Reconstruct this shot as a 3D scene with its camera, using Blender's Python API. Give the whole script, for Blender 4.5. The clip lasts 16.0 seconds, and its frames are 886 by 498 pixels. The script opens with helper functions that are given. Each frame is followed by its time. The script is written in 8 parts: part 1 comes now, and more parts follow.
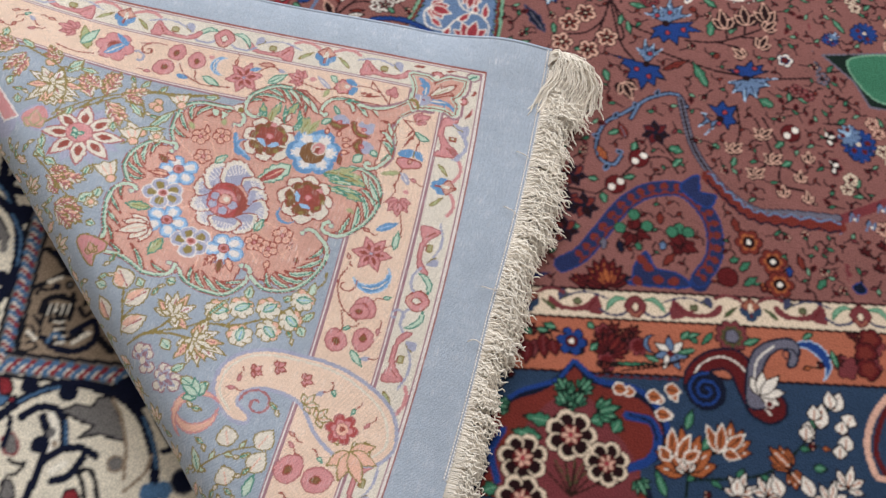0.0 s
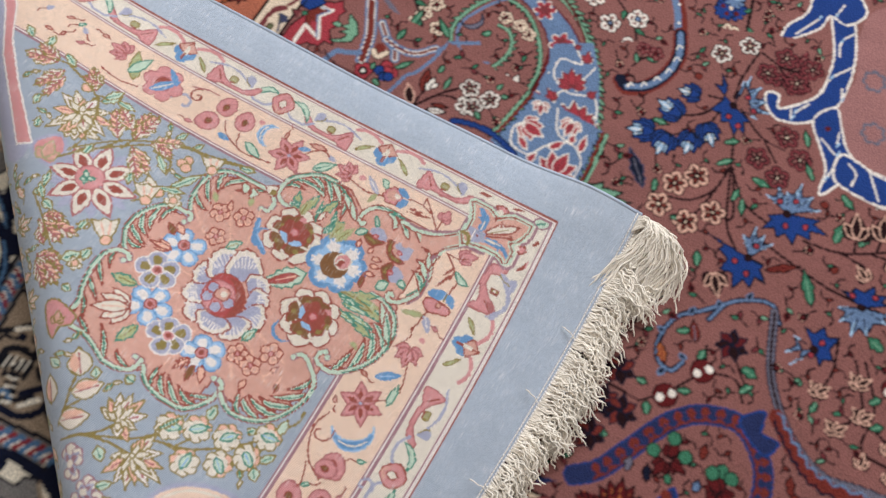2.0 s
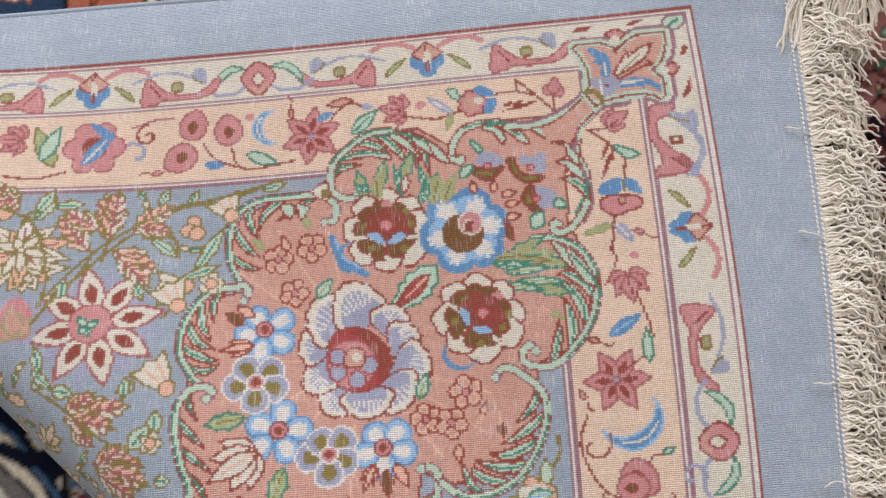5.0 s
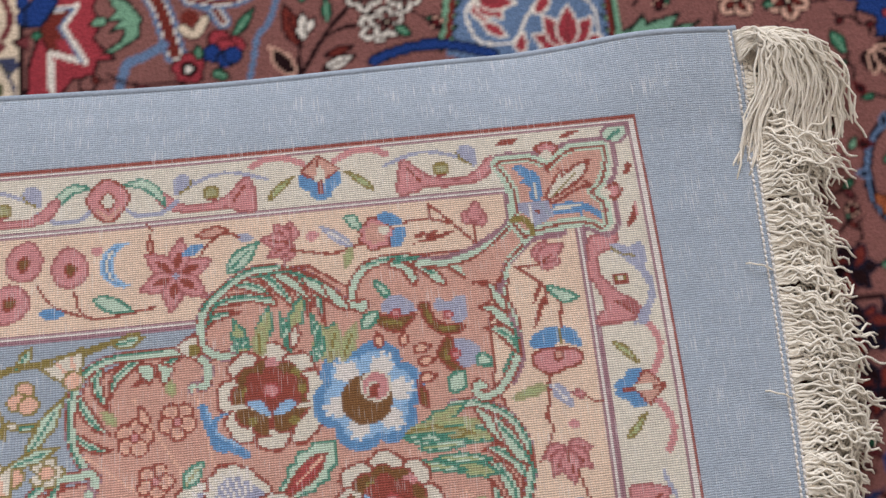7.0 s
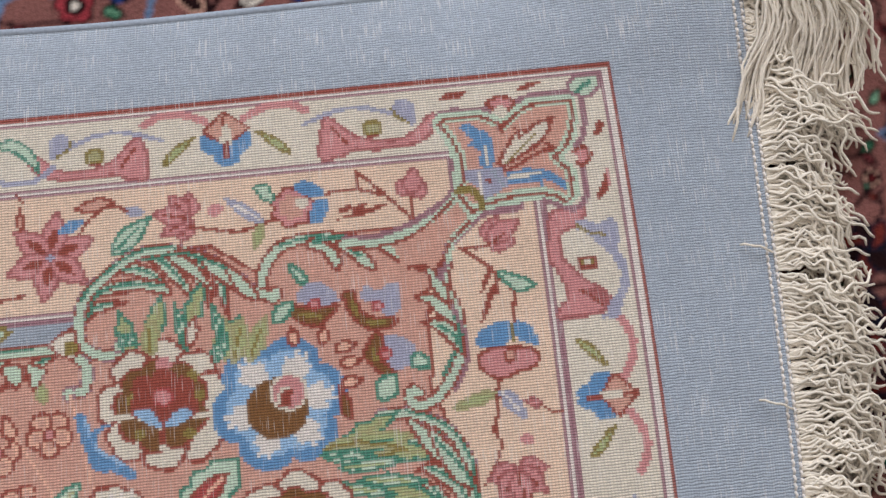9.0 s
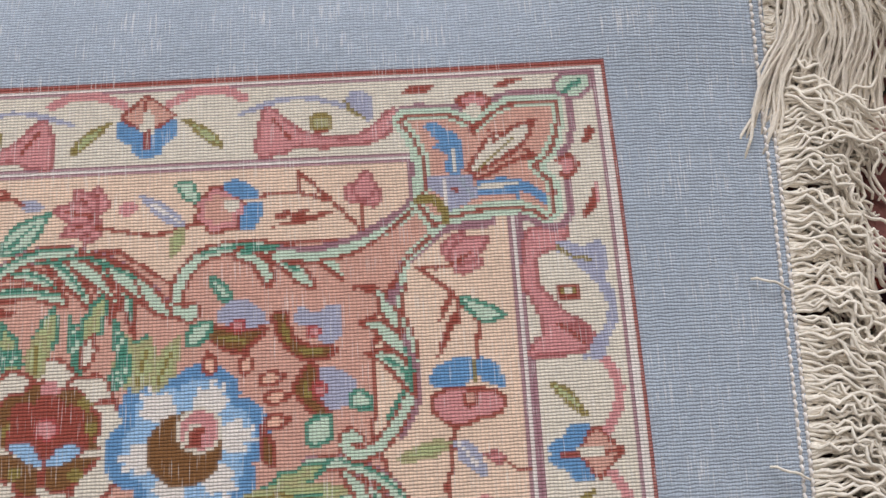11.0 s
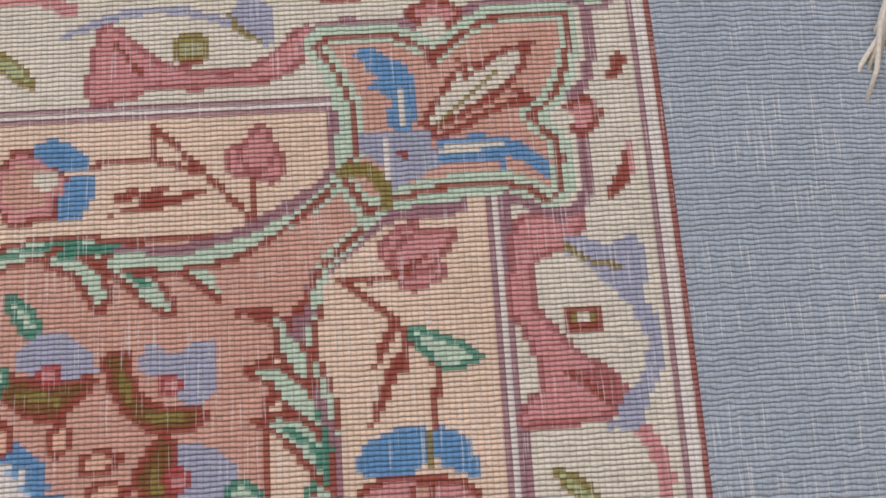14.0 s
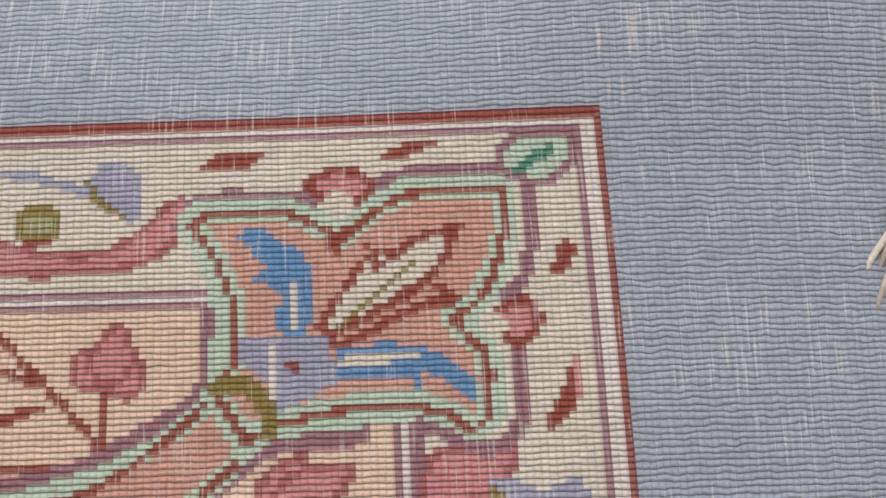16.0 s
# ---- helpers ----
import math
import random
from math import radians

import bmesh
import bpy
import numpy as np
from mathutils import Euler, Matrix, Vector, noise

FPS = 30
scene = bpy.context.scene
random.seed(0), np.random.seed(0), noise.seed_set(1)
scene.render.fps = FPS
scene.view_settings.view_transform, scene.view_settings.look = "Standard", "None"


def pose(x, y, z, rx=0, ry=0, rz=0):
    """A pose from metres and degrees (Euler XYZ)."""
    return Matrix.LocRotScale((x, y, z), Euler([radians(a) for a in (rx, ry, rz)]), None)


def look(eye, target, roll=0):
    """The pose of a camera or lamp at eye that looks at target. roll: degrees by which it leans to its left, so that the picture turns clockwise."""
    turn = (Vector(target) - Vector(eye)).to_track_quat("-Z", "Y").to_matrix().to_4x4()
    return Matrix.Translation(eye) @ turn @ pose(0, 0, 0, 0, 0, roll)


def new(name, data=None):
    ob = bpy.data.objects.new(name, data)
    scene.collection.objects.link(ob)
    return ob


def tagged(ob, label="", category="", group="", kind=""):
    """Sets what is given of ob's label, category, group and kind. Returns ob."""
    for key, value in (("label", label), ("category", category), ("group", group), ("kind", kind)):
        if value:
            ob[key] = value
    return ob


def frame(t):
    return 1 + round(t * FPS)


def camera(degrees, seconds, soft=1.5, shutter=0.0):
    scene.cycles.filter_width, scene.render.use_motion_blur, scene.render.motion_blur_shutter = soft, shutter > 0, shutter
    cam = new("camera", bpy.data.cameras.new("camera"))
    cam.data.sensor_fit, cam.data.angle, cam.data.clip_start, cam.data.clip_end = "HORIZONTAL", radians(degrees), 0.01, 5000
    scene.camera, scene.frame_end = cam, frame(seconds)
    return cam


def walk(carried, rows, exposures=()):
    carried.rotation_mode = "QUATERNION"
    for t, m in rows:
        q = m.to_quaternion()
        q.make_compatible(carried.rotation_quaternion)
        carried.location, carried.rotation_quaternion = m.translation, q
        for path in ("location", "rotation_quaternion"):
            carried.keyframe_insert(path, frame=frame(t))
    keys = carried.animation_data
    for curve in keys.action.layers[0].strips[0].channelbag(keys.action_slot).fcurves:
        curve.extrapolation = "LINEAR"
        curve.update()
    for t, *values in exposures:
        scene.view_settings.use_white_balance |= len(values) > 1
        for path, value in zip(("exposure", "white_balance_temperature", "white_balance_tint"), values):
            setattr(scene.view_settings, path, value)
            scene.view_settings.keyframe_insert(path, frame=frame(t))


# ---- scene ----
cam = camera(47.6, 16.0)
PATH = [
    (0, (0.016, -0.603, 0.886), (-0.033, 0.239, -0.928), 8.2),
    (0.5, (0.045, -0.502, 0.907), (-0.113, 0.248, -0.94), 8.3),
    (1, (0.009, -0.459, 0.923), (-0.177, 0.276, -0.927), 5.6),
    (1.5, (0.005, -0.417, 0.897), (-0.197, 0.318, -0.952), 8.5),
    (2, (0.03, -0.37, 0.84), (-0.216, 0.314, -1.023), 9.1),
    (2.5, (0.024, -0.348, 0.778), (-0.265, 0.246, -1.11), 5.8),
    (3, (0.028, -0.335, 0.714), (-0.301, 0.21, -1.182), -0.8),
    (3.2, (0.02, -0.336, 0.692), (-0.31, 0.199, -1.206), -4.2),
    (5.3, (-0.171, -0.268, 0.595), (-0.229, 0.234, -1.341), -12.4),
    (5.5, (-0.19, -0.236, 0.607), (-0.203, 0.254, -1.332), -6.7),
    (6, (-0.192, -0.208, 0.59), (-0.137, 0.315, -1.339), 2.1),
    (6.5, (-0.159, -0.194, 0.558), (-0.074, 0.328, -1.371), 4.7),
    (7, (-0.134, -0.183, 0.513), (-0.026, 0.305, -1.423), 6.5),
    (7.5, (-0.118, -0.169, 0.487), (-0.022, 0.279, -1.459), 6.1),
    (8, (-0.111, -0.163, 0.464), (-0.015, 0.257, -1.489), 6.9),
    (8.5, (-0.097, -0.155, 0.448), (-0.032, 0.229, -1.513), 3.7),
    (9, (-0.093, -0.15, 0.434), (-0.026, 0.222, -1.531), 4.5),
    (9.2, (-0.091, -0.146, 0.429), (-0.026, 0.217, -1.537), 4.6),
    (11.3, (-0.0693, -0.1566, 0.3542), (0.0043, 0.3415, -1.5814), 5.45),
    (11.5, (-0.0659, -0.1586, 0.3474), (0.0083, 0.3301, -1.5906), 5.62),
    (12, (-0.0693, -0.1535, 0.3315), (0.015, 0.3187, -1.6101), 7.2),
    (12.5, (-0.0645, -0.1475, 0.3064), (0.0009, 0.3432, -1.6314), 4.77),
    (13, (-0.0577, -0.1376, 0.289), (-0.0046, 0.3336, -1.654), 3.38),
    (13.5, (-0.0531, -0.1228, 0.2657), (-0.0165, 0.3061, -1.6874), 1.9),
    (14, (-0.052, -0.1145, 0.2396), (-0.0292, 0.3159, -1.7134), -0.02),
    (14.5, (-0.0459, -0.1057, 0.2309), (-0.033, 0.3095, -1.7255), -0.81),
    (15, (-0.0426, -0.0979, 0.2228), (-0.0181, 0.3495, -1.7263), 0.89),
    (15.5, (-0.0377, -0.0788, 0.2117), (-0.014, 0.3387, -1.7441), 0.86),
    (16, (-0.0297, -0.0683, 0.2047), (-0.0345, 0.4023, -1.7391), -2.22),
]
walk(cam, [(t, look(eye, target, roll)) for t, eye, target, roll in PATH], ((0, 0.02, 6330, 10), (3.2, 0.02, 6330, 11), (6, -0.27, 6400, 12), (9, -0.39, 6400, 12), (11.5, -0.34, 6400, 12), (14.5, -0.56, 6580, 14), (16, -0.46, 6700, 14)))


# ---- light: daylight through the window of a plain room ----
world = bpy.data.worlds.new("world")
scene.world = world
world.use_nodes = True
_n, _l = world.node_tree.nodes, world.node_tree.links
sky = _n.new("ShaderNodeTexSky")
sky.sky_type, sky.sun_disc = "NISHITA", False
sky.sun_elevation, sky.sun_rotation = radians(48), radians(150)
sky.dust_density = 3.0
_n["Background"].inputs[1].default_value = 0.1
_l.new(sky.outputs[0], _n["Background"].inputs[0])
ROOM_X, ROOM_S, ROOM_N, ROOM_H = 2.4, -2.3, 1.55, 2.6
WINDOW = (-1.5, 1.3, 0.55, 2.25)    # the opening: from x to x, from z to z
window_light = new("window_light", bpy.data.lights.new("window_light", "AREA"))
window_light.data.shape, window_light.data.size, window_light.data.size_y = "RECTANGLE", WINDOW[1] - WINDOW[0], WINDOW[3] - WINDOW[2]
window_light.data.energy, window_light.data.color = 84, (0.955, 0.98, 1.0)
window_light.matrix_world = look(((WINDOW[0] + WINDOW[1]) / 2, ROOM_N + 0.02, (WINDOW[2] + WINDOW[3]) / 2), ((WINDOW[0] + WINDOW[1]) / 2, -1, (WINDOW[2] + WINDOW[3]) / 2))

# ---- the fold and the lie of the rugs ----
FOLD = -0.592          # the fold runs along x + y = FOLD
FOLD_R = 0.031         # radius of the bend
FLAP_Z = 0.028         # height of the folded-over back
PILE_Z = 0.012         # height of the pile of the folded rug
EDGE_X, EDGE_Y = 0.062, 0.043   # end and side of the folded corner
KX, KY = 1.33, 1.11    # one knot, in millimetres


def end_bow(y):
    """How far the end of the rug bows out, in metres."""
    d = np.maximum(-y, 0)
    return 0.05 * d - 0.18 * d * d


def smooth_noise(x, y, seed):
    """Slow random swell between -1 and 1 from a few sines."""
    r = np.random.RandomState(seed)
    s = np.zeros_like(x)
    for k in range(6):
        a, f, p = r.rand() * 6.28, 2 + 5 * r.rand(), r.rand() * 6.28
        s += np.sin((x * np.cos(a) + y * np.sin(a)) * f * 6.28 + p) / 6
    return s


def flap_height(x, y):
    d = np.maximum((x + y - FOLD) / 1.41421, 0)
    z = FLAP_Z + (2 * FOLD_R - FLAP_Z) * np.exp(-(d / 0.085) ** 2)
    z += 0.0022 * smooth_noise(x, y, 5) * np.clip(d / 0.1, 0, 1)
    # the selvedge sinks to the pile, the tip lies flat
    z -= 0.007 * np.clip((y + 0.005) / 0.048, 0, 1) ** 2
    z -= 0.005 * np.clip((x + 0.005) / 0.06, 0, 1) ** 2
    # the tip curls up a little, with a ripple across the selvedge beside it
    rise = np.clip((y + 0.012) / 0.055, 0, 1)
    z += 0.0115 * rise ** 1.5 / (1 + np.exp(-(x + 0.012) / 0.012))
    z -= 0.0022 * np.exp(-((x + 0.06) / 0.026) ** 2) * rise
    z += 0.0015 * np.exp(-((x + 0.15) / 0.05) ** 2) * rise
    return z


def flap_place(x, y):
    """Where a point of the folded-over back lies; past the fold it bends down and under."""
    d = (x + y - FOLD) / 1.41421
    a = np.clip(-d / FOLD_R, 0, 3.05)
    shift = np.where(d < 0, -d - FOLD_R * np.sin(a), 0) / 1.41421
    z = np.where(d < 0, FOLD_R * (1 + np.cos(a)) - 0.0, flap_height(x, y))
    x = np.where(x > 0, x * (1 - 0.9 * np.clip(-y, 0, 0.26)), x)     # the plain end narrows away from the tip
    bow = end_bow(y) * np.clip((x + 0.2) / 0.2, 0, 1)
    edge = 0.0022 * np.sin(x * 14 + 1.0) * np.clip((y + 0.02) / 0.06, 0, 1)
    return x + shift + bow, y + shift + edge, z


def pile_height(x, y):
    return PILE_Z + 0.0012 * smooth_noise(x, y, 8)


# ---- weaving: patterns knotted row by row in millimetres ----
def lin(c):
    c = np.asarray(c, float) / 255
    return np.where(c < 0.04045, c / 12.92, ((c + 0.055) / 1.055) ** 2.4)


def curve_through(pts, n=7, closed=False):
    p = np.asarray(pts, float)
    if len(p) < 3:
        return p
    if closed:
        p = np.vstack([p[-1:], p, p[:2]])
    else:
        p = np.vstack([2 * p[0] - p[1], p, 2 * p[-1] - p[-2]])
    t = np.linspace(0, 1, n, endpoint=False)[:, None]
    out = []
    for a, b, c, d in zip(p[:-3], p[1:-2], p[2:-1], p[3:]):
        out.append(0.5 * (2 * b + (c - a) * t + (2 * a - 5 * b + 4 * c - d) * t ** 2 + (3 * b - a - 3 * c + d) * t ** 3))
    out = np.vstack(out)
    return out if closed else np.vstack([out, p[-2:-1]])


def turned(pts, at=(0, 0), ang=0.0, size=1.0, flip=False, swap=False, squash=1.0):
    p = np.asarray(pts, float) * size
    if flip:
        p = p * (-1, 1)
    if swap:
        p = p[:, ::-1]
    c, s = math.cos(radians(ang)), math.sin(radians(ang))
    p = np.stack([p[:, 0] * c - p[:, 1] * s, (p[:, 0] * s + p[:, 1] * c) * squash], 1)
    return p + np.asarray(at, float)


class Weave:
    """A grid of knots, each with the dye of its yarn."""

    def __init__(self, x0, x1, y0, y1, kx, ky, dyes, seed):
        self.kx, self.ky, self.x0, self.y0 = kx, ky, x0, y0
        self.nx, self.ny = int((x1 - x0) / kx), int((y1 - y0) / ky)
        self.xs = x0 + (np.arange(self.nx) + 0.5) * kx
        self.ys = y0 + (np.arange(self.ny) + 0.5) * ky
        self.X, self.Y = np.meshgrid(self.xs, self.ys)
        self.dyes = {k: lin(v) for k, v in dyes.items()}
        self.col = np.zeros((self.ny, self.nx, 3))
        self.rnd = np.random.RandomState(seed)

    def window(self, x0, x1, y0, y1):
        i0, i1 = max(0, int((x0 - self.x0) / self.kx) - 1), min(self.nx, int((x1 - self.x0) / self.kx) + 2)
        j0, j1 = max(0, int((y0 - self.y0) / self.ky) - 1), min(self.ny, int((y1 - self.y0) / self.ky) + 2)
        if i1 <= i0 or j1 <= j0:
            return None
        return slice(j0, j1), slice(i0, i1)

    def dye(self, where, mask, c):
        self.col[where][mask] = self.dyes[c]

    def all(self, mask, c):
        self.col[mask] = self.dyes[c]

    def fill(self, pts, c, edge=None, ew=1.3, smooth=True):
        p = curve_through(pts, 6, True) if smooth else np.asarray(pts, float)
        w = self.window(*(p[:, 0].min(), p[:, 0].max(), p[:, 1].min(), p[:, 1].max()))
        if w is None:
            return
        X, Y = self.X[w], self.Y[w]
        inside = np.zeros(X.shape, bool)
        q = np.roll(p, -1, 0)
        for (ax, ay), (bx, by) in zip(p, q):
            if ay == by:
                continue
            cross = ((ay > Y) != (by > Y)) & (X < (bx - ax) * (Y - ay) / (by - ay) + ax)
            inside ^= cross
        if c:
            self.dye(w, inside, c)
        if edge:
            self.line(np.vstack([p, p[:1]]), edge, ew, smooth=False)

    def line(self, pts, c, w=1.3, smooth=True, taper=False):
        p = curve_through(pts, 6) if smooth else np.asarray(pts, float)
        r = w / 2 + 0.02
        n = len(p) - 1
        for k in range(n):
            a, b = p[k], p[k + 1]
            rk = r * (1 - 0.8 * abs(2 * (k + 0.5) / n - 1)) if taper else r
            rk = max(rk, 0.6)
            lo, hi = np.minimum(a, b) - rk, np.maximum(a, b) + rk
            win = self.window(lo[0], hi[0], lo[1], hi[1])
            if win is None:
                continue
            X, Y = self.X[win], self.Y[win]
            d = b - a
            t = np.clip(((X - a[0]) * d[0] + (Y - a[1]) * d[1]) / max(d @ d, 1e-9), 0, 1)
            self.dye(win, (X - a[0] - t * d[0]) ** 2 + (Y - a[1] - t * d[1]) ** 2 < rk * rk, c)

    def disc(self, p, r, c, edge=None, ew=1.2):
        w = self.window(p[0] - r, p[0] + r, p[1] - r, p[1] + r)
        if w is None:
            return
        d = np.hypot(self.X[w] - p[0], self.Y[w] - p[1])
        if edge:
            self.dye(w, d < r, edge)
            r -= ew
        self.dye(w, d < r, c)

    def flower(self, p, r, n, c, edge, inner=None, mid=None, eye=None, rot=0, cut=0.38, ew=1.3, midr=0.36, innr=0.72, sharp=0.6):
        w = self.window(p[0] - r, p[0] + r, p[1] - r, p[1] + r)
        if w is None:
            return
        X, Y = self.X[w] - p[0], self.Y[w] - p[1]
        d, th = np.hypot(X, Y), np.arctan2(Y, X) - radians(rot)
        R = r * (1 - cut + cut * np.abs(np.cos(n / 2 * th)) ** sharp)
        if edge:
            self.dye(w, d < R, edge)
        self.dye(w, d < R - (ew if edge else 0), c)
        if inner:
            self.dye(w, d < R * innr - (ew if edge else 0), inner)
        if mid:
            if edge:
                self.dye(w, d < r * midr + 1.1, edge)
            self.dye(w, d < r * midr, mid)
        if eye:
            self.dye(w, d < r * midr * 0.5, eye)

    def leaf(self, p, ang, L, W, c, edge=None, vein=None, teeth=0, bend=0.0):
        """A pointed leaf from its stalk p, L long, W wide."""
        s = np.linspace(0, 1, 11)
        prof = np.sin(np.pi * s ** 0.8) * W / 2
        if teeth:
            prof = prof * (1 - 0.45 * ((s * teeth) % 1))
        mid = bend * L * np.sin(np.pi * s)
        up, dn = np.stack([s * L, mid + prof], 1), np.stack([s * L, mid - prof], 1)
        self.fill(turned(np.vstack([up, dn[-2:0:-1]]), p, ang), c, edge, smooth=False)
        if vein:
            self.line(turned(np.stack([s[1:8] * L, mid[1:8]], 1), p, ang), vein, 1.0, smooth=False)

    def spray(self, p, ang, L, n, spread, c, edge, W=0.34, vein=None, heart=None):
        """A fan of leaves, like a cut palmette."""
        for k in sorted(range(n), key=lambda k: -abs(k - (n - 1) / 2)):
            f = (k - (n - 1) / 2) / max((n - 1) / 2, 1)
            self.leaf(p, ang + f * spread, L * (1 - 0.3 * abs(f)), L * W, c, edge, vein)
        if heart:
            self.disc(p, L * 0.16, heart, edge)

    def crescent(self, p, ang, r, c, edge=None, fat=0.45, span=200, vein=None):
        a = np.radians(np.linspace(-span / 2, span / 2, 13))
        out = np.stack([np.cos(a), np.sin(a)], 1) * r
        inn = out * (1 - fat * np.cos(np.linspace(-np.pi / 2, np.pi / 2, 13)))[:, None]
        self.fill(turned(np.vstack([out, inn[-2:0:-1]]), p, ang), c, edge, smooth=False)
        if vein:
            self.line(turned(((out + inn) / 2)[3:10], p, ang), vein, 1.0, smooth=False)

    def scroll(self, p, r, turns, ang, c, w=1.4, way=1):
        a = np.linspace(0, turns * 2 * np.pi, int(14 * turns) + 2)
        k = r * (1 - 0.85 * a / a[-1])
        self.line(turned(np.stack([k * np.cos(a), way * k * np.sin(a)], 1), p, ang), c, w, smooth=False)

    def frond(self, pts, side, size, c="mint", dark="green", edge="red", w=3.0, step=8.5, curl=True):
        """An acanthus edge: a pale rib with long swept leaves on one side, ending in a curl."""
        p = curve_through(pts, 8)
        seg = np.hypot(*np.diff(p, axis=0).T)
        run = np.concatenate([[0], np.cumsum(seg)])
        n = max(3, int(run[-1] / step))
        for k in range(n):
            s = run[-1] * (0.04 + 0.8 * k / n)
            q = np.array([np.interp(s, run, p[:, 0]), np.interp(s, run, p[:, 1])])
            e = np.array([np.interp(s + 1, run, p[:, 0]), np.interp(s + 1, run, p[:, 1])]) - q
            a = math.degrees(math.atan2(e[1], e[0]))
            big = size * (0.85 + 0.75 * math.sin(3.0 * (k + 0.5) / n))
            self.leaf(q, a + side * (30 + 16 * (k % 2)), big * 1.5, big * 0.27, c, edge, None, bend=-side * 0.1)
            self.line(turned([(big * 0.1, 0), (big * 0.9, 0)], q, a + side * 12), dark, 1.0, smooth=False)
        self.line(p, edge, w + 2.0, smooth=False)
        self.line(p, c, w, smooth=False)
        if curl:
            self.disc(p[-1], w * 1.3, c, edge, 1.1)
            self.disc(p[-1], w * 0.4, dark)

    def room(self, p, r, ground):
        """Whether only the ground colour lies within r of p."""
        w = self.window(p[0] - r, p[0] + r, p[1] - r, p[1] + r)
        if w is None or w[0].stop - w[0].start < r or w[1].stop - w[1].start < r:
            return False
        near = np.hypot(self.X[w] - p[0], self.Y[w] - p[1]) < r
        return bool(np.all(np.abs(self.col[w][near] - self.dyes[ground]) < 1e-6))

    def scatter(self, ground, r, tries, box, draw):
        """Small motifs wherever the ground is still bare."""
        x0, x1, y0, y1 = box
        for k in range(tries):
            p = (x0 + (x1 - x0) * self.rnd.rand(), y0 + (y1 - y0) * self.rnd.rand())
            if self.room(p, r, ground):
                draw(p, 360 * self.rnd.rand(), k)

    def vary(self, amount, streak=0.0):
        """Small differences from knot to knot and from row to row."""
        j = 1 + amount * self.rnd.randn(self.ny, self.nx, 1)
        j *= 1 + streak * self.rnd.randn(self.ny, 1, 1)
        self.col = np.clip(self.col * j, 0.003, 0.95)


def weave_mesh(name, weave, place, keep, material, soft=False, flat=None):
    """One sheet with a face for each knot; soft spreads the dye over the corners, as pile does."""
    nx, ny = weave.nx, weave.ny
    gx, gy = np.meshgrid(weave.x0 + np.arange(nx + 1) * weave.kx, weave.y0 + np.arange(ny + 1) * weave.ky)
    gx, gy = gx / 1000, gy / 1000
    x, y, z = place(gx, gy)
    co = np.stack([x, y, z], -1).reshape(-1, 3)
    jj, ii = np.nonzero(keep(weave.X / 1000, weave.Y / 1000))
    base = jj * (nx + 1) + ii
    quads = np.stack([base, base + 1, base + nx + 2, base + nx + 1], 1)
    used, quads = np.unique(quads, return_inverse=True)
    quads = quads.reshape(-1, 4)
    me = bpy.data.meshes.new(name)
    me.vertices.add(len(used))
    me.vertices.foreach_set("co", co[used].ravel())
    me.loops.add(quads.size)
    me.loops.foreach_set("vertex_index", quads.ravel().astype(np.int32))
    me.polygons.add(len(quads))
    me.polygons.foreach_set("loop_start", np.arange(0, quads.size, 4, dtype=np.int32))
    me.update(calc_edges=True)
    me.shade_smooth()
    rgba = np.ones((len(quads), 4), np.float32)
    rgba[:, :3] = weave.col[jj, ii]
    if flat is not None:
        rgba[:, 3] = 1.0 - flat[jj, ii]
    if soft:
        acc = np.zeros((ny + 2, nx + 2, 3))
        acc[1:-1, 1:-1] = weave.col
        acc[0], acc[-1], acc[:, 0], acc[:, -1] = acc[1], acc[-2], acc[:, 1], acc[:, -2]
        corner = (acc[:-1, :-1] + acc[1:, :-1] + acc[:-1, 1:] + acc[1:, 1:]) / 4
        rgba = np.ones((len(used), 4), np.float32)
        rgba[:, :3] = corner.reshape(-1, 3)[used]
    at = me.attributes.new("dye", "FLOAT_COLOR", "POINT" if soft else "FACE")
    at.data.foreach_set("color", rgba.ravel())
    if not soft:
        # colour of the neighbouring knots, whose fibres mingle
        acc = np.zeros((ny + 2, nx + 2, 3))
        acc[1:-1, 1:-1] = weave.col
        acc[0], acc[-1], acc[:, 0], acc[:, -1] = acc[1], acc[-2], acc[:, 1], acc[:, -2]
        corner = (acc[:-1, :-1] + acc[1:, :-1] + acc[:-1, 1:] + acc[1:, 1:]) / 4
        near = np.ones((len(used), 4), np.float32)
        near[:, :3] = corner.reshape(-1, 3)[used]
        me.attributes.new("near_dye", "FLOAT_COLOR", "POINT").data.foreach_set("color", near.ravel())
    uv = me.uv_layers.new(name="knots")
    u = np.stack([ii, ii + 1, ii + 1, ii], 1)
    v = np.stack([jj, jj, jj + 1, jj + 1], 1)
    uv.data.foreach_set("uv", np.stack([u, v], -1).astype(np.float32).ravel())
    me.materials.append(material)
    return new(name, me)


def part(name, bm, material, parent, label=""):
    me = bpy.data.meshes.new(name)
    bm.to_mesh(me)
    bm.free()
    me.shade_smooth()
    me.materials.append(material)
    ob = new(name, me)
    ob.parent = parent
    return tagged(ob, label)


# ---- materials ----
def node_material(name):
    m = bpy.data.materials.new(name)
    m.use_nodes = True
    nt = m.node_tree
    return m, nt, nt.nodes["Principled BSDF"]


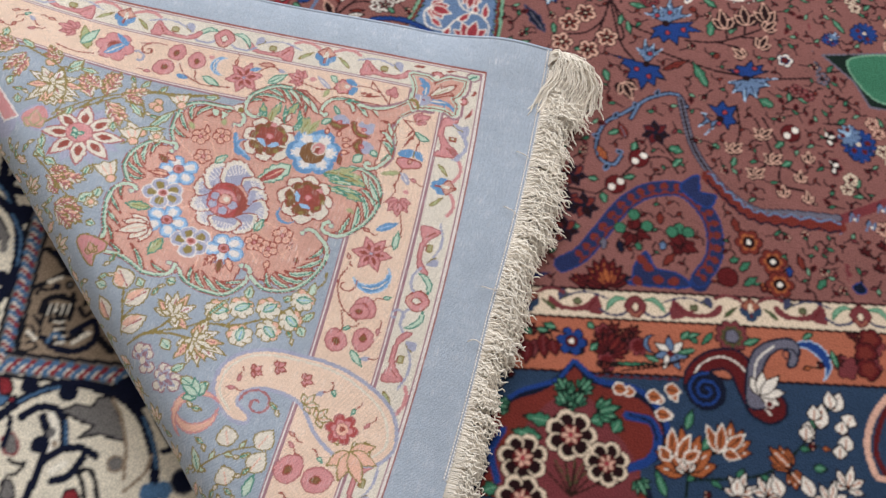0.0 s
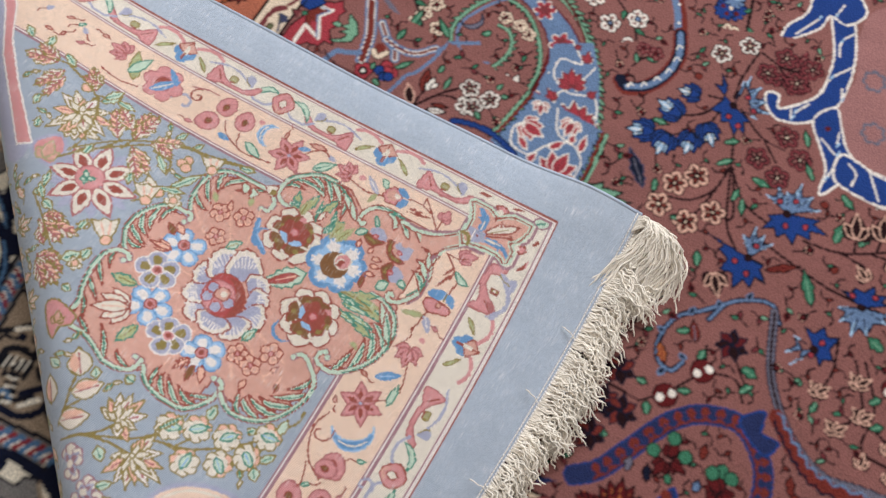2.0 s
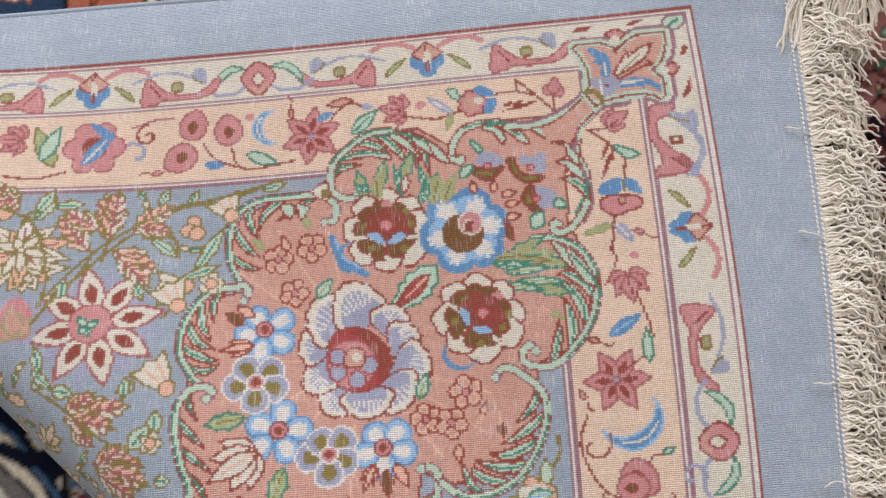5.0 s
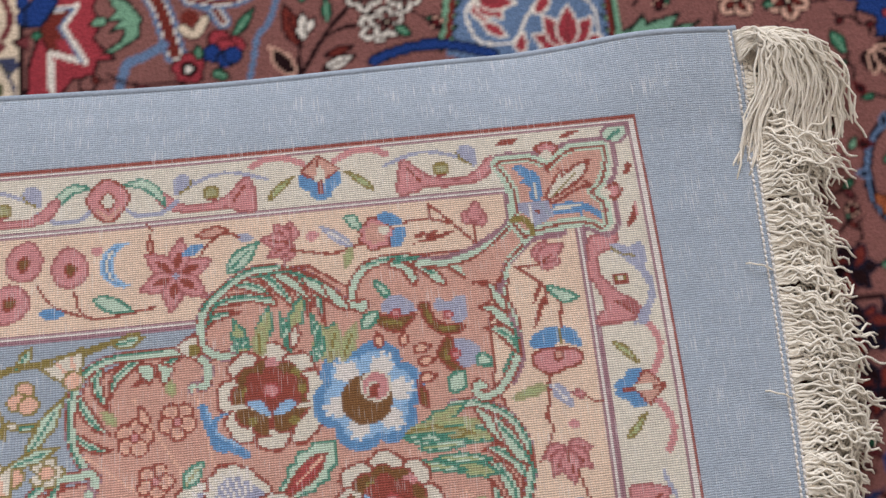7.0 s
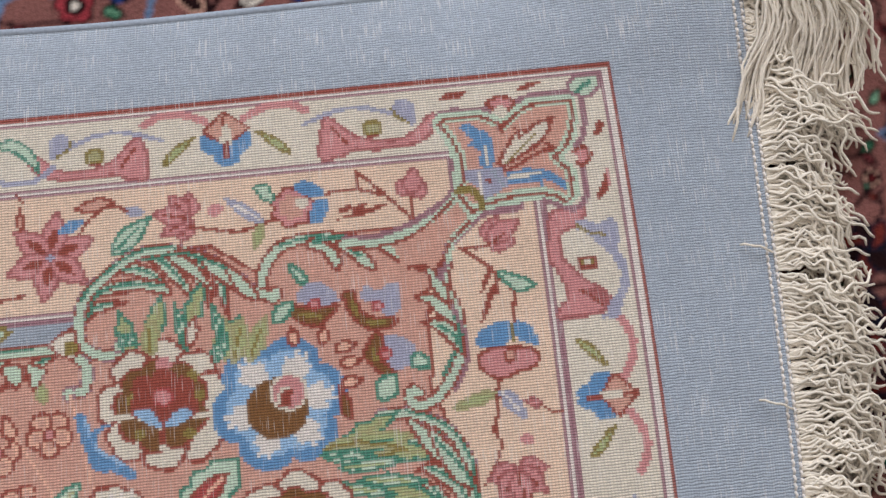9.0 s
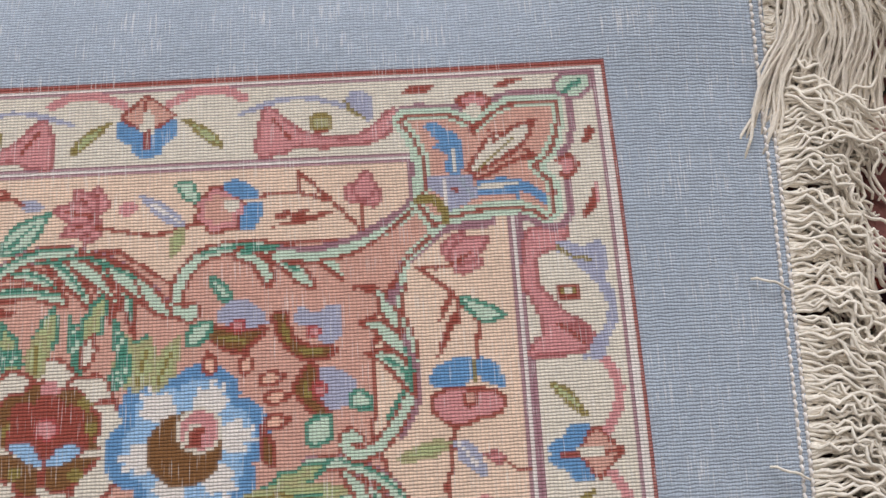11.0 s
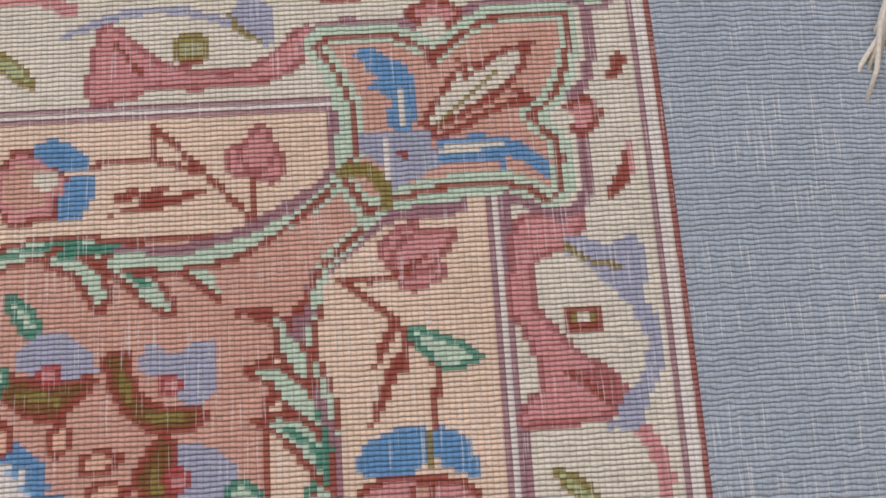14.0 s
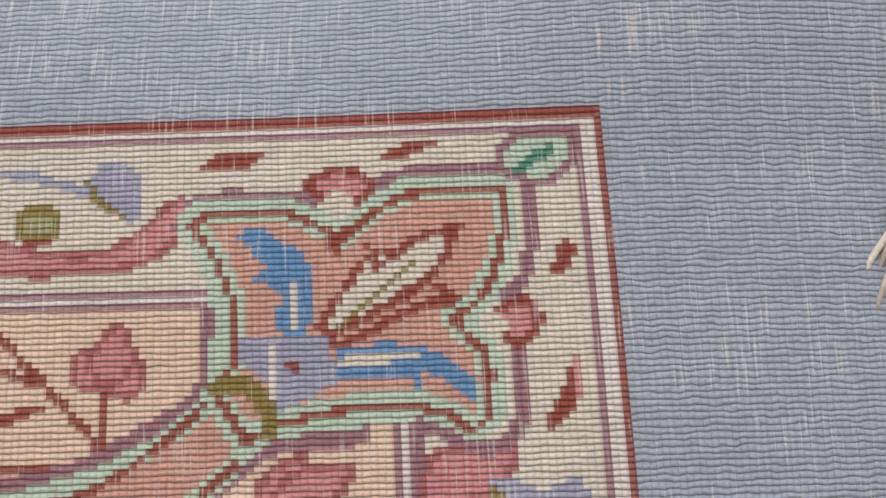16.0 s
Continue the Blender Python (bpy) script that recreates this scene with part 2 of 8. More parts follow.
def math_node(nt, op, a, b=None, c=None):
    n = nt.nodes.new("ShaderNodeMath")
    n.operation = op
    for k, v in enumerate((a, b, c)):
        if v is None:
            continue
        if isinstance(v, (int, float)):
            n.inputs[k].default_value = v
        else:
            nt.links.new(v, n.inputs[k])
    return n.outputs[0]


def noise_node(nt, vec, scale, detail=2.0, stretch=(1, 1, 1)):
    mp = nt.nodes.new("ShaderNodeMapping")
    mp.inputs["Scale"].default_value = stretch
    nt.links.new(vec, mp.inputs[0])
    n = nt.nodes.new("ShaderNodeTexNoise")
    n.inputs["Scale"].default_value, n.inputs["Detail"].default_value = scale, detail
    nt.links.new(mp.outputs[0], n.inputs["Vector"])
    return n.outputs[0]


def mix_colour(nt, fac, a, b, mode="MIX"):
    n = nt.nodes.new("ShaderNodeMix")
    n.data_type, n.blend_type = "RGBA", mode
    for sock, v in ((n.inputs[0], fac), (n.inputs[6], a), (n.inputs[7], b)):
        if isinstance(v, (int, float, tuple)):
            sock.default_value = v
        else:
            nt.links.new(v, sock)
    return n.outputs[2]


def back_material():
    """Flat knotted back: two ribs to a knot, with specks of pale weft showing through."""
    m, nt, bsdf = node_material("rug_back")
    dye = nt.nodes.new("ShaderNodeAttribute")
    dye.attribute_name = "dye"
    uv = nt.nodes.new("ShaderNodeUVMap")
    uv.uv_map = "knots"
    sep = nt.nodes.new("ShaderNodeSeparateXYZ")
    nt.links.new(uv.outputs[0], sep.inputs[0])
    wob = noise_node(nt, uv.outputs[0], 0.35, 2)
    wob2 = noise_node(nt, uv.outputs[0], 0.9, 1)
    knotted = dye.outputs["Alpha"]      # 1 on the knotted ground, 0 on the flat-woven edge
    rows = math_node(nt, "MULTIPLY", sep.outputs[1], math_node(nt, "MULTIPLY_ADD", knotted, 0.06, 0.94))
    v = math_node(nt, "ADD", rows, math_node(nt, "MULTIPLY", wob, math_node(nt, "MULTIPLY_ADD", knotted, -0.55, 1.15)))
    u = math_node(nt, "ADD", sep.outputs[0], math_node(nt, "MULTIPLY", wob2, 0.35))
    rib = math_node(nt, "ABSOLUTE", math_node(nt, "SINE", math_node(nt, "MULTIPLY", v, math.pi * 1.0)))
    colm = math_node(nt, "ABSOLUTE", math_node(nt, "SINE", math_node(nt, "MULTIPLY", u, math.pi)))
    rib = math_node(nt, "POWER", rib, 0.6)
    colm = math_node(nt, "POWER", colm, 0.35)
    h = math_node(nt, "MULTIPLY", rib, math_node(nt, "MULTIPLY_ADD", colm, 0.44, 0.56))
    fibre = noise_node(nt, uv.outputs[0], 3.0, 3, (1.0, 2.2, 1))
    h2 = math_node(nt, "MULTIPLY_ADD", fibre, 0.5, h)
    # pale weft specks: short streaks across the ribs
    speck = noise_node(nt, uv.outputs[0], 0.9, 1, (2.6, 0.1, 1))
    patch = noise_node(nt, uv.outputs[0], 0.05, 2)
    sp = math_node(nt, "MULTIPLY_ADD", math_node(nt, "ADD", speck, math_node(nt, "MULTIPLY", patch, 0.3)), 8.0, -6.05)
    spn = nt.nodes.new("ShaderNodeClamp")
    nt.links.new(sp, spn.inputs[0])
    gap = math_node(nt, "MULTIPLY", spn.outputs[0], math_node(nt, "MULTIPLY_ADD", knotted, -0.1, 0.5))
    big = noise_node(nt, uv.outputs[0], 0.05, 3)
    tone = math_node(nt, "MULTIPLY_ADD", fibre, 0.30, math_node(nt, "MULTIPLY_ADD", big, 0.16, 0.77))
    # yarn lies deeper between ribs and knots; that shade is multiplied into its colour
    groove_shade = math_node(nt, "ADD", math_node(nt, "MULTIPLY", h, math_node(nt, "MULTIPLY_ADD", knotted, 0.24, 0.68)), math_node(nt, "MULTIPLY_ADD", knotted, -0.19, 0.50))
    near = nt.nodes.new("ShaderNodeAttribute")
    near.attribute_name = "near_dye"
    yarn = mix_colour(nt, math_node(nt, "MULTIPLY_ADD", fibre, 0.4, 0.04), dye.outputs[0], near.outputs[0])
    c = mix_colour(nt, 1.0, yarn, math_node(nt, "MULTIPLY", tone, groove_shade), "MULTIPLY")
    c = mix_colour(nt, gap, c, (0.80, 0.76, 0.74, 1))
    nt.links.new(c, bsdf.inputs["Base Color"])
    bsdf.inputs["Roughness"].default_value = 0.85
    bsdf.inputs["Specular IOR Level"].default_value = 0.25
    bsdf.inputs["Sheen Weight"].default_value = 0.15
    bump = nt.nodes.new("ShaderNodeBump")
    bump.inputs["Strength"].default_value, bump.inputs["Distance"].default_value = 0.58, 0.0006
    nt.links.new(h2, bump.inputs["Height"])
    nt.links.new(bump.outputs[0], bsdf.inputs["Normal"])
    return m


def pile_material(name, fuzz, sheen):
    """Cut wool pile: soft, with a nap that leans and small tufts."""
    m, nt, bsdf = node_material(name)
    dye = nt.nodes.new("ShaderNodeAttribute")
    dye.attribute_name = "dye"
    geo = nt.nodes.new("ShaderNodeTexCoord")
    tuft = noise_node(nt, geo.outputs["Object"], 520, 3)
    nap = noise_node(nt, geo.outputs["Object"], 16, 3, (1.0, 2.4, 1))
    tone = math_node(nt, "MULTIPLY_ADD", tuft, fuzz, math_node(nt, "MULTIPLY_ADD", nap, 0.34, 0.83 - fuzz / 2))
    c = mix_colour(nt, 1.0, dye.outputs[0], tone, "MULTIPLY")
    nt.links.new(c, bsdf.inputs["Base Color"])
    bsdf.inputs["Roughness"].default_value = 0.95
    bsdf.inputs["Specular IOR Level"].default_value = 0.1
    bsdf.inputs["Sheen Weight"].default_value = sheen
    bsdf.inputs["Sheen Roughness"].default_value = 0.35
    bump = nt.nodes.new("ShaderNodeBump")
    bump.inputs["Strength"].default_value, bump.inputs["Distance"].default_value = 0.6, 0.0012
    nt.links.new(tuft, bump.inputs["Height"])
    nt.links.new(bump.outputs[0], bsdf.inputs["Normal"])
    return m


def yarn_material(name, colour, scale):
    m, nt, bsdf = node_material(name)
    geo = nt.nodes.new("ShaderNodeTexCoord")
    fine = noise_node(nt, geo.outputs["Object"], scale, 3)
    slow = noise_node(nt, geo.outputs["Object"], 30, 2)
    tone = math_node(nt, "MULTIPLY_ADD", fine, 0.5, math_node(nt, "MULTIPLY_ADD", slow, 0.4, 0.55))
    c = mix_colour(nt, 1.0, (*lin(colour), 1), tone, "MULTIPLY")
    nt.links.new(c, bsdf.inputs["Base Color"])
    bsdf.inputs["Roughness"].default_value = 0.9
    bsdf.inputs["Specular IOR Level"].default_value = 0.15
    bump = nt.nodes.new("ShaderNodeBump")
    bump.inputs["Strength"].default_value, bump.inputs["Distance"].default_value = 0.5, 0.0006
    nt.links.new(fine, bump.inputs["Height"])
    nt.links.new(bump.outputs[0], bsdf.inputs["Normal"])
    return m


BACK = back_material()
PILE = pile_material("rug_pile", 0.7, 0.22)
PILE_COARSE = pile_material("rug_pile_coarse", 0.8, 0.08)
COTTON = yarn_material("cotton_fringe", (236, 226, 212), 900)
CORD = yarn_material("blue_selvedge", (160, 169, 183), 700)
STITCH = yarn_material("white_stitch", (228, 220, 214), 900)
PLASTER = yarn_material("white_plaster", (222, 218, 212), 60)
BOARDS = yarn_material("floor_boards", (120, 92, 66), 40)


def blade(w, p, q, W, c, edge=None, vein=None, teeth=0, bend=0.0):
    """A leaf from its stalk p to its tip q."""
    d = np.subtract(q, p)
    w.leaf(p, math.degrees(math.atan2(d[1], d[0])), math.hypot(*d), W, c, edge, vein, teeth, bend)


def fan(w, p, q, n, spread, c, edge, W=0.34, vein=None, heart=None):
    d = np.subtract(q, p)
    w.spray(p, math.degrees(math.atan2(d[1], d[0])), math.hypot(*d), n, spread, c, edge, W, vein, heart)


def moon(w, p, q, c, edge=None, fat=0.45, vein=None):
    """A crescent that bulges from its hollow p towards q."""
    d = np.subtract(q, p)
    w.crescent(p, math.degrees(math.atan2(d[1], d[0])), math.hypot(*d), c, edge, fat, 200, vein)


# motifs of the borders, drawn round their own middle
FISH = [(-19, 6.5), (-7.5, -2.6), (5, -6), (15, -4.3), (25.5, 4), (26.5, -1), (19, -7.7), (0.5, -9.4), (-8, -8.4), (-14, -11), (-22.7, -10.5)]
WING = [(-30, 4), (-22, 8), (-13, 10.6), (-2, 10.6), (8, 7.5), (12, 11.6), (18, 9.3), (17.6, 0.2), (13, 2), (7.5, 5), (-2, 8.4), (-13, 8.6), (-24, 5)]


def eye_motif(w, at, flip=False, swap=False, squash=1.0, size=1.0, ang=0):
    k = dict(at=at, flip=flip, swap=swap, squash=squash, size=size, ang=ang)
    w.fill(turned(FISH, **k), "pink", "rose")
    w.line(turned([(-17, 2), (-13, -3), (-11, -6)], **k), "red", 1.2)
    w.fill(turned(WING, **k), "lilac")
    w.line(turned([(9, 8), (11, 4), (15, 1.5)], **k), "olive", 1.1)
    w.fill(turned([(-3.6, 0), (-2.4, -2.6), (2.4, -2.6), (3.6, 0), (2.4, 2.6), (-2.4, 2.6)], **k), "sage", "olive", 1.5)
    w.line(turned([(-2.6, -3), (2.6, -3)], **k), "red", 1.2)
    w.fill(turned([(-1, -1), (1, -1), (1, 1), (-1, 1)], **k), "sage", None, smooth=False)


def blue_bell(w, at, swap=False, squash=1.0, size=1.0, ang=0):
    k = dict(at=at, swap=swap, squash=squash, size=size, ang=ang)
    for s in (-1, 1):
        w.line(turned([(s * 34, 9), (s * 26, 12.5), (s * 17, 12), (s * 8, 8)], **k), "pink", 3.4)
        w.fill(turned([(s * 26, -9.5), (s * 20, -6), (s * 13, 1.5), (s * 16.5, 0), (s * 23, -4)], **k), "leafgreen", "olive", 1.0)
        w.fill(turned([(0, -12), (s * 4.5, -11), (s * 6, -7.5), (s * 10, -5), (s * 10.5, 1), (s * 6, 2.5), (0, 0)], **k), "blue", None)
        w.fill(turned([(0, -1.5), (s * 9, 3), (s * 6, 6.5), (s * 2, 10), (0, 11)], **k), "salmon", "red", 1.2)
    w.fill(turned([(-2, -3), (2, -3), (1.5, 5), (-1.5, 5)], **k), "cream", None)
    w.line(turned([(0, -8), (0, -3)], **k), "red", 2.2)


def red_bell(w, at, swap=False, squash=1.0, size=1.0, ang=0):
    k = dict(at=at, swap=swap, squash=squash, size=size, ang=ang)
    for s in (-1, 1):
        w.fill(turned([(s * 8, 7), (s * 18, 9.5), (s * 26, 3), (s * 28, -5), (s * 24, -1), (s * 17, 5)], **k), "mint", "green", 1.1)
        w.line(turned([(s * 34, -4), (s * 25, -9.5), (s * 14, -9), (s * 8, -5)], **k), "lilac", 2.4)
    w.fill(turned([(0, 11), (6, 8), (10.5, 1), (8, -5), (3, -10.5), (0, -11), (-3, -10.5), (-8, -5), (-10.5, 1), (-6, 8)], **k), "pink", "red", 1.3)
    w.fill(turned([(0, 4), (3.5, 0), (2, -4), (0, -5), (-2, -4), (-3.5, 0)], **k), "cream", "red", 1.1)
    w.line(turned([(0, -10), (-5, -5)], **k), "salmon", 2.0)
    w.line(turned([(0, -10), (5, -5)], **k), "salmon", 2.0)


def star_bloom(w, at, r, rot):
    """Six narrow red-hearted petals."""
    for k in range(6):
        a = rot + 60 * k
        w.leaf(at, a, r, r * 0.52, "pink", "rose")
    for k in range(6):
        w.leaf(turned([(r * 0.16, 0)], at, rot + 60 * k)[0], rot + 60 * k, r * 0.52, r * 0.2, "red")
    w.disc(at, r * 0.14, "lilac", "rose")


def bulb(w, at, ang, r):
    w.fill(turned([(r * 1.25, 0), (r * 0.5, r * 0.85), (-r * 0.6, r * 0.8), (-r, 0), (-r * 0.6, -r * 0.8), (r * 0.5, -r * 0.85)], at, ang), "pink", "rose")
    w.fill(turned([(r * 0.35, 0), (0, r * 0.3), (-r * 0.45, 0), (0, -r * 0.3)], at, ang), "brown", "red", 1.2)


def cream_leaf(w, p, q, wide=0.62, hue="blush"):
    """A cream leaf with a feathered pink vein."""
    d = np.subtract(q, p)
    L, a = math.hypot(*d), math.degrees(math.atan2(d[1], d[0]))
    w.leaf(p, a, L, L * wide, "cream", "olive", None, 3)
    w.line([p, turned([(L * 0.85, 0)], p, a)[0]], hue, 1.3, smooth=False)
    for s in (-1, 1):
        for f in (0.25, 0.5):
            w.line(turned([(L * f, 0), (L * (f + 0.17), s * L * wide * 0.25)], p, a), hue, 1.2, smooth=False)


def maple(w, p, q, c="cream", edge="olive", vein="blush", n=5, spread=75):
    fan(w, p, q, n, spread, c, edge, 0.36, vein)

# ---- the back of the folded corner ----
BACK_DYES = dict(field=(158, 167, 180), edge=(166, 175, 188), cream=(221, 210, 195), peach=(229, 199, 177), salmon=(208, 158, 142),
                 red=(150, 72, 60), rose=(170, 100, 100), mauve=(156, 112, 122), white=(226, 216, 210), pink=(206, 140, 140),
                 mint=(190, 208, 188), green=(72, 134, 114), leafgreen=(170, 176, 128), olive=(140, 122, 66), sage=(168, 162, 120),
                 lilac=(164, 164, 186), blue=(100, 144, 188), skyblue=(150, 184, 218), brown=(126, 86, 50), blush=(228, 178, 156), crimson=(172, 74, 72))
back = Weave(-640, 62.5, -720, EDGE_Y * 1000, KX, KY, BACK_DYES, 3)
depth_x, depth_y = -back.X, -back.Y * 1.17
depth = np.minimum(depth_x, depth_y)
back.all(depth > -999, "edge")
for start, dye_name in ((0, "red"), (2.2, "white"), (3.7, "mauve"), (5.2, "cream"), (36.8, "mauve"), (38.4, "white"), (40, "mauve"), (41.6, "peach"), (98, "mauve"), (99.6, "white"), (101.2, "mauve"), (102.8, "field")):
    back.all(depth > start, dye_name)
# cream guard strip
eye_motif(back, (-104, -19))
blue_bell(back, (-165, -17))
eye_motif(back, (-220, -20), flip=True)
red_bell(back, (-271, -19))
eye_motif(back, (-322, -20))
blue_bell(back, (-375, -18))
eye_motif(back, (-428, -20), flip=True)
red_bell(back, (-480, -19))
eye_motif(back, (-24, -84), swap=True, squash=0.84)
blue_bell(back, (-22, -139), swap=True, squash=0.9)
eye_motif(back, (-22, -207), flip=True, swap=True)
red_bell(back, (-21, -262), swap=True)
eye_motif(back, (-22, -320), swap=True)
blue_bell(back, (-20, -378), swap=True)
eye_motif(back, (-22, -436), flip=True, swap=True)
red_bell(back, (-20, -490), swap=True)
# peach strip along the side
back.disc((-172, -48), 2.4, "pink")
fan(back, (-182, -50), (-197, -47), 5, 80, "pink", "rose", 0.5, "red")
blade(back, (-214, -62), (-198, -48), 8, "mint", "green", "green")
blade(back, (-213, -40), (-229, -42), 5, "salmon", "red")
back.line([(-214, -41), (-223, -47), (-228, -55)], "red", 1.3)
star_bloom(back, (-239, -61), 19, 20)
blade(back, (-236, -51), (-224, -47), 5, "blue")
moon(back, (-264, -53), (-275, -53), "blue", "skyblue", 0.5, "cream")
back.disc((-277, -45), 2.6, "pink")
bulb(back, (-290, -53), 95, 9)
bulb(back, (-312, -48), 75, 9)
bulb(back, (-319, -68), 215, 9.5)
back.line([(-288, -65), (-285, -75), (-276, -79), (-250, -76)], "red", 1.4)
back.line([(-306, -60), (-298, -71), (-285, -77)], "red", 1.4)
blade(back, (-279, -69), (-260, -77), 7, "mint", "green")
blade(back, (-305, -74), (-292, -75), 6, "blue")
back.scroll((-340, -52), 8, 1.1, 90, "red", 1.8)
back.scroll((-347, -65), 12, 0.7, 180, "lilac", 2.4, -1)
back.flower((-372, -58), 19, 6, "pink", "rose", None, "red", None, 0, 0.3)
blade(back, (-379, -70), (-360, -47), 9, "blue", None, "cream")
blade(back, (-360, -54), (-376, -40), 6, "blue")
blade(back, (-395, -70), (-408, -42), 11, "leafgreen", "olive", "sage")
blade(back, (-403, -66), (-393, -42), 9, "mint", "green")
fan(back, (-415, -51), (-431, -49), 5, 80, "pink", "rose", 0.5, "red")
back.line([(-349, -46), (-337, -42), (-324, -41)], "rose", 1.3)
back.line([(-388, -74), (-405, -78), (-422, -76)], "red", 1.3)
# peach strip along the end
back.line([(-63, -123), (-67, -145), (-67, -157), (-74, -169)], "red", 1.3)
back.disc((-56, -153), 2.4, "pink")
fan(back, (-61, -164), (-59, -181), 5, 80, "pink", "rose", 0.5, "red")
blade(back, (-75, -199), (-55, -187), 8, "blue", None, "skyblue")
star_bloom(back, (-73, -224), 19, 0)
back.line([(-68, -219), (-51, -204), (-57, -175)], "red", 1.3)
blade(back, (-54, -215), (-54, -196), 6, "mint", "green")
moon(back, (-67, -246), (-59, -261), "blue", "skyblue", 0.5, "cream")
back.line([(-91, -242), (-96, -259), (-87, -281), (-70, -293)], "red", 1.4)
back.scroll((-89, -259), 11, 0.7, 30, "red", 1.6, -1)
bulb(back, (-66, -278), -40, 10)
bulb(back, (-83, -315), 120, 10)
bulb(back, (-60, -308), -90, 10)
back.line([(-86, -285), (-81, -300), (-83, -307)], "red", 1.3)
bulb(back, (-70, -283), 0, 8)
blade(back, (-68, -321), (-54, -334), 6, "mint", "green")
back.scroll((-37, -280), 8, 0.8, 0, "lilac", 2)
def acanthus(pts, side, size, n):
    """A lobed rim: a pale rib that starts in a curl and throws long swept leaves inwards."""
    p = curve_through(pts, 8)
    run = np.concatenate([[0], np.cumsum(np.hypot(*np.diff(p, axis=0).T))])

    def on(s):
        q = np.array([np.interp(s, run, p[:, 0]), np.interp(s, run, p[:, 1])])
        e = np.array([np.interp(s + 2, run, p[:, 0]), np.interp(s + 2, run, p[:, 1])]) - np.array([np.interp(s - 2, run, p[:, 0]), np.interp(s - 2, run, p[:, 1])])
        e = e / max(np.hypot(*e), 1e-6)
        return q, e, np.array([-e[1], e[0]]) * side

    back.line(p + 0.0, "mauve", 5.4, smooth=False)
    for k in range(n):
        s = run[-1] * (0.24 + 0.58 * k / max(n - 1, 1))
        far = size * (0.95 + 0.45 * math.sin(3.1 * (k + 0.6) / n))
        leaf_out, leaf_in = [], []
        for u in (0.0, 0.25, 0.5, 0.75, 1.0):
            q, e, inw = on(min(s + far * 1.15 * u, run[-1] - 1))
            lift = far * 0.72 * u ** 1.5
            wide = far * 0.22 * math.sin(math.pi * (0.16 + 0.84 * u)) if u < 1 else 0.0
            leaf_out.append(q + inw * (lift + 1.0))
            leaf_in.append(q + inw * (lift + 1.0 + wide) - e * wide * 0.5)
        shape = leaf_out + leaf_in[-2::-1]
        back.fill(shape, "mint", "red", 1.4, smooth=False)
        back.line([a * 0.55 + b * 0.45 for a, b in zip(leaf_out[:4], leaf_in[:4])], "green", 1.2)
    back.line(p, "red", 4.6, smooth=False)
    back.line(p, "mint", 3.4, smooth=False)
    cut = [on(run[-1] * f)[0] - on(run[-1] * f)[2] * 0.9 for f in np.linspace(0.3, 0.93, 14)]
    back.line(cut, "green", 1.2)
    back.disc(p[0], 3.2, "mint", "mauve", 1.1)


def petalled(at, petals, hue):
    """Five round petals, blue with white hearts or grey with olive ones, about a small red eye."""
    rim, body, heart = ("blue", "skyblue", "white") if hue == "blue" else ("white", "lilac", "olive")
    for q in petals:
        d = np.subtract(q, at)
        a = math.degrees(math.atan2(d[1], d[0]))
        shape = [(-9, -2.5), (-3, -7), (4, -7.6), (7.6, -3), (7.6, 3), (4, 7.6), (-3, 7), (-9, 2.5)]
        back.fill(turned(shape, q, a, 0.95), rim, None)
        back.fill(turned(shape, q, a, 0.95 if hue != "blue" else 0.8), body if hue == "blue" else "lilac", None if hue == "blue" else "white", 1.2)
        back.fill(turned([(-5, -2), (0, -3.6), (3.4, -2.4), (3.4, 2.4), (0, 3.6), (-5, 2)], q, a), heart, None)
    back.disc(at, 5.2, "pink", "red" if hue == "blue" else "white", 1.2)
    back.disc(at, 2.4, "red")


def dog_rose(at, r, rot):
    """A little five-petalled rose, each petal ringed in red."""
    for k in range(5):
        back.disc(turned([(r * 0.58, 0)], at, rot + 72 * k)[0], r * 0.5, "blush", "red", 1.3)
    for k in range(5):
        back.disc(turned([(r * 0.55, 0)], at, rot + 72 * k)[0], r * 0.2, "salmon")
    back.disc(at, r * 0.3, "pink", "red", 1.1)


def shell(p, q, wide):
    """A shell-like petal: cream scallops round streaked lilac."""
    d = np.subtract(q, p)
    L, a = math.hypot(*d), math.degrees(math.atan2(d[1], d[0]))
    edge = [(L * (0.98 + 0.05 * (k % 2)) * math.cos(f) - L * 0.02, wide * 0.5 * math.sin(f) * (1 + 0.06 * (k % 2))) for k, f in enumerate(np.linspace(-1.45, 1.45, 15))]
    back.fill(turned([(-2, -wide * 0.3)] + edge + [(-2, wide * 0.3)], p, a), "cream", "red", 1.4, smooth=False)
    back.fill(turned([(-2, -wide * 0.24)] + [(x * 0.76, y * 0.76) for x, y in edge] + [(-2, wide * 0.24)], p, a), "lilac", None, smooth=False)
    for k in range(-3, 4):
        back.line(turned([(L * 0.35, wide * 0.08 * k), (L * (0.86 - 0.04 * abs(k)), wide * 0.115 * k)], p, a), "white", 1.1, smooth=False)


def burst(at, tips, wide):
    """A many-rayed bloom with cream and blush petals outlined in olive."""
    for k, q in enumerate(tips):
        blade(back, at, q, wide * 1.15, ("cream", "blush", "white")[k % 3], "olive", "rose" if k % 2 else "olive")
    for k, q in enumerate(tips[::2]):
        blade(back, at, np.add(np.multiply(at, 0.35), np.multiply(q, 0.65)), wide * 0.7, "cream", "olive")
    back.disc(at, 2.4, "cream", "olive", 1.1)


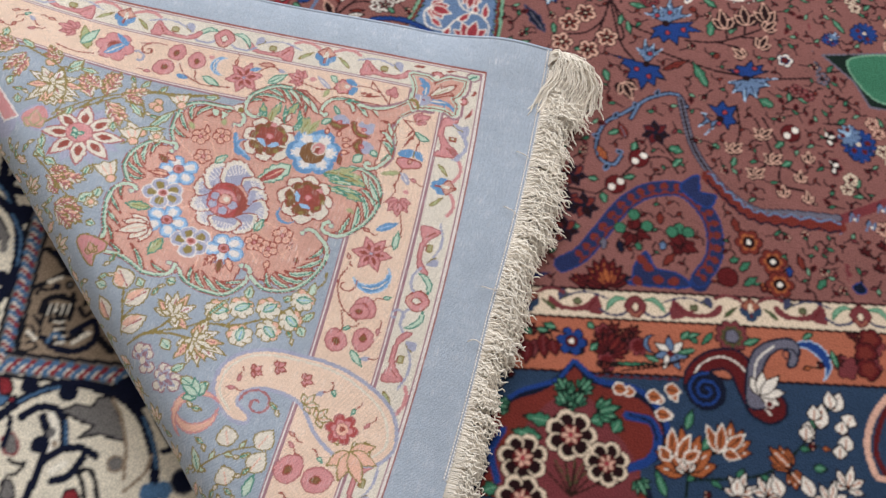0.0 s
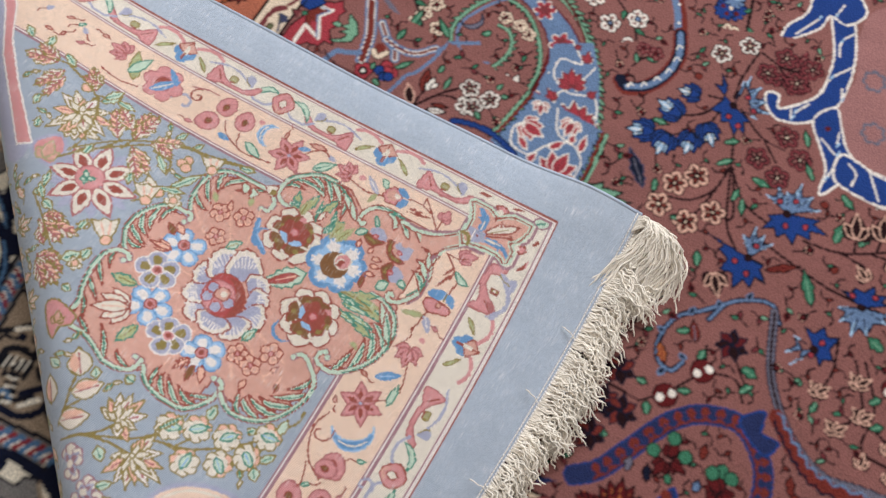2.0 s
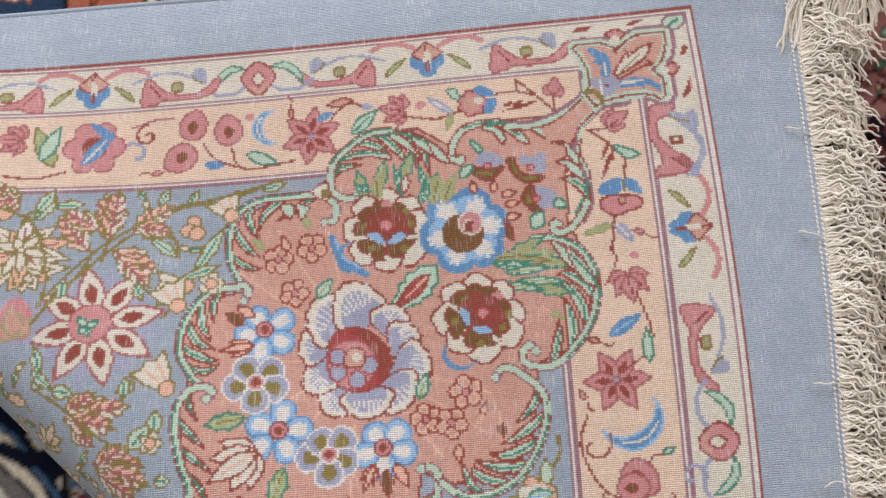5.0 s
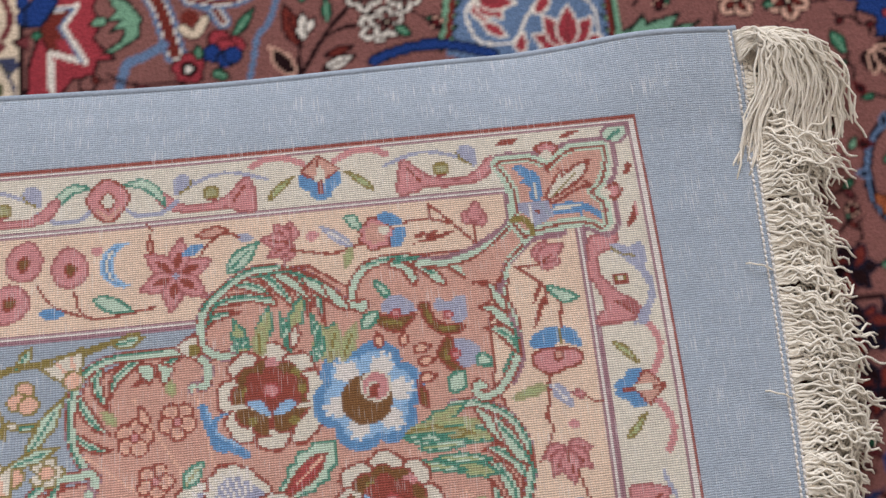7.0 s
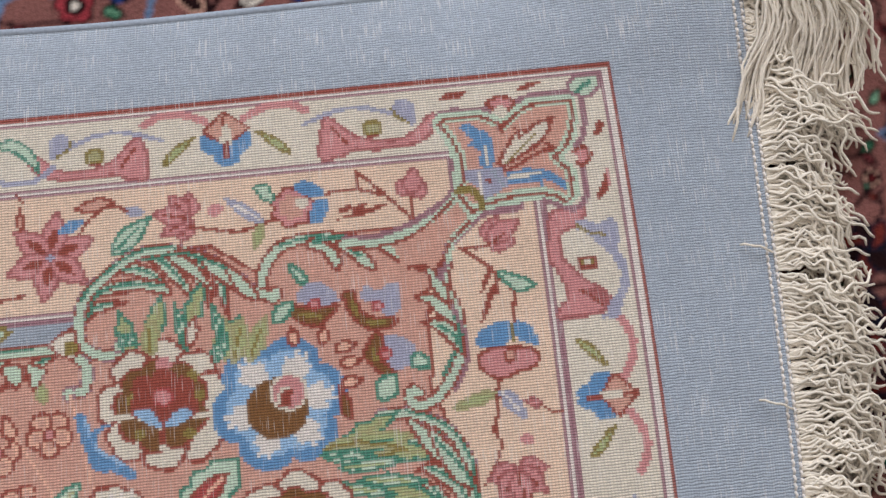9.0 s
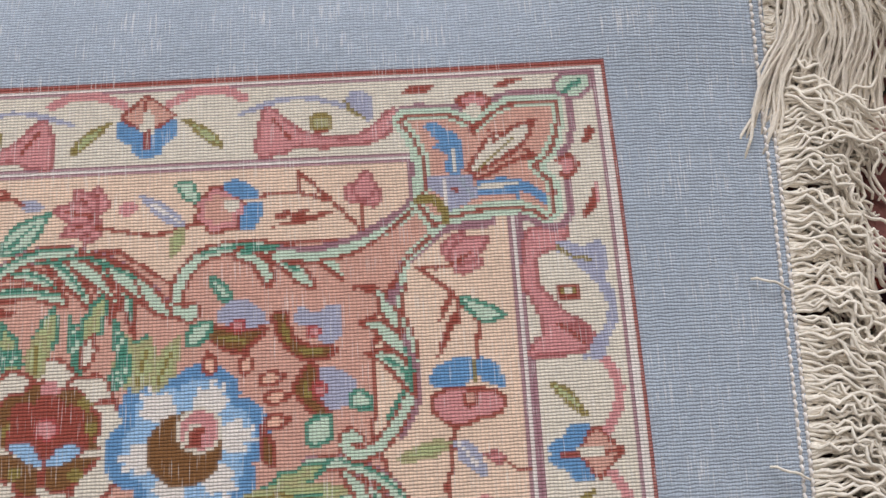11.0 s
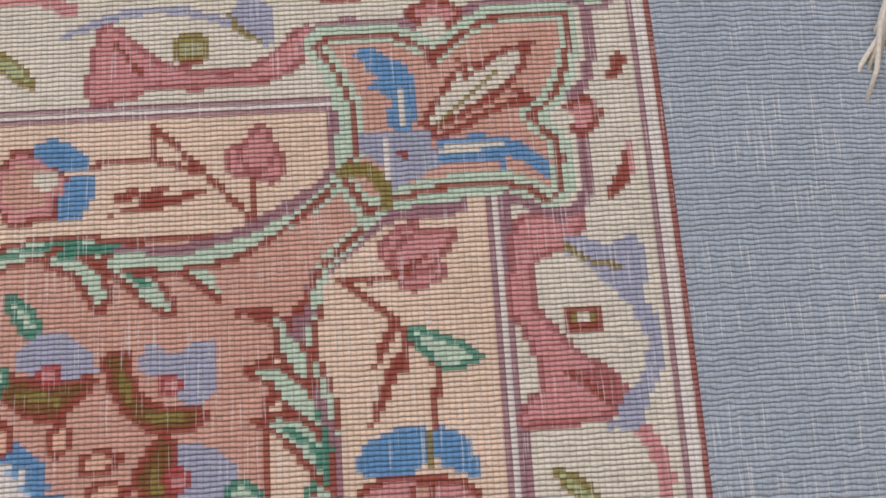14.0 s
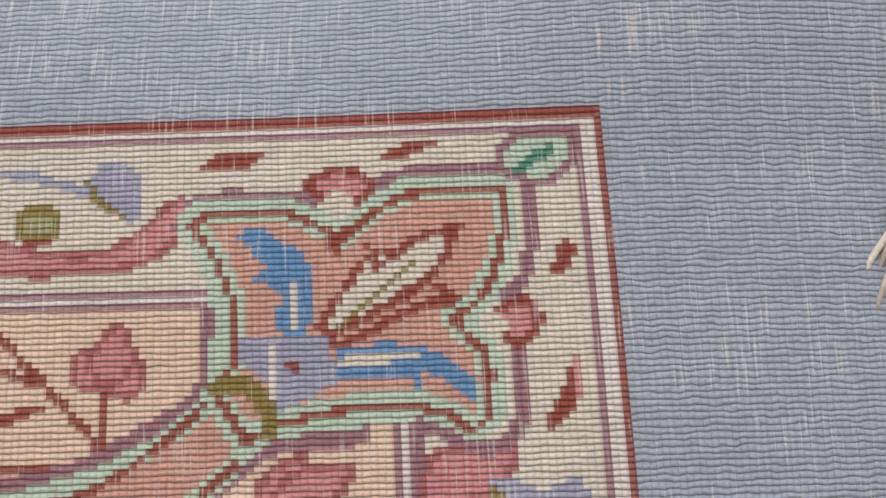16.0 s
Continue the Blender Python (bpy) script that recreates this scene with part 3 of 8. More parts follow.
def green_heart(at, r, ang):
    """A scalloped cream flower with a green diamond at its heart."""
    for k in range(7):
        back.disc(turned([(r * 0.62, 0)], at, ang + 51.4 * k)[0], r * 0.46, "blush" if k < 3 else "cream", "olive", 1.2)
    back.disc(at, r * 0.62, "cream")
    back.leaf(turned([(-r * 0.5, 0)], at, ang)[0], ang, r * 1.35, r * 0.62, "mint", "green", "skyblue")


def pod(p, q, wide):
    """An oval leaf, one half cream and one half blush."""
    blade(back, p, q, wide, "cream", "olive")
    d = np.subtract(q, p)
    n = np.array((-d[1], d[0])) / max(np.hypot(*d), 1e-6) * wide * 0.2
    blade(back, np.add(p, np.multiply(d, 0.12)) + n, np.add(p, np.multiply(d, 0.86)) + n, wide * 0.42, "blush", None)
    back.line([np.add(p, np.multiply(d, 0.1)), np.add(p, np.multiply(d, 0.8))], "rose", 1.2)


def white_lobes(at, tips):
    for q in tips:
        m = np.add(np.multiply(at, 0.3), np.multiply(q, 0.7))
        back.disc(m, max(4.5, 0.34 * math.dist(at, q)), "cream", "mauve", 1.2)
    for q in tips[::2]:
        blade(back, at, np.add(np.multiply(at, 0.25), np.multiply(q, 0.75)), 5, "mauve", "lilac")
    back.disc(at, 3, "cream")


def feather(p, q, wide):
    """A pale leaf with cut edges and plum-coloured veins."""
    d = np.subtract(q, p)
    L, a = math.hypot(*d), math.degrees(math.atan2(d[1], d[0]))
    back.leaf(p, a, L, wide * 1.05, "cream", "olive", None, 4)
    for k in range(4):
        for s in (-1, 1):
            f = 0.15 + 0.19 * k
            back.leaf(turned([(L * f, 0)], p, a)[0], a + s * 38, L * (0.36 - 0.05 * k), wide * 0.26, "blush" if s > 0 else "cream", "olive" if k % 2 else None)
    back.line([p, turned([(L * 0.9, 0)], p, a)[0]], "rose", 1.3, smooth=False)
    for k in range(3):
        for s in (-1, 1):
            f = 0.2 + 0.2 * k
            back.line(turned([(L * f, 0), (L * (f + 0.18), s * wide * 0.3)], p, a), "rose", 1.1, smooth=False)


def trumpet(p, q):
    """A cream bud with a toothed lip."""
    d = np.subtract(q, p)
    L, a = math.hypot(*d), math.degrees(math.atan2(d[1], d[0]))
    back.fill(turned([(0, -3), (L * 0.5, -8), (L, -11), (L * 0.88, -4), (L * 1.05, 0), (L * 0.88, 5), (L, 11), (L * 0.45, 8), (0, 3)], p, a), "cream", "olive", 1.3, smooth=False)
    for y in (-4, 3):
        back.line(turned([(2, y * 0.4), (L * 0.8, y)], p, a), "blush", 1.5, smooth=False)
    back.disc(p, 5, "blush", "olive", 1.2)


# rose-coloured lobed medallion
MEDALLION = [(-66, -50), (-76, -66), (-89, -90), (-90, -113), (-91, -129), (-85, -147), (-82, -175), (-93, -203), (-116, -211), (-118, -230), (-123, -257), (-140, -273), (-166, -274), (-184, -267), (-188, -294), (-209, -301), (-231, -289), (-253, -297), (-277, -289), (-302, -278), (-307, -259), (-313, -230), (-308, -203), (-316, -183), (-306, -161), (-281, -156), (-291, -131), (-283, -110), (-256, -98), (-229, -101), (-222, -78), (-202, -62), (-174, -63), (-157, -75), (-140, -62), (-114, -62), (-86, -62)]
back.fill(MEDALLION, "salmon", "red", 1.4, smooth=False)
acanthus([(-233, -117), (-227, -116), (-226, -107), (-234, -100), (-244, -99), (-255, -99), (-266, -99), (-276, -101), (-285, -107), (-289, -116), (-290, -126), (-289, -138), (-284, -149), (-278, -155)], 1, 17, 5)
acanthus([(-281, -162), (-279, -158), (-280, -153), (-287, -153), (-295, -154), (-304, -158), (-311, -168), (-315, -179), (-315, -192), (-310, -202), (-304, -210), (-297, -213)], 1, 17, 5)
acanthus([(-299, -219), (-296, -216), (-298, -213), (-304, -212), (-310, -216), (-314, -223), (-315, -234), (-313, -245), (-310, -256), (-306, -266), (-306, -276)], 1, 13, 4)
acanthus([(-243, -282), (-238, -282), (-238, -287), (-241, -293), (-249, -297), (-260, -298), (-269, -294), (-277, -290), (-287, -287), (-298, -287)], -1, 14, 3)
acanthus([(-184, -265), (-180, -264), (-175, -269), (-176, -279), (-181, -289), (-188, -297), (-197, -300), (-208, -300), (-218, -298), (-227, -294), (-234, -285)], -1, 16, 5)
acanthus([(-140, -217), (-135, -212), (-127, -215), (-120, -221), (-114, -229), (-113, -240), (-117, -253), (-123, -264), (-132, -274), (-144, -280), (-156, -282), (-164, -280), (-173, -273)], -1, 19, 6)
acanthus([(-116, -204), (-120, -200), (-124, -205), (-122, -211), (-113, -213), (-105, -212), (-96, -205), (-88, -196), (-82, -185), (-79, -173), (-79, -161), (-84, -149), (-92, -142), (-102, -138), (-112, -138)], 1, 20, 6)
acanthus([(-212, -100), (-215, -103), (-223, -102), (-228, -96), (-228, -87), (-225, -78), (-217, -71), (-206, -64), (-194, -62), (-182, -65), (-172, -70), (-164, -77), (-157, -85)], -1, 17, 6)
# thin pale stems through the medallion
for q in [(-283, -200), (-279, -236), (-261, -260), (-222, -278), (-192, -277), (-172, -259), (-147, -248), (-143, -226), (-284, -144), (-261, -120), (-233, -117)]:
    back.line([(-215, -199), np.add(np.multiply((-215, -199), 0.45), np.multiply(q, 0.55)), q], "blush", 1.2)
# its flowers
for p, q in zip([(-207, -107), (-199, -99), (-186, -97), (-177, -111), (-130, -149), (-115, -151), (-116, -166)], [(-212, -86), (-195, -81), (-178, -77), (-164, -92), (-105, -137), (-89, -155), (-93, -172)]):
    blade(back, p, q, 9, "leafgreen", "green", "sage", 3)
blade(back, (-168, -149), (-197, -176), 19, "mint", "green", None, 5)
blade(back, (-173, -154), (-194, -173), 8, "crimson", "red", "blush")
RIGHT, DOWN = np.subtract((-175, -127), (-197, -125)) / 100, np.subtract((-198, -147), (-197, -125)) / 100


def brown_bloom(at, rot):
    """Cream-edged brown petals about a red heart with two blue wings."""
    c, s = math.cos(math.radians(rot)), math.sin(math.radians(rot))

    def put(*pts):
        return [np.add(at, (x * c - y * s) * RIGHT + (x * s + y * c) * DOWN) for x, y in pts]

    for x, y, r in ((5, -82, 9), (-50, -58, 9.5), (60, -58, 9.5), (-72, 0, 10.5), (82, -14, 10.5), (-50, 55, 11), (60, 55, 11), (5, 75, 10)):
        back.flower(put((x, y))[0], r, 5, "cream", "red", None, None, None, x, 0.12, 1.5)
    back.flower(at, 19.5, 9, "brown", "red", None, None, None, 15, 0.15, 1.4)
    for x, y in ((-80, 25), (88, 20), (5, 80)):
        back.line(put((4, 30), (x * 0.5, y * 0.55 + 8), (x, y)), "cream", 2.2)
    for x, y in ((-52, -10), (66, -18), (-38, 52), (50, 52)):
        back.disc(put((x, y))[0], 2.2, "olive")
    back.disc(put((5, -72))[0], 3, "pink")
    back.disc(put((55, -52))[0], 2.6, "olive")
    for x, y in ((-30, -30), (5, -44), (38, -28), (-34, 2), (42, 4)):
        back.disc(put((x, y))[0], 5.2, "red")
    back.flower(at, 8, 5, "red", None, None, None, None, 30, 0.2)
    back.disc(put((4, -14))[0], 4, "pink", "crimson", 1.2)
    back.fill(put((-48, 12), (-20, 10), (2, 38), (-25, 34)), "skyblue", None)
    back.fill(put((56, 12), (28, 10), (6, 38), (34, 34)), "skyblue", None)
    back.line(put((4, 30), (4, 66)), "red", 2.4)


brown_bloom((-197, -125), 0)
back.flower((-151, -129), 27, 6, "blue", None, "skyblue", None, None, 10, 0.2, 1.3, 0.3, 0.8)
for k, a in enumerate((62, 128, 195, 250, 310, 5)):
    for j in range(9):
        back.line(turned([(10, 0), (13.5 + 6.5 * math.cos(0.42 * (j - 4)) + (j % 2) * 2.4, 0)], (-151, -129), a + 5.2 * (j - 4)), "skyblue" if j in (0, 8) else "white", 1.7, smooth=False)
back.disc((-152, -131), 12.2, "brown")
back.disc((-147, -125), 7.5, "pink", "cream", 1.2)
back.fill([(-152, -129), (-150, -124), (-146, -124), (-147, -130), (-151, -131)], "red", None)
back.line([(-152, -129), (-150, -124), (-147, -123)], "cream", 1.4)
for p, q in zip([(-162, -111), (-168, -111), (-171, -110)], [(-154, -94), (-163, -93), (-171, -92)]):
    blade(back, p, q, 9, "leafgreen", "sage", "olive", 3)
blade(back, (-200, -105), (-200, -90), 8, "leafgreen", "sage", "olive", 2)
for p, q in zip([(-205, -100), (-186, -104), (-171, -104), (-174, -110)], [(-214, -95), (-190, -85), (-175, -87), (-171, -99)]):
    blade(back, p, q, 5, "mint", "green", "green", 2)
blade(back, (-185, -103), (-182, -91), 5, "cream", "red")
for k in range(3):
    blade(back, np.add((-134, -148), -1.5 * k), np.add((-98, -147), -5 * k), 9 - k, ("leafgreen", "sage", "mint")[k], ("sage", "olive", "green")[k], "green", 3)
for p, q in zip([(-130, -157), (-122, -162), (-133, -163)], [(-104, -156), (-96, -165), (-109, -169)]):
    blade(back, p, q, 6, "mint", "green", "leafgreen", 3)
brown_bloom((-147, -181), 40)
back.line([(-229, -127), (-224, -141), (-210, -151)], "blue", 4.2)
back.line([(-227, -128), (-223, -139), (-212, -147)], "skyblue", 1.6)
blade(back, (-124, -138), (-127, -126), 5, "brown", "red")
moon(back, (-217, -140), (-227, -139), "blue", None, 0.35)
moon(back, (-159, -202), (-165, -210), "blue", None, 0.35)
# the large peony
shell((-224, -218), (-235, -232), 24)
shell((-232, -205), (-246, -218), 22)
shell((-234, -192), (-248, -184), 30)
shell((-223, -182), (-242, -165), 36)
shell((-211, -180), (-223, -155), 32)
shell((-201, -185), (-189, -173), 26)
shell((-196, -194), (-180, -190), 26)
shell((-194, -205), (-176, -213), 32)
shell((-201, -216), (-191, -232), 34)
shell((-212, -220), (-211, -236), 30)
back.fill([(-233, -195), (-230, -186), (-219, -182), (-208, -186), (-200, -195), (-198, -206), (-204, -216), (-215, -220), (-226, -217), (-233, -206)], "crimson", "red", 1.2)
back.fill([(-222, -185), (-210, -185), (-200, -195), (-199, -208), (-205, -217), (-206, -206), (-209, -195), (-215, -188)], "red", None)
back.fill([(-234, -203), (-229, -192), (-217, -190), (-208, -197), (-207, -208), (-216, -218), (-228, -215)], "pink", "rose", 1.2)
back.disc((-228, -208), 5.5, "lilac", "crimson", 1.2)
back.disc((-228, -199), 5.5, "lilac", "crimson", 1.2)
back.disc((-217, -213), 5.5, "lilac", "crimson", 1.2)
back.disc((-210, -205), 5.5, "lilac", "crimson", 1.2)
back.fill([(-225, -203), (-221, -195), (-213, -196), (-213, -204), (-219, -206)], "salmon", "red", 1.2)
back.disc((-217, -200), 2.4, "cream")
petalled((-269, -180), [(-279, -183), (-273, -173), (-259, -175), (-259, -188), (-271, -193)], 'blue')
petalled((-260, -239), [(-270, -235), (-258, -229), (-249, -239), (-255, -250), (-270, -248)], 'blue')
petalled((-204, -252), [(-208, -245), (-196, -244), (-193, -255), (-204, -262), (-213, -255)], 'blue')
petalled((-273, -211), [(-283, -213), (-278, -203), (-265, -205), (-263, -215), (-273, -221)], 'grey')
petalled((-233, -254), [(-243, -255), (-237, -247), (-226, -247), (-225, -258), (-233, -264)], 'grey')
dog_rose((-261, -138), 9, 5)
dog_rose((-241, -132), 9, 53)
dog_rose((-252, -159), 8.5, 65)
dog_rose((-180, -238), 9, 30)
dog_rose((-166, -241), 9, 58)
dog_rose((-157, -224), 9.5, 29)
maple(back, (-271, -250), (-296, -265), "cream", "red", "blush", 5, 50)
blade(back, (-278, -231), (-299, -234), 12, "leafgreen", "green", "olive", 3)
blade(back, (-257, -260), (-263, -280), 12, "leafgreen", "green", "olive", 3)
blade(back, (-239, -163), (-230, -152), 7, "mint", "green", "sage")
blade(back, (-183, -226), (-178, -212), 7, "mint", "green", "sage")
blade(back, (-281, -176), (-291, -169), 6, "brown", "red")
fan(back, (-275, -189), (-294, -192), 3, 20, "blush", "red", 0.25)
fan(back, (-209, -261), (-215, -275), 3, 20, "blush", "red", 0.25)
blade(back, (-275, -172), (-285, -165), 6, "blush", "red")
blade(back, (-198, -261), (-191, -274), 6, "blush", "red")
blade(back, (-203, -264), (-202, -279), 6, "brown", "red")
blade(back, (-255, -133), (-259, -123), 5, "blush", "red")
blade(back, (-163, -253), (-163, -263), 5, "blush", "red")
blade(back, (-269, -131), (-276, -124), 4, "leafgreen", "sage")
blade(back, (-243, -120), (-245, -110), 4, "leafgreen", "sage")
# flowers of the blue ground


def twig(w, pts, c="olive", leafc="mint", edge="olive", width=1.5, step=13, size=9):
    p = curve_through(pts, 8)
    w.line(p, c, width, smooth=False)
    run = np.concatenate([[0], np.cumsum(np.hypot(*np.diff(p, axis=0).T))])
    for k in range(int(run[-1] / step)):
        s = (k + 0.6) * step
        q = np.array([np.interp(s, run, p[:, 0]), np.interp(s, run, p[:, 1])])
        d = np.array([np.interp(s + 1, run, p[:, 0]), np.interp(s + 1, run, p[:, 1])]) - q
        a = math.degrees(math.atan2(d[1], d[0]))
        w.leaf(q, a + (42 if k % 2 else -42), size, size * 0.42, leafc, edge)


for k in range(8):
    a = 45 * k + 12
    back.leaf(turned([(7, 0)], (-361, -173), a)[0], a, 30, 14, "cream", "rose")
    back.leaf(turned([(13, 0)], (-361, -173), a)[0], a, 15, 7.5, "red")
    back.leaf(turned([(20, 0)], (-361, -173), a + 22)[0], a + 22, 17, 8, "lilac")
for k in range(8):
    a = 45 * k + 12
    back.leaf(turned([(7, 0)], (-361, -173), a)[0], a, 29, 14, "cream", "rose")
    back.leaf(turned([(13, 0)], (-361, -173), a)[0], a, 14, 7, "red")
back.disc((-364, -172), 12, "pink", "rose")
fan(back, (-366, -174), (-364, -166), 4, 150, "mint", "green", 0.5)
back.fill([(-420, -170), (-412, -157), (-403, -153), (-394, -164), (-396, -180), (-412, -179)], "pink", "lilac", 3)
fan(back, (-404, -177), (-408, -160), 3, 50, "salmon", "sage", 0.6)
back.line([(-568, -30), (-530, -72), (-495, -120), (-433, -181)], "lilac", 26)
back.fill([(-559, -30), (-550, -20), (-541, -25), (-539, -40), (-515, -66), (-496, -97), (-466, -129), (-421, -171), (-433, -178), (-495, -113), (-520, -75), (-545, -49)], "pink", "white", 1.8, smooth=False)
for pts in ([(-255, -365), (-244, -355), (-231, -345), (-223, -332)], [(-244, -355), (-227, -347), (-208, -338), (-193, -323)], [(-237, -352), (-218, -348), (-200, -348)], [(-189, -329), (-171, -324), (-156, -315), (-141, -304), (-128, -291)], [(-178, -326), (-171, -313), (-172, -306)], [(-201, -336), (-189, -329), (-170, -328)], [(-114, -271), (-108, -262), (-108, -252)], [(-263, -357), (-266, -339), (-269, -328), (-272, -312)], [(-264, -342), (-258, -333), (-255, -322)]):
    back.line(pts, "olive", 2.0)
burst((-224, -331), [(-241, -329), (-240, -320), (-235, -312), (-227, -308), (-217, -307), (-208, -316), (-209, -330), (-208, -341), (-216, -343)], 7)
burst((-200, -348), [(-213, -357), (-211, -370), (-199, -372), (-189, -372), (-185, -365), (-176, -362), (-170, -355), (-175, -345), (-182, -335), (-194, -326), (-200, -332)], 7)
green_heart((-190, -315), 11, 20)
green_heart((-172, -306), 11, 40)
green_heart((-149, -300), 11, 45)
green_heart((-165, -333), 11, 90)
green_heart((-143, -321), 11, -40)
green_heart((-127, -306), 11, -35)
green_heart((-122, -284), 11, 10)
pod((-264, -354), (-244, -338), 17)
pod((-268, -316), (-283, -298), 19)
pod((-266, -331), (-249, -312), 16)
pod((-279, -346), (-292, -327), 14)
white_lobes((-237, -376), [(-248, -370), (-244, -362), (-235, -362), (-230, -368), (-225, -383), (-234, -386)])
white_lobes((-215, -388), [(-214, -399), (-221, -398), (-221, -384), (-217, -375), (-210, -377), (-199, -386), (-199, -394)])
blade(back, (-226, -355), (-216, -363), 9, "mint", "olive", "green")
blade(back, (-232, -300), (-240, -299), 9, "mint", "olive", "green")
blade(back, (-169, -296), (-170, -282), 8, "mint", "olive", "green")
blade(back, (-138, -289), (-133, -283), 6, "mint", "olive", "green")
blade(back, (-116, -278), (-116, -264), 8, "mint", "olive", "green")
blade(back, (-119, -310), (-111, -319), 9, "mint", "olive", "green")
blade(back, (-117, -304), (-108, -293), 7, "mint", "olive", "green")
blade(back, (-200, -384), (-182, -392), 10, "mint", "olive", "green")
blade(back, (-182, -392), (-176, -383), 8, "mint", "olive", "green")
blade(back, (-209, -381), (-200, -372), 7, "mint", "olive", "green")
blade(back, (-287, -318), (-299, -316), 8, "mint", "olive", "green")
blade(back, (-257, -312), (-263, -304), 8, "mint", "olive", "green")
blade(back, (-197, -323), (-184, -300), 4, "mint", "olive", "green")
feather((-371, -223), (-339, -221), 16)
feather((-374, -222), (-358, -212), 12)
feather((-371, -230), (-358, -241), 12)
feather((-375, -225), (-346, -233), 13)
feather((-356, -247), (-330, -254), 14)
feather((-359, -250), (-327, -264), 14)
feather((-358, -252), (-339, -242), 12)
feather((-357, -256), (-335, -271), 12)
trumpet((-320, -212), (-332, -196))
trumpet((-314, -151), (-330, -152))
for pts in ([(-392, -207), (-373, -222), (-355, -237), (-338, -244), (-324, -237), (-325, -227)], [(-347, -213), (-338, -212), (-340, -202)], [(-326, -170), (-320, -162)]):
    back.line(pts, "olive", 1.8)
blade(back, (-338, -244), (-328, -232), 10, "mint", "olive", "green")
blade(back, (-325, -236), (-325, -224), 8, "mint", "olive", "green")
blade(back, (-382, -209), (-370, -212), 8, "mint", "olive", "green")
blade(back, (-388, -207), (-393, -203), 7, "mint", "olive", "green")
blade(back, (-343, -216), (-342, -204), 6, "mint", "olive", "green")
blade(back, (-324, -262), (-316, -263), 7, "mint", "olive", "green")
back.flower((-327, -242), 7, 5, "cream", "olive", None, "blush")
for pts in ([(-396, -171), (-385, -156), (-373, -142), (-355, -124), (-335, -109), (-314, -100), (-295, -100)], [(-388, -159), (-383, -150)], [(-373, -142), (-368, -129), (-370, -126)], [(-359, -119), (-362, -133)], [(-356, -127), (-349, -126)], [(-304, -101), (-289, -98), (-270, -91)], [(-340, -120), (-323, -120), (-319, -132)], [(-409, -116), (-406, -103), (-402, -100)]):
    back.line(pts, "olive", 2.2)
feather((-370, -127), (-388, -103), 16)
feather((-359, -120), (-363, -89), 18)
feather((-362, -117), (-351, -100), 12)
feather((-346, -116), (-323, -99), 17)
feather((-345, -111), (-323, -117), 12)
feather((-356, -127), (-330, -142), 18)
feather((-354, -130), (-334, -151), 12)
burst((-404, -139), [(-415, -128), (-411, -122), (-405, -114), (-396, -116), (-387, -123), (-382, -129), (-379, -137), (-388, -144), (-394, -150), (-402, -152), (-410, -150)], 8)
trumpet((-289, -108), (-294, -96))
trumpet((-318, -163), (-325, -149))
back.disc((-311, -111), 5, "blush", "olive", 1.2)
back.disc((-314, -116), 5, "blush", "olive", 1.2)
back.disc((-309, -118), 5, "blush", "olive", 1.2)
back.disc((-418, -101), 5, "blush", "olive", 1.2)
back.flower((-300, -150), 8, 5, "cream", "olive", None, "blush")
blade(back, (-401, -106), (-390, -90), 9, "mint", "olive", "green", 2)
blade(back, (-391, -97), (-374, -96), 8, "mint", "olive", "green", 2)
blade(back, (-332, -99), (-325, -88), 7, "mint", "olive", "green", 2)
blade(back, (-315, -101), (-308, -90), 6, "mint", "olive", "green", 2)
blade(back, (-270, -93), (-255, -90), 7, "mint", "olive", "green", 2)
blade(back, (-335, -120), (-319, -133), 8, "mint", "olive", "green", 2)
blade(back, (-382, -156), (-381, -143), 8, "mint", "olive", "green", 2)
blade(back, (-310, -143), (-292, -114), 9, "mint", "olive", "green", 2)
blade(back, (-316, -146), (-295, -139), 7, "mint", "olive", "green", 2)
blade(back, (-342, -148), (-338, -159), 8, "mint", "olive", "green", 2)
burst((-406, -125), [(-421, -153), (-427, -134), (-430, -118), (-423, -109), (-413, -112), (-404, -104), (-389, -110), (-379, -120), (-379, -132), (-393, -139), (-405, -149)], 8)
feather((-452, -95), (-480, -101), 18)
feather((-452, -92), (-475, -87), 12)
feather((-442, -98), (-453, -125), 14)
feather((-438, -103), (-441, -130), 11)
feather((-411, -99), (-427, -80), 16)
feather((-411, -91), (-428, -94), 13)
feather((-365, -113), (-386, -100), 14)
feather((-359, -118), (-355, -87), 15)
for pts in ([(-393, -161), (-391, -141), (-403, -107), (-439, -92), (-454, -93)], [(-391, -156), (-371, -132), (-350, -115), (-320, -100), (-299, -97), (-258, -88)]):
    back.line(pts, "olive", 1.8)
blade(back, (-483, -85), (-494, -78), 8, "mint", "olive", "green", 2)
blade(back, (-468, -86), (-469, -73), 8, "mint", "olive", "green", 2)
blade(back, (-451, -83), (-437, -90), 8, "mint", "olive", "green", 2)
blade(back, (-401, -101), (-392, -86), 9, "mint", "olive", "green", 2)
blade(back, (-444, -129), (-442, -140), 8, "mint", "olive", "green", 2)
blade(back, (-427, -157), (-431, -147), 8, "mint", "olive", "green", 2)
blade(back, (-389, -200), (-393, -183), 7, "mint", "olive", "green", 2)
blade(back, (-383, -208), (-394, -197), 7, "mint", "olive", "green", 2)
back.fill([(-327, -281), (-320, -274), (-301, -278), (-299, -286), (-306, -292), (-306, -302), (-316, -296)], "pink", "olive", 1.6)
fan(back, (-310, -290), (-314, -281), 3, 50, "salmon", "olive", 0.6)
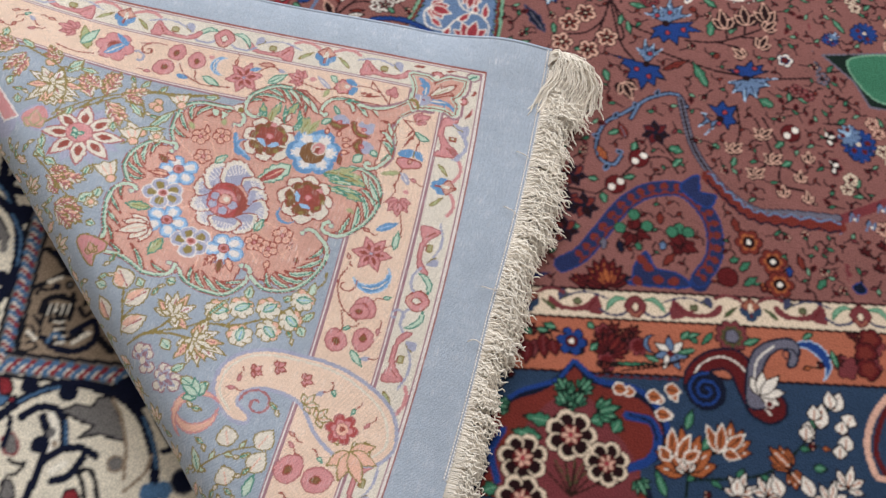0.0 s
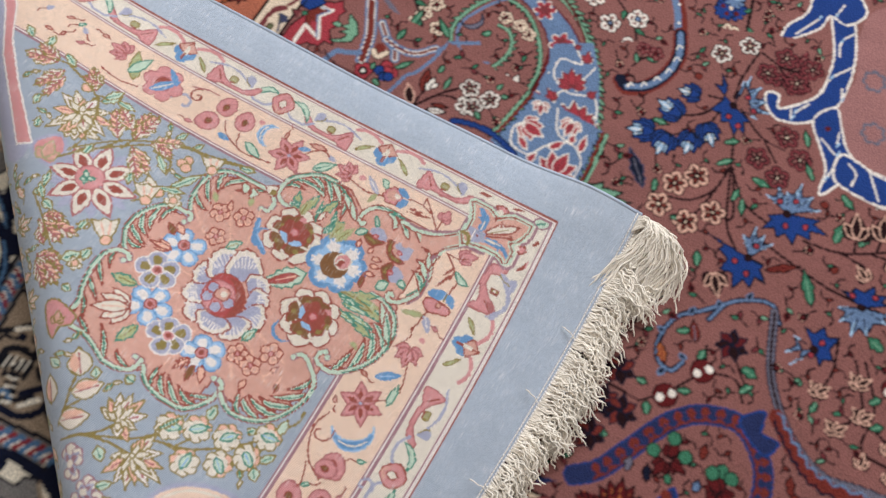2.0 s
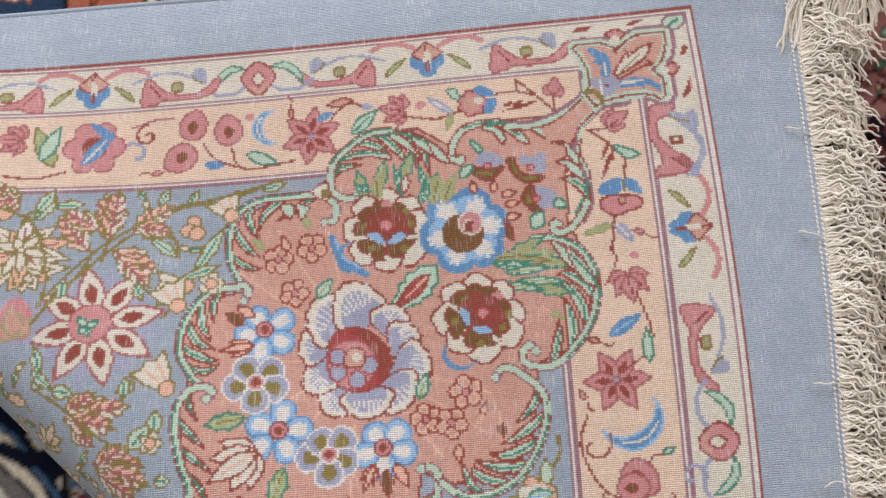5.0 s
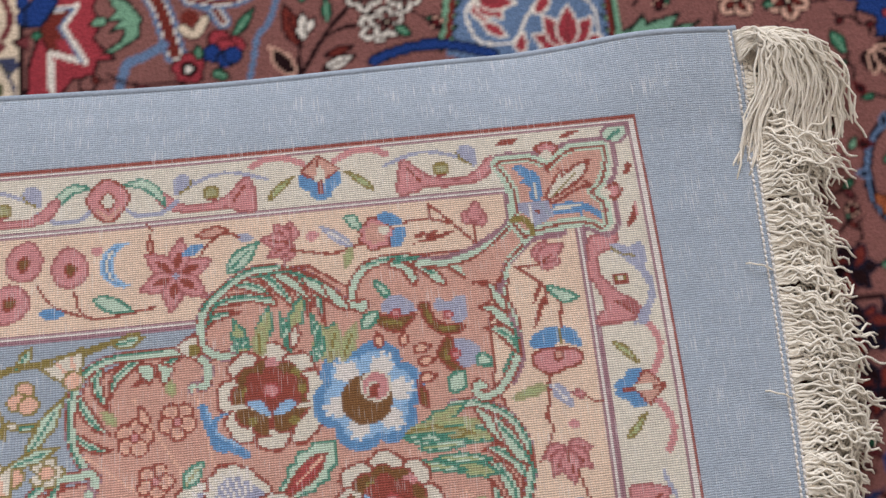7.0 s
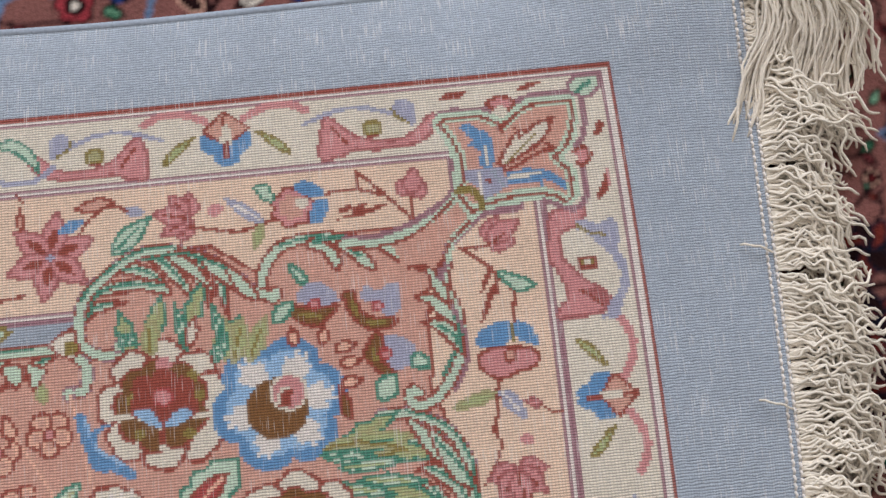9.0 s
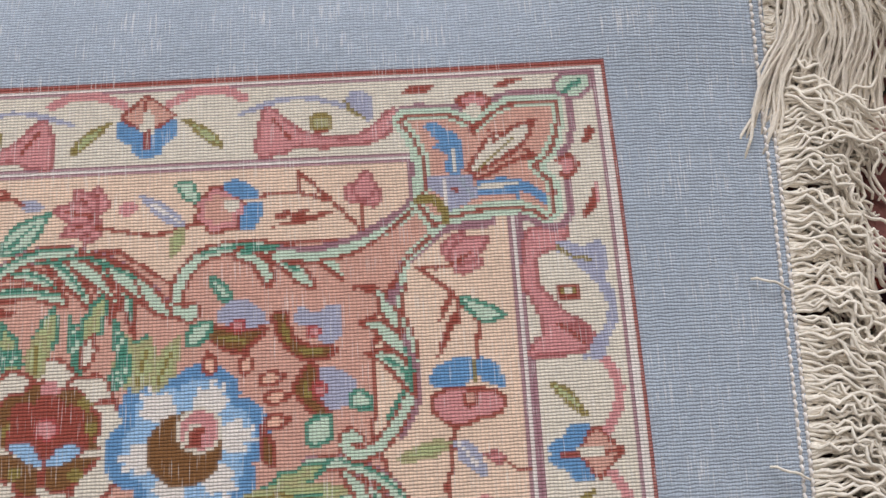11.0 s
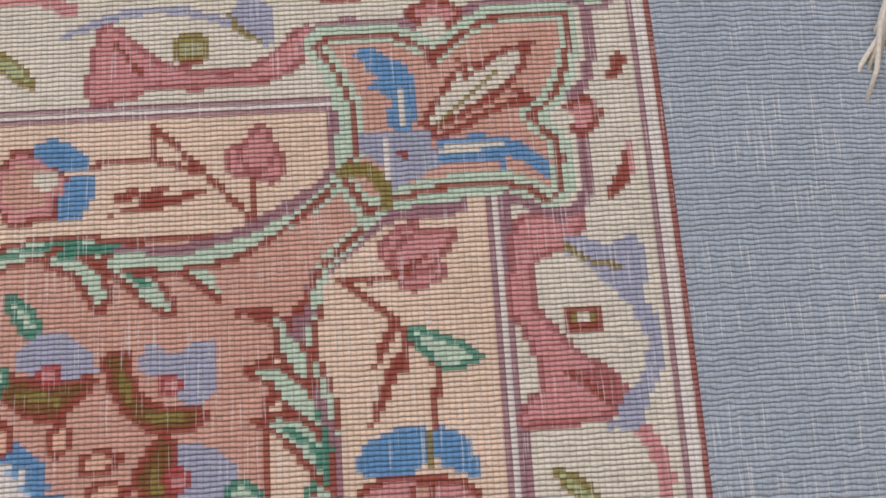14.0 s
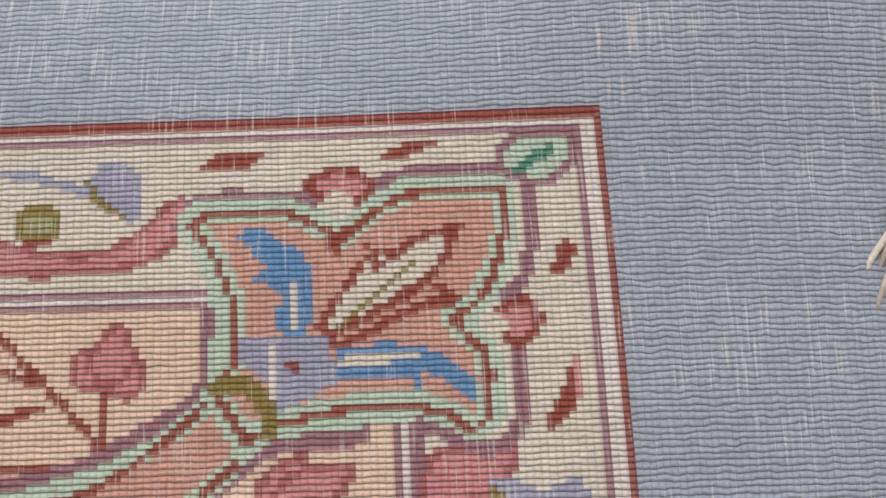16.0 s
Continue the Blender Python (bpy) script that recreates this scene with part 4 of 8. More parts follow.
# paisley of the border
back.fill([(-152, -408), (-170, -389), (-168, -361), (-144, -341), (-105, -336), (-62, -342), (-19, -365), (-4, -398), (-18, -419), (-49, -419), (-74, -405), (-96, -381), (-123, -375), (-142, -381), (-147, -394), (-134, -403), (-136, -411)], "peach", "lilac", 3.4)
back.line([(-152, -402), (-165, -387), (-163, -364), (-143, -346), (-104, -341), (-65, -347), (-26, -369), (-12, -397), (-22, -414)], "cream", 2)
back.scroll((-131, -391), 15, 1.3, 180, "rose", 2, -1)
for p in [(-143, -362), (-125, -353), (-99, -358)]:
    fan(back, p, np.add(p, (9, 3)), 4, 90, "pink", "red", 0.5)
for p in [(-92, -380), (-78, -390), (-60, -401), (-36, -411)]:
    maple(back, p, np.add(p, (12, 8)), "cream", "olive", "blush", 4, 80)
back.flower((-54, -394), 15, 6, "crimson", "rose", "pink", "blush", "red")
maple(back, (-41, -412), (-22, -438), "blush", "olive", None, 5, 80)
moon(back, (-179, -409), (-176, -428), "blush", "pink", 0.4)
moon(back, (-178, -413), (-195, -399), "blush", "pink", 0.3)
maple(back, (-181, -397), (-195, -384), "mint", "green", None, 4, 60)
twig(back, [(-170, -460), (-142, -438), (-121, -428)])
for p, q in zip([(-142, -433), (-118, -430), (-118, -450), (-133, -464)], [(-150, -416), (-110, -410), (-110, -430), (-141, -449)]):
    blade(back, p, q, 18, "cream", "olive", "blush")
blade(back, (-163, -458), (-172, -439), 8, "mint", "olive", "green")
blade(back, (-116, -470), (-113, -451), 8, "mint", "green")
bulb(back, (-87, -440), 60, 12)
bulb(back, (-61, -443), 20, 12)
# scrolls of the neck


def scroll_rib(pts, w=3.2):
    back.line(pts, "red", w + 2.4)
    back.line(pts, "mint", w)


scroll_rib([(-150.1, -85.1), (-153.9, -83.8), (-154.3, -78.0), (-150.5, -69.9), (-143.5, -64.8), (-129.1, -63.4), (-111.5, -66.8), (-97.1, -67.9), (-85.7, -64.7)])
back.line([(-145.8, -65.1), (-135.5, -62.9), (-124.3, -63.4), (-111.5, -66.1)], "green", 1.3)
scroll_rib([(-79.7, -73.5), (-80.7, -80.2), (-81.7, -88.4), (-77.8, -100.0), (-77.1, -111.2), (-80.6, -121.9), (-88.3, -132.2), (-95.9, -135.7), (-100.4, -132.3), (-98.8, -129.4), (-96.6, -130.6)])
back.line([(-80.1, -99.9), (-79.0, -109.5), (-81.7, -117.2), (-85.7, -124.0)], "green", 1.5)
scroll_rib([(-186.3, -65.0), (-175.1, -68.6), (-166.9, -75.7), (-160.5, -81.8), (-154.5, -84.5), (-150.2, -86.4), (-149.5, -84.0)])
for p, q in zip([(-179.8, -67.5), (-171.8, -72.1)], [(-176.3, -76.8), (-163.5, -84.1)]):
    blade(back, p, q, 4.6, "mint", "red", "green", 0, 0.1)
# swept leaves of the scrolls
for shape in ([(-134.3, -64.0), (-126.6, -66.5), (-122.4, -72.6), (-123.9, -78.2), (-126.3, -74.7), (-129.8, -69.8), (-135.2, -67.2)], [(-122.4, -65.2), (-114.6, -69.1), (-109.1, -75.7), (-109.6, -79.0), (-114.4, -76.6), (-119.9, -71.1), (-123.6, -67.8)], [(-107.1, -66.0), (-99.6, -69.1), (-95.7, -76.4), (-95.5, -79.5), (-101.0, -74.9), (-107.2, -69.8)],
              [(-93.7, -79.3), (-87.3, -80.3), (-82.1, -86.4), (-80.1, -95.7), (-83.0, -94.0), (-86.9, -88.5), (-88.4, -82.2)], [(-94.1, -91.6), (-88.2, -91.0), (-81.3, -95.9), (-78.0, -104.0), (-80.2, -104.6), (-85.9, -99.6), (-88.9, -95.2)], [(-92.1, -102.5), (-85.9, -101.6), (-79.9, -104.7), (-76.3, -113.7), (-77.5, -116.5), (-82.0, -111.9), (-86.8, -106.0)]):
    back.fill(shape, "mint", "red", 1.5)
for pts in ([(-132.5, -65.2), (-120.6, -64.0), (-110.1, -66.2)], [(-119.8, -68.0), (-114.7, -72.2)], [(-80.0, -98.7), (-77.5, -107.8), (-78.5, -115.0)], [(-86.0, -104.3), (-81.1, -107.6), (-78.8, -112.1)]):
    back.line(pts, "green", 1.5)
back.line([(-79.6, -97.2), (-75.4, -110.8), (-76.6, -120.9), (-81.9, -130.6)], "mauve", 1.8)
for shape in ([(-211, -73), (-194, -76), (-192, -81), (-203, -78), (-214, -78)], [(-191, -64), (-181, -69), (-173, -83), (-180, -76), (-189, -69)], [(-177, -67), (-169, -71), (-163, -84), (-169, -79), (-176, -73)], [(-169, -71), (-160, -79), (-156, -87), (-164, -83)],
              [(-258, -103), (-251, -105), (-253, -113), (-258, -108)], [(-249, -104), (-242, -107), (-247, -114)], [(-102, -140), (-92, -148), (-86, -161), (-95, -154)], [(-94, -145), (-84, -155), (-78, -169), (-87, -164)]):
    back.fill(shape, "mint", "red", 1.3)
for pts in ([(-224, -87), (-221, -79), (-210, -75), (-194, -77)], [(-202, -66), (-184, -65), (-169, -72)], [(-92, -149), (-82, -162), (-77, -173)]):
    back.line(pts, "green", 1.3)
back.fill([(-240, -97), (-233, -92), (-230, -93), (-229, -101), (-233, -103)], "cream", "red", 1.2)
back.disc((-232, -99), 3, "olive")
# moth-like sprigs between the scrolls and the blue flower
for wing, body, eye in (([(-141.2, -88.4), (-139.8, -83.9), (-133.9, -81.2), (-127.3, -84.6), (-124.8, -91.3), (-133.8, -91.9)], [(-146.9, -91.6), (-141.1, -90.7), (-135.0, -92.8), (-125.4, -91.9), (-129.5, -97.1), (-133.8, -99.8), (-141.0, -97.4)], (-134.4, -90.8)),
                        ([(-116.3, -89.8), (-113.6, -85.4), (-107.8, -87.7), (-104.8, -85.2), (-99.8, -86.2), (-100.9, -96.7), (-106.2, -97.9), (-110.8, -93.2)], [(-122.9, -87.5), (-118.1, -87.5), (-116.9, -93.6), (-113.2, -98.0), (-103.0, -99.6), (-104.9, -102.9), (-112.4, -103.5), (-116.7, -101.1), (-120.7, -96.1)], (-109.8, -94.0)),
                        ([(-107.8, -105.7), (-97.8, -109.5), (-96.2, -116.9), (-105.1, -120.7), (-108.2, -113.3)], [(-110.4, -104.4), (-108.1, -108.9), (-111.1, -114.3), (-107.4, -118.4), (-104.9, -122.4), (-106.9, -124.9), (-113.9, -117.6), (-116.5, -112.8), (-113.6, -107.2)], (-108.2, -113.6))):
    back.fill(wing, "lilac", None)
    back.fill(body, "brown", "red", 1.4)
    back.disc(eye, 2.6, "pink", "crimson")
for pts in ([(-139.6, -94.5), (-132.4, -96.0)], [(-119.3, -91.9), (-117.8, -96.5)], [(-114.2, -100.0), (-107.7, -101.0)], [(-112.9, -111.6), (-111.9, -115.3)]):
    back.line(pts, "olive", 2.0)
for shape in ([(-143.2, -74.1), (-139.1, -75.8), (-136.6, -80.6), (-139.1, -82.0), (-141.6, -78.5)], [(-151.2, -95.4), (-149.1, -90.2), (-143.3, -89.4), (-144.7, -94.2), (-148.3, -96.6)], [(-98.3, -119.0), (-96.4, -114.3), (-92.2, -116.4), (-91.6, -120.8)], [(-111.6, -131.7), (-112.3, -124.6), (-105.2, -122.4), (-105.0, -129.3), (-108.1, -131.6)]):
    back.fill(shape, "mint", "green", 1.6)
for p, q in zip([(-143.4, -106.9), (-133.0, -107.5), (-127.9, -110.0), (-126.5, -115.9), (-127.1, -124.4)], [(-144.2, -99.5), (-131.2, -100.5), (-119.3, -108.3), (-117.9, -114.9), (-117.9, -122.8)]):
    blade(back, p, q, 4.5, "blush", "red")
# peach strip near the tip, along the side
back.line([(-91.6, -59.6), (-91.5, -48.0)], "red", 1.3)
fan(back, (-91.2, -48.9), (-88.5, -37.5), 3, 48, "pink", "rose", 0.62)
back.line([(-91.6, -59.3), (-101.3, -48.4), (-112.5, -36.9), (-112.7, -44.6), (-102.9, -47.9)], "red", 1.4, smooth=False)
back.line([(-112.7, -44.6), (-122.5, -44.7), (-129.0, -46.1)], "red", 1.3)
for p, q in zip([(-101.4, -52.2), (-109.5, -50.6), (-106.3, -53.0), (-116.1, -51.5)], [(-122.6, -56.9), (-117.7, -54.5), (-112.9, -55.6), (-121.8, -53.4)]):
    blade(back, p, q, 2.6, "red", None)
back.flower((-140.1, -49.6), 9.5, 7, "pink", "red", "salmon", None, None, 0, 0.25)
back.fill([(-138.5, -40.4), (-133.9, -38.8), (-128.2, -42.1), (-126.6, -46.2), (-132.3, -45.9), (-137.2, -44.0)], "blue", None)
back.fill([(-131.5, -48.6), (-126.6, -47.1), (-125.0, -50.7), (-128.3, -56.6), (-133.1, -57.2)], "blue", None)
back.disc((-135.9, -48.4), 2.6, "cream")
back.fill([(-154.8, -39.6), (-149.4, -39.3), (-147.7, -46.0), (-151.8, -45.0)], "mint", "green", 1.2)
back.line([(-147.6, -53.9), (-161.2, -57.5), (-172.4, -56.0), (-182.1, -53.8)], "red", 1.4)
blade(back, (-151.6, -55.4), (-168.1, -42.4), 5.5, "lilac", None, "white")
blade(back, (-152.4, -55.3), (-157.0, -66.2), 4, "leafgreen", "sage")
back.disc((-170.8, -47.2), 2.4, "pink")
# and along the end
fan(back, (-62.7, -71.9), (-48.3, -63.2), 3, 32, "pink", "rose", 0.5)
back.line([(-74.1, -73.5), (-63.6, -73.5), (-55.2, -68.9)], "red", 1.4)
back.line([(-73.3, -73.9), (-64.9, -80.2), (-59.0, -88.0), (-54.6, -93.1), (-55.7, -105.2)], "red", 1.5)
for p, q in zip([(-62.6, -82.8), (-62.3, -89.4), (-60.5, -87.1), (-63.3, -93.5)], [(-67.7, -93.2), (-66.1, -100.6), (-61.6, -96.0), (-69.0, -105.3)]):
    blade(back, p, q, 2.8, "red", None)
back.fill([(-59.6, -84.6), (-52.5, -86.7), (-45.4, -91.2), (-52.2, -93.3), (-56.7, -89.7)], "mint", "green", 1.5)
back.fill([(-72.5, -111.8), (-66.4, -106.2), (-57.8, -105.6), (-57.1, -111.5), (-62.3, -115.2), (-69.2, -115.1)], "blue", None)
back.fill([(-55.0, -105.7), (-48.9, -108.0), (-47.0, -116.0), (-52.2, -114.5), (-55.7, -111.6)], "blue", None)
back.fill([(-71.2, -118.1), (-65.4, -115.8), (-53.1, -116.5), (-47.6, -119.9), (-49.7, -124.4), (-57.5, -126.3), (-64.5, -128.2), (-70.9, -123.3)], "pink", "red", 1.5)
back.disc((-59.0, -119.3), 3, "salmon", "red")
back.line([(-56.3, -106.8), (-56.7, -113.1)], "olive", 1.3)
back.line([(-65.0, -128.2), (-66.3, -141.0), (-68.6, -148.3)], "red", 1.6)
blade(back, (-66.3, -133.5), (-83.7, -138.2), 4.5, "leafgreen", "sage")
blade(back, (-64.7, -132.0), (-54.2, -146.2), 6.5, "lilac", None, "white")
# the eyed motif of the end strip
back.fill([(-36.0, -60.5), (-5.3, -60.9), (-6.1, -82.1), (-6.5, -103.8), (-15.1, -105.4), (-37.6, -107.7), (-37.2, -87.7), (-37.2, -73.1)], "cream", None, smooth=False)
back.fill([(-34.8, -62.0), (-27.9, -61.1), (-20.6, -61.3), (-24.3, -67.8), (-31.9, -71.2), (-33.1, -79.9), (-29.8, -85.2), (-25.0, -91.1), (-17.2, -97.1), (-16.5, -102.0), (-22.8, -105.7), (-37.1, -106.3), (-36.3, -101.6), (-32.2, -97.5), (-35.8, -86.2), (-37.9, -82.2), (-37.4, -72.9)], "pink", "rose", 1.3)
back.fill([(-27.9, -95.8), (-21.2, -94.9), (-16.2, -99.5), (-17.8, -102.6), (-21.1, -101.7)], "rose", None)
back.line([(-28.0, -95.8), (-24.3, -97.2), (-19.5, -102.7)], "red", 1.3)
back.fill([(-24.1, -65.8), (-16.5, -68.2), (-10.1, -66.5), (-8.1, -72.4), (-9.2, -80.7), (-6.9, -86.5), (-7.1, -95.1), (-10.5, -101.0), (-13.5, -107.6), (-18.3, -107.7), (-15.7, -100.8), (-11.8, -96.7), (-10.1, -89.4), (-12.1, -83.6), (-16.3, -77.7), (-21.8, -72.4), (-25.2, -69.6)], "lilac", None)
back.line([(-25.1, -68.4), (-20.4, -71.6), (-14.6, -73.0)], "olive", 1.2)
back.fill([(-26.1, -82.0), (-19.8, -82.3), (-19.9, -86.3), (-26.5, -86.0)], "olive", "red", 1.5, smooth=False)
back.disc((-23.0, -84.1), 1.1, "cream")
back.line([(-36.3, -105.1), (-28.1, -105.4), (-19.8, -105.1)], "rose", 1.2)
# lotus in the tip
LOTUS = [(-76.7, -19.8), (-74.5, -17.5), (-68.0, -17.0), (-59.3, -17.3), (-54.0, -19.8), (-49.3, -22.9), (-44.1, -18.0), (-37.3, -14.5), (-29.6, -13.6), (-19.3, -13.6), (-19.5, -21.8), (-21.8, -29.6), (-24.9, -34.5), (-30.0, -38.1), (-24.7, -43.8), (-23.8, -48.1), (-24.4, -55.5), (-27.4, -57.7), (-31.8, -54.7), (-37.9, -52.9), (-46.2, -53.1), (-54.5, -54.3), (-62.9, -56.3), (-67.1, -59.0), (-72.0, -50.4), (-69.0, -44.1), (-69.5, -33.2), (-72.5, -25.3)]
back.fill([(-71.8, -48.8), (-62.8, -55.0), (-67.1, -61.1), (-75.4, -69.0), (-79.6, -77.8), (-97.6, -79.1), (-101.8, -68.1), (-88.7, -63.3), (-77.3, -55.5)], "salmon", None, smooth=False)
back.line([(-46.5, -58.3), (-60.9, -59.3), (-70.3, -65.1), (-77.5, -71.4), (-81.1, -79.8), (-83.1, -84.6)], "mauve", 3.4)
back.line([(-120.2, -65.1), (-108.0, -65.6), (-95.8, -63.0), (-87.6, -59.2), (-79.4, -54.3), (-74.1, -50.3), (-72.8, -35.3)], "mauve", 3.4)
back.line([(-120.1, -66.6), (-107.9, -67.6), (-95.8, -65.1), (-85.6, -60.9), (-77.3, -55.5), (-72.0, -50.4), (-71.4, -44.0), (-71.4, -33.1), (-74.6, -24.1), (-76.7, -19.8)], "mint", 3.0)
back.line([(-38.0, -55.0), (-46.3, -55.2), (-56.7, -56.3), (-64.0, -58.1), (-70.3, -64.1), (-76.5, -69.9), (-79.6, -77.8)], "mint", 3.0)
back.line([(-120.0, -69.2), (-108.9, -69.8), (-97.8, -68.0), (-87.6, -63.3), (-76.3, -54.5), (-70.5, -48.9)], "red", 1.3)
back.line([(-64.0, -58.1), (-73.4, -67.0), (-78.5, -71.9), (-82.6, -80.7)], "red", 1.3)
back.fill(LOTUS, "salmon", None, smooth=False)
back.line([(-77.8, -20.0), (-73.4, -15.6), (-59.2, -15.6), (-54.9, -15.8)], "mauve", 3.6)
back.line([(-45.0, -14.5), (-37.2, -11.9), (-27.2, -11.2), (-18.5, -11.6)], "mauve", 3.6)
back.line([(-15.1, -12.9), (-15.2, -22.0), (-16.5, -29.9), (-20.1, -34.1)], "mauve", 2.6)
back.line([(-20.2, -40.7), (-18.8, -46.2), (-19.5, -56.8), (-24.0, -60.8), (-28.1, -60.6), (-36.0, -56.1)], "mauve", 2.6)
back.line(np.vstack([LOTUS, LOTUS[:1]]), "mint", 4.6, smooth=False)
back.line(np.vstack([LOTUS, LOTUS[:1]]) * 0.985 + np.array([-0.7, -1.0]), "red", 1.4, smooth=False)
back.line([(-49.2, -21.7), (-51.0, -23.9), (-49.5, -26.2)], "red", 1.3)
back.fill([(-54.7, -13.5), (-53.0, -11.3), (-49.1, -10.3), (-44.8, -11.6), (-43.9, -14.2), (-49.0, -17.2)], "pink", "red", 1.6)
back.disc((-49.5, -16.4), 2.2, "cream")
back.fill([(-22.5, -37.3), (-19.7, -35.6), (-16.0, -35.7), (-14.8, -39.3), (-18.3, -43.0), (-21.3, -41.8)], "pink", "red", 1.6)
back.disc((-22.4, -39.5), 2.0, "cream")
back.fill([(-68.1, -22.1), (-63.8, -21.1), (-59.6, -23.6), (-55.4, -27.1), (-54.6, -32.7), (-55.4, -38.2), (-57.1, -40.8), (-60.3, -40.7), (-60.9, -36.9), (-61.0, -32.5), (-66.2, -30.0), (-63.0, -27.9)], "blue", None)
back.line([(-58.1, -31.5), (-58.6, -38.6)], "cream", 1.6)
back.fill([(-50.9, -43.8), (-45.6, -42.4), (-37.2, -42.7), (-31.1, -45.1), (-26.7, -49.6), (-27.0, -52.8), (-30.4, -50.0), (-35.4, -47.7), (-37.3, -51.3), (-38.6, -48.1), (-51.1, -48.1)], "blue", None)
back.line([(-50.0, -45.4), (-37.3, -44.6)], "cream", 1.6)
back.fill([(-53.9, -39.3), (-45.8, -27.5), (-42.4, -25.4), (-40.4, -26.6), (-33.6, -22.4), (-29.3, -22.6), (-30.1, -25.9), (-34.3, -31.3), (-36.5, -32.9), (-51.8, -40.7)], "cream", "red", 1.5, smooth=False)
back.line([(-50.7, -39.5), (-37.3, -28.4)], "olive", 1.5, smooth=False)
back.line([(-44.5, -24.2), (-43.2, -28.7), (-38.1, -24.5), (-28.1, -20.9)], "red", 1.4, smooth=False)
back.line([(-39.2, -33.4), (-34.3, -31.3), (-29.2, -34.3)], "red", 1.4, smooth=False)
back.line([(-50.9, -42.7), (-34.6, -35.2), (-29.2, -34.9)], "red", 1.5, smooth=False)
back.fill([(-67.6, -40.9), (-51.8, -40.5), (-51.2, -49.1), (-60.7, -54.0), (-62.6, -48.7), (-68.8, -44.1)], "lilac", None, smooth=False)
back.line([(-61.9, -42.3), (-62.2, -50.8)], "white", 1.4)
back.line([(-56.1, -42.5), (-52.3, -49.6)], "field", 1.4)
back.disc((-58.6, -45.8), 1.3, "red")
back.line([(-71.5, -49.4), (-65.8, -49.6), (-63.3, -52.9), (-63.1, -57.1)], "olive", 3.2)
back.fill([(-75.2, -9.8), (-70.9, -6.5), (-62.1, -6.2), (-66.6, -9.5)], "red", None)
back.fill([(-42.4, -8.2), (-36.7, -5.5), (-31.2, -5.8), (-36.9, -8.2)], "red", None)
back.fill([(-12.4, -31.1), (-10.2, -25.6), (-8.3, -23.4), (-7.7, -28.0)], "red", None)
back.fill([(-15.2, -58.5), (-12.9, -52.8), (-8.6, -45.5), (-8.6, -50.9), (-11.2, -56.1)], "red", None)
back.fill([(-9.1, -45.5), (-7.6, -46.7), (-8.2, -52.0), (-9.8, -53.0)], "pink", None)
back.fill([(-19.3, -8.0), (-15.6, -4.4), (-6.8, -5.0), (-6.9, -10.3), (-12.1, -13.6), (-18.5, -11.6)], "mint", "mauve", 1.6)
back.line([(-16.8, -11.4), (-10.4, -7.2)], "green", 1.8)


def back_spray(p, a, k):
    twig(back, turned([(-13, 3), (0, 0), (10, 2)], p, a))
    maple(back, turned([(-2, 0)], p, a)[0], turned([(13, 2)], p, a)[0], "cream", "olive", "blush", 5, 80)


def back_leaf(p, a, k):
    cream_leaf(back, turned([(-7, 0)], p, a)[0], turned([(8, 0)], p, a)[0], 0.6)
    back.line(turned([(-7, 0), (-11, 3)], p, a), "olive", 1.4)


def back_sprig(p, a, k):
    back.leaf(p, a, 9, 4.0, "mint", "olive", "green")
    back.leaf(p, a + 150, 7, 3.4, "cream", "olive")


def peach_sprig(p, a, k):
    back.leaf(p, a, 7, 3.2, ("mint", "pink", "salmon", "lilac")[k % 4], ("green", "rose", "red", "lilac")[k % 4])
    back.line(turned([(0, 0), (-5, 1.5), (-8, 0)], p, a), "red", 1.2)


def rose_sprig(p, a, k):
    back.leaf(p, a, 8, 3.4, ("leafgreen", "blush", "brown")[k % 3], ("sage", "red", "red")[k % 3])
    back.line(turned([(0, 0), (-6, 1.5)], p, a), "blush", 1.2)


WHOLE = (-600, -30, -560, -20)
back.scatter("field", 15, 1500, WHOLE, back_spray)
back.scatter("field", 10, 1800, WHOLE, back_leaf)
back.scatter("field", 8, 1500, WHOLE, back_sprig)
back.scatter("field", 5.5, 2600, WHOLE, back_sprig)
back.scatter("peach", 6.0, 2600, WHOLE, peach_sprig)
back.scatter("salmon", 6.0, 2200, WHOLE, rose_sprig)
flat_edge = (depth < 0).astype(float)
back.vary(0.05, 0.012)

# ---- the pile of the folded rug ----
FACE_DYES = dict(field=(123, 80, 75), indigo=(34, 42, 78), cream=(204, 184, 161), orange=(158, 92, 70), blue=(40, 57, 80), red=(82, 22, 24), maroon=(30, 10, 13),
                 brick=(103, 40, 33), green=(55, 105, 80), mint=(108, 146, 120), darkgreen=(15, 28, 22), royal=(28, 54, 112), navy=(15, 19, 36), slate=(92, 112, 142),
                 sky=(146, 172, 196), white=(213, 203, 192), pink=(104, 48, 51), rose=(108, 47, 51), lilac=(57, 60, 84), salmon=(141, 86, 69), leafgreen=(57, 78, 48), sage=(91, 94, 68), skyblue=(102, 126, 155), crimson=(146, 52, 60), brown=(41, 24, 18), grey=(96, 93, 106), flame=(152, 84, 49), blush=(198, 155, 136), inner=(140, 97, 94), olive=(72, 69, 44))
face = Weave(-500, 460, -420, 440, 1.35, 1.35, FACE_DYES, 7)


def plain_bands(w):
    """Ground colours of the field and its borders."""
    lip = np.minimum(w.Y - (-214 + 0.155 * (w.X - 92)), w.X + 318)
    w.all(w.X > -9999, "field")
    for start, dye_name in ((0, "maroon"), (-2.5, "cream"), (-30, "maroon"), (-32.5, "orange"), (-84, "maroon"), (-86.5, "blue")):
        w.all(lip < start, dye_name)


